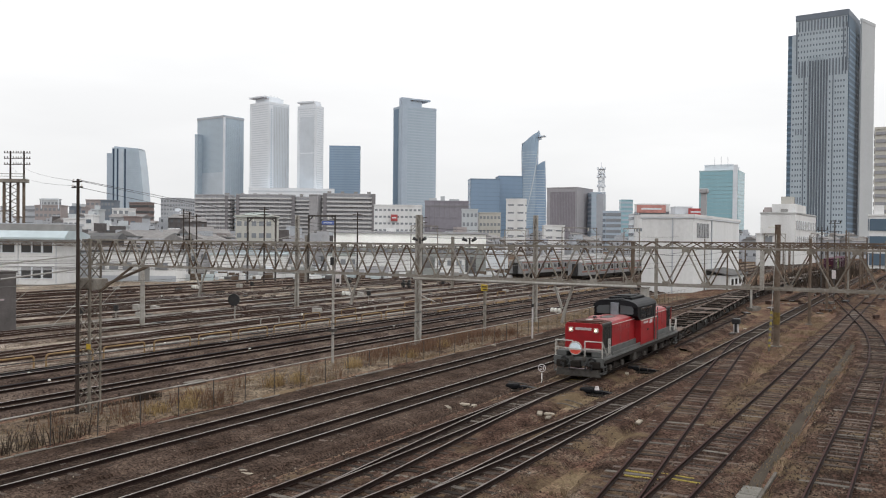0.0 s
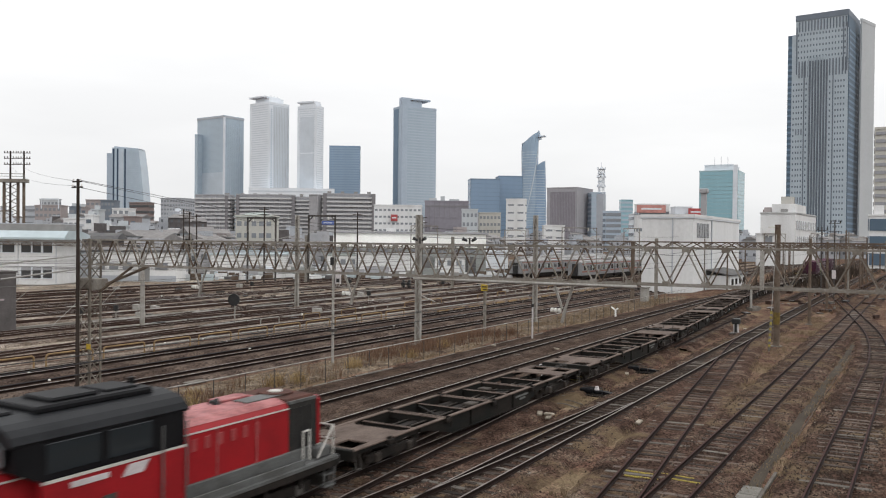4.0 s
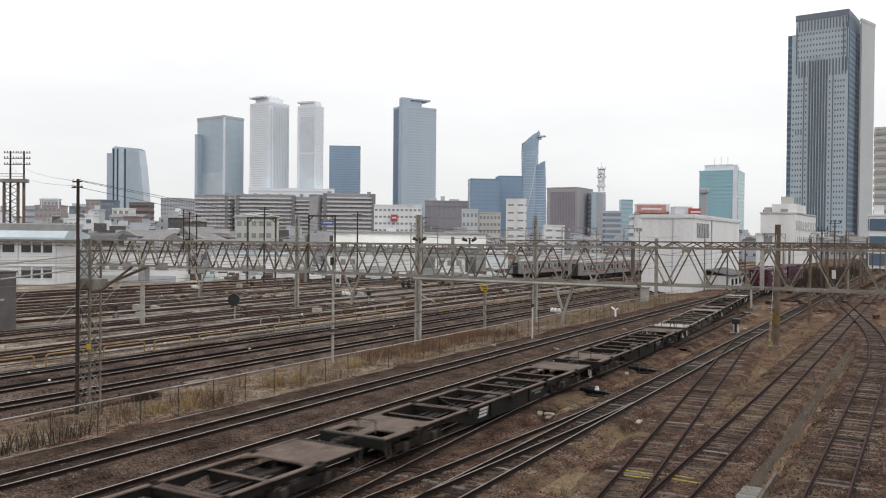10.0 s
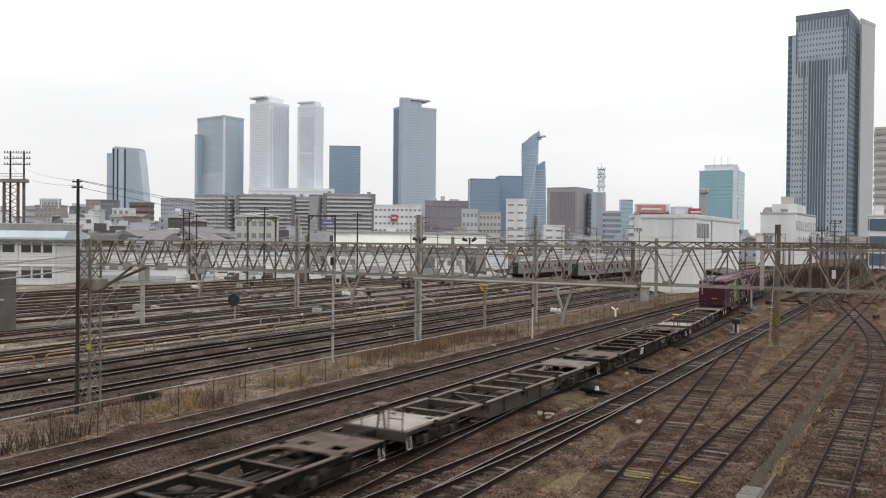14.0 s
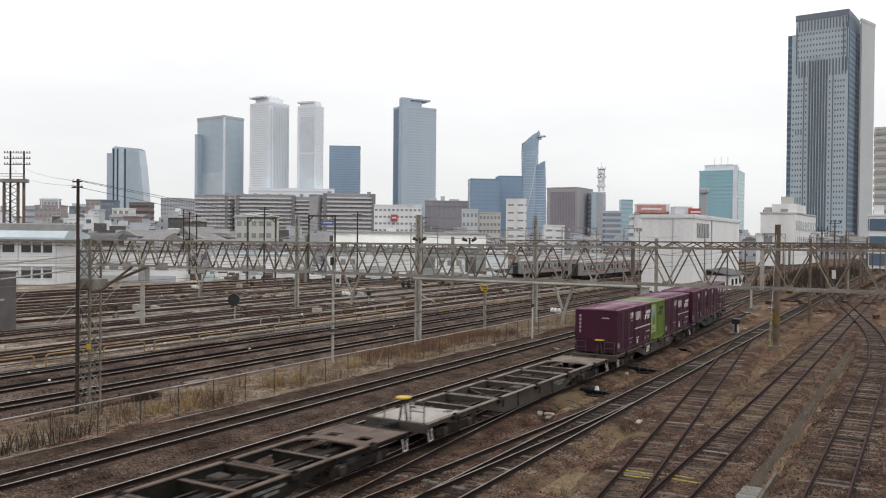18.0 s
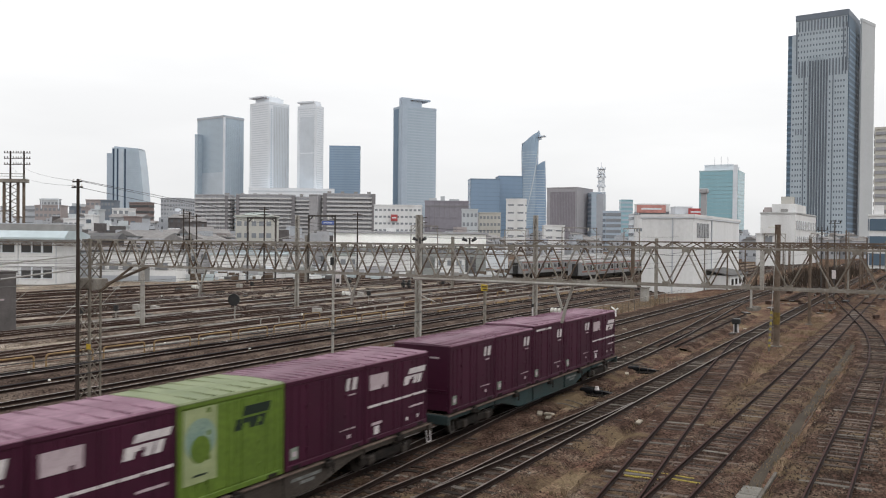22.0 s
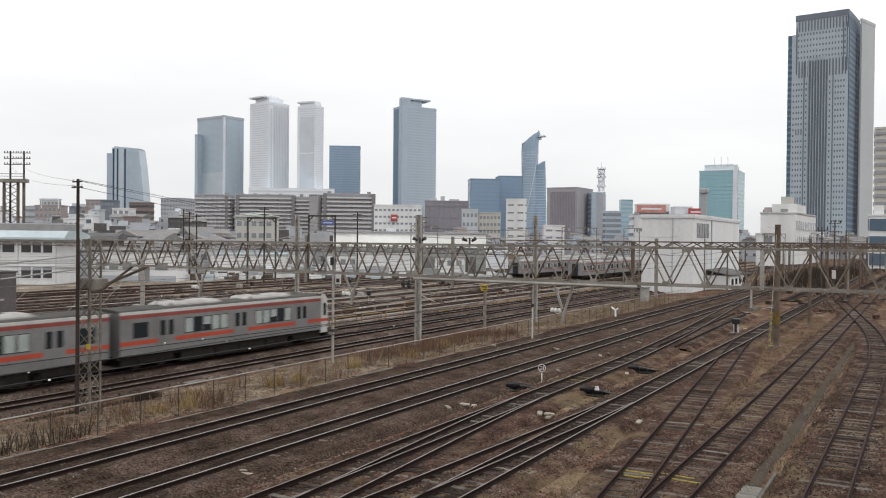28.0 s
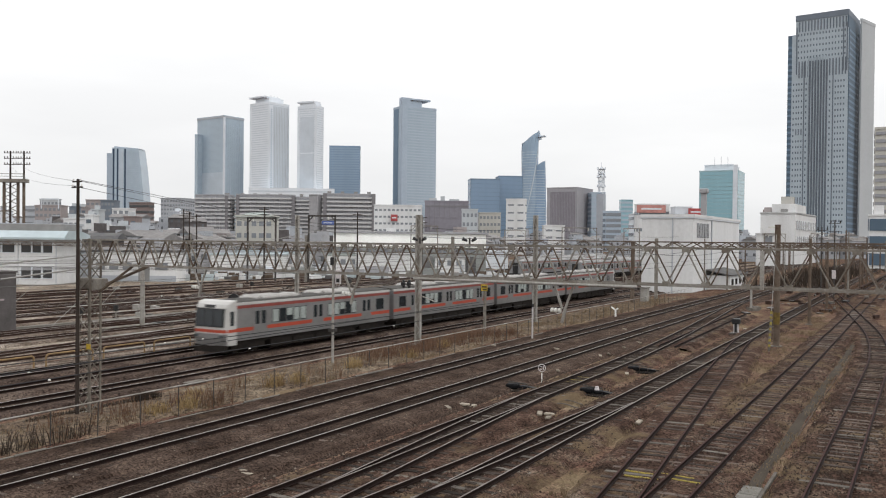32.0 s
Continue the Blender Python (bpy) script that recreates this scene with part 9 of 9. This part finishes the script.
for k, (x, y, w_, d_, h_, wl__, rf_) in enumerate(((150.5, 133.0, 9.0, 6.0, 3.6, "white_wall", "roof_blue"), (157.0, 121.5, 7.5, 5.0, 3.2, "white_wall", "roof_green"), (146.0, 139.5, 6.0, 5.0, 4.2, "pale_slab", "roof_blue"), (163.5, 108.5, 6.0, 5.0, 3.4, "pale_slab", "roof_grey"), (168.5, 99.0, 7.0, 5.0, 3.0, "white_wall", "roof_grey"))):
    sh_ = front("shed", "small pale yard hut with a sheet roof", (x, y), w_, d_, h_, wl__, roof=rf_)
    for u in (0.12, 0.42, 0.72):
        part("window", Geo().box(w_ * u, w_ * u + 1.2, -0.06, 0.05, 1.2, 2.4), B["win"], sh_)
    part("door", Geo().box(w_ * 0.9 - 0.5, w_ * 0.9 + 0.4, -0.06, 0.05, -0.8, 1.3), B["mid_grey"], sh_)
lt = thing("lean_to", "grey lean-to shed against a white warehouse", "shed", pose(141.0, 27.4, 0), "yard sheds")
part("wall", Geo().box(0, 14, 0, 3.7, -0.6, 1.9, 0.03), B["white_wall"], lt)
part("roof", Geo().prism([(-0.3, 1.85), (3.8, 2.7), (3.8, 2.85), (-0.3, 2.0)], -0.3, 14.3, "x"), B["roof_dark"], lt)
for k in range(4):
    part("window", Geo().box(1.2 + 3.2 * k, 2.8 + 3.2 * k, -0.05, 0.05, 0.3, 1.3), B["dark_win"], lt)
# rusty tracks of the throat, too far off to tell their sleepers
for a, b in ((-5.2, -0.012), (-9.6, -0.03), (9.6, -0.02), (1.0, -0.028), (-14.0, -0.045), (15.4, 0.012)):
    track(lambda x, q=a, k=b: q + k * (x - 120.0), 118, 330, 120, 240, "rusty track in the throat of the yard", z=-0.012, head="rail_dull", bed="ballast_red", wood="sleeper_dark", top=-0.19, pitch=0.8, group="throat tracks", joined=True)
rnd = random.Random(55)
for nm_, mk_, cnt in (("pale", "sleeper_pale", 130), ("dark", "black", 160), ("rusty", "rail_far", 160)):
    gd_ = Geo()
    for k in range(cnt):
        x, y = rnd.uniform(95, 300), rnd.uniform(-18, 18)
        l_, w_, h_ = rnd.uniform(0.1, 1.1), rnd.uniform(0.08, 0.35), rnd.uniform(0.05, 0.5)
        gd_.box(-l_, l_, -w_, w_, 0, h_, 0, pose(x, y, -0.38, 0, 0, rnd.uniform(-30, 30)))
    tagged(part("yard_debris", gd_, M[mk_]), nm_ + " loose sleepers and fittings among throat tracks", "debris", kind="stuff")
for k, (x, y, h) in enumerate(((129.5, 11.1, 10.6), (128.0, 12.6, 9.6))):
    dm = thing("signal_mast", "dark mast with small lamp heads and short arms", "mast", pose(x, y, 0), "throat signal masts")
    part("pole", Geo().rod((0, 0, -0.6), (0, 0, h), 0.09, 8), M["darksteel"], dm)
    for j in range(3):
        part("cross_arm", Geo().box(-0.04, 0.04, -0.8, 0.8, h - 0.5 - 1.1 * j, h - 0.42 - 1.1 * j), M["darksteel"], dm)
    for u in (-0.7, 0.5):
        part("lamp_head", Geo().box(-0.12, 0.12, u - 0.09, u + 0.09, h - 0.4, h - 0.05, 0.03), M["black"], dm)
van = thing("parked_van", "small pale grey van parked by the yard sheds", "van", pose(132, 117, YARD - 0.36, 0, 0, -60))
part("body", Geo().prism([(-2.2, 0.35), (2.2, 0.35), (2.2, 1.1), (1.5, 1.2), (0.9, 1.85), (-2.0, 1.85), (-2.2, 1.3)], -0.85, 0.85, "y"), B["pale_wall"], van)
part("window_band", Geo().prism([(-1.8, 1.25), (1.15, 1.25), (0.8, 1.7), (-1.8, 1.7)], -0.87, 0.87, "y"), B["win"], van)
for x in (-1.4, 1.4):
    for y in (-0.8, 0.8):
        part("wheel", Geo().rod((x, y - 0.1, 0.32), (x, y + 0.1, 0.32), 0.32, 12), M["black"], van)

for k, (x, y, a) in enumerate(((151.5, 150.0, -60), (154.5, 144.6, -62), (138.0, 122.5, 30), (160.0, 127.5, -58))):
    v_ = copy_thing(van, pose(x, y, YARD - 0.36, 0, 0, a))
    tagged(v_, "small pale van parked before the yard huts", "van", "parked vans")

# ---- pieces of the tracks: sleepers last ----
for fn, a, b, s0, s1, label, kw in NEAR:
    TRACKS.append(track(fn, a, b, s0, s1, label, **kw))


# yellow-painted sleepers at the crossing of the sidings and on the freight line
ysl = Geo().box(-0.06, 0.06, -0.55, 0.55, -0.13, 0.004, 0.015).mesh("sleeper", M["yellow_paint"])
for x, y in ((27.15, 8.15), (26.6, 7.85), (27.4, 6.9), (26.95, 6.5)):
    part("sleeper", ysl, None, TRACKS[8], "yellow-painted sleeper", at=pose(x, y, -0.15, 0, 0, random.Random(int(x * 10)).uniform(-3, 3)))
for x in (41.8, 42.5, 43.3, 44.4, 45.6):
    part("sleeper", ysl, None, TRACKS[2], "yellow-painted sleeper", at=pose(x, 16.23, -0.17, 0, 0, 1.5))


def motions():
    for th, back, off in MOVING:
        walk(th, [(t, on_path(front_at(t) + back) @ off) for t in range(0, 33)])
    for th, back in EMU:
        walk(th, [(t, pose(51.9 + 17.25 * (t - 28.0) - 0.03 * max(0.0, t - 28.0) ** 2 - back, 41.07, YARD)) for t in (0, 16, 24, 26, 28, 29, 30, 31, 32)])


motions()
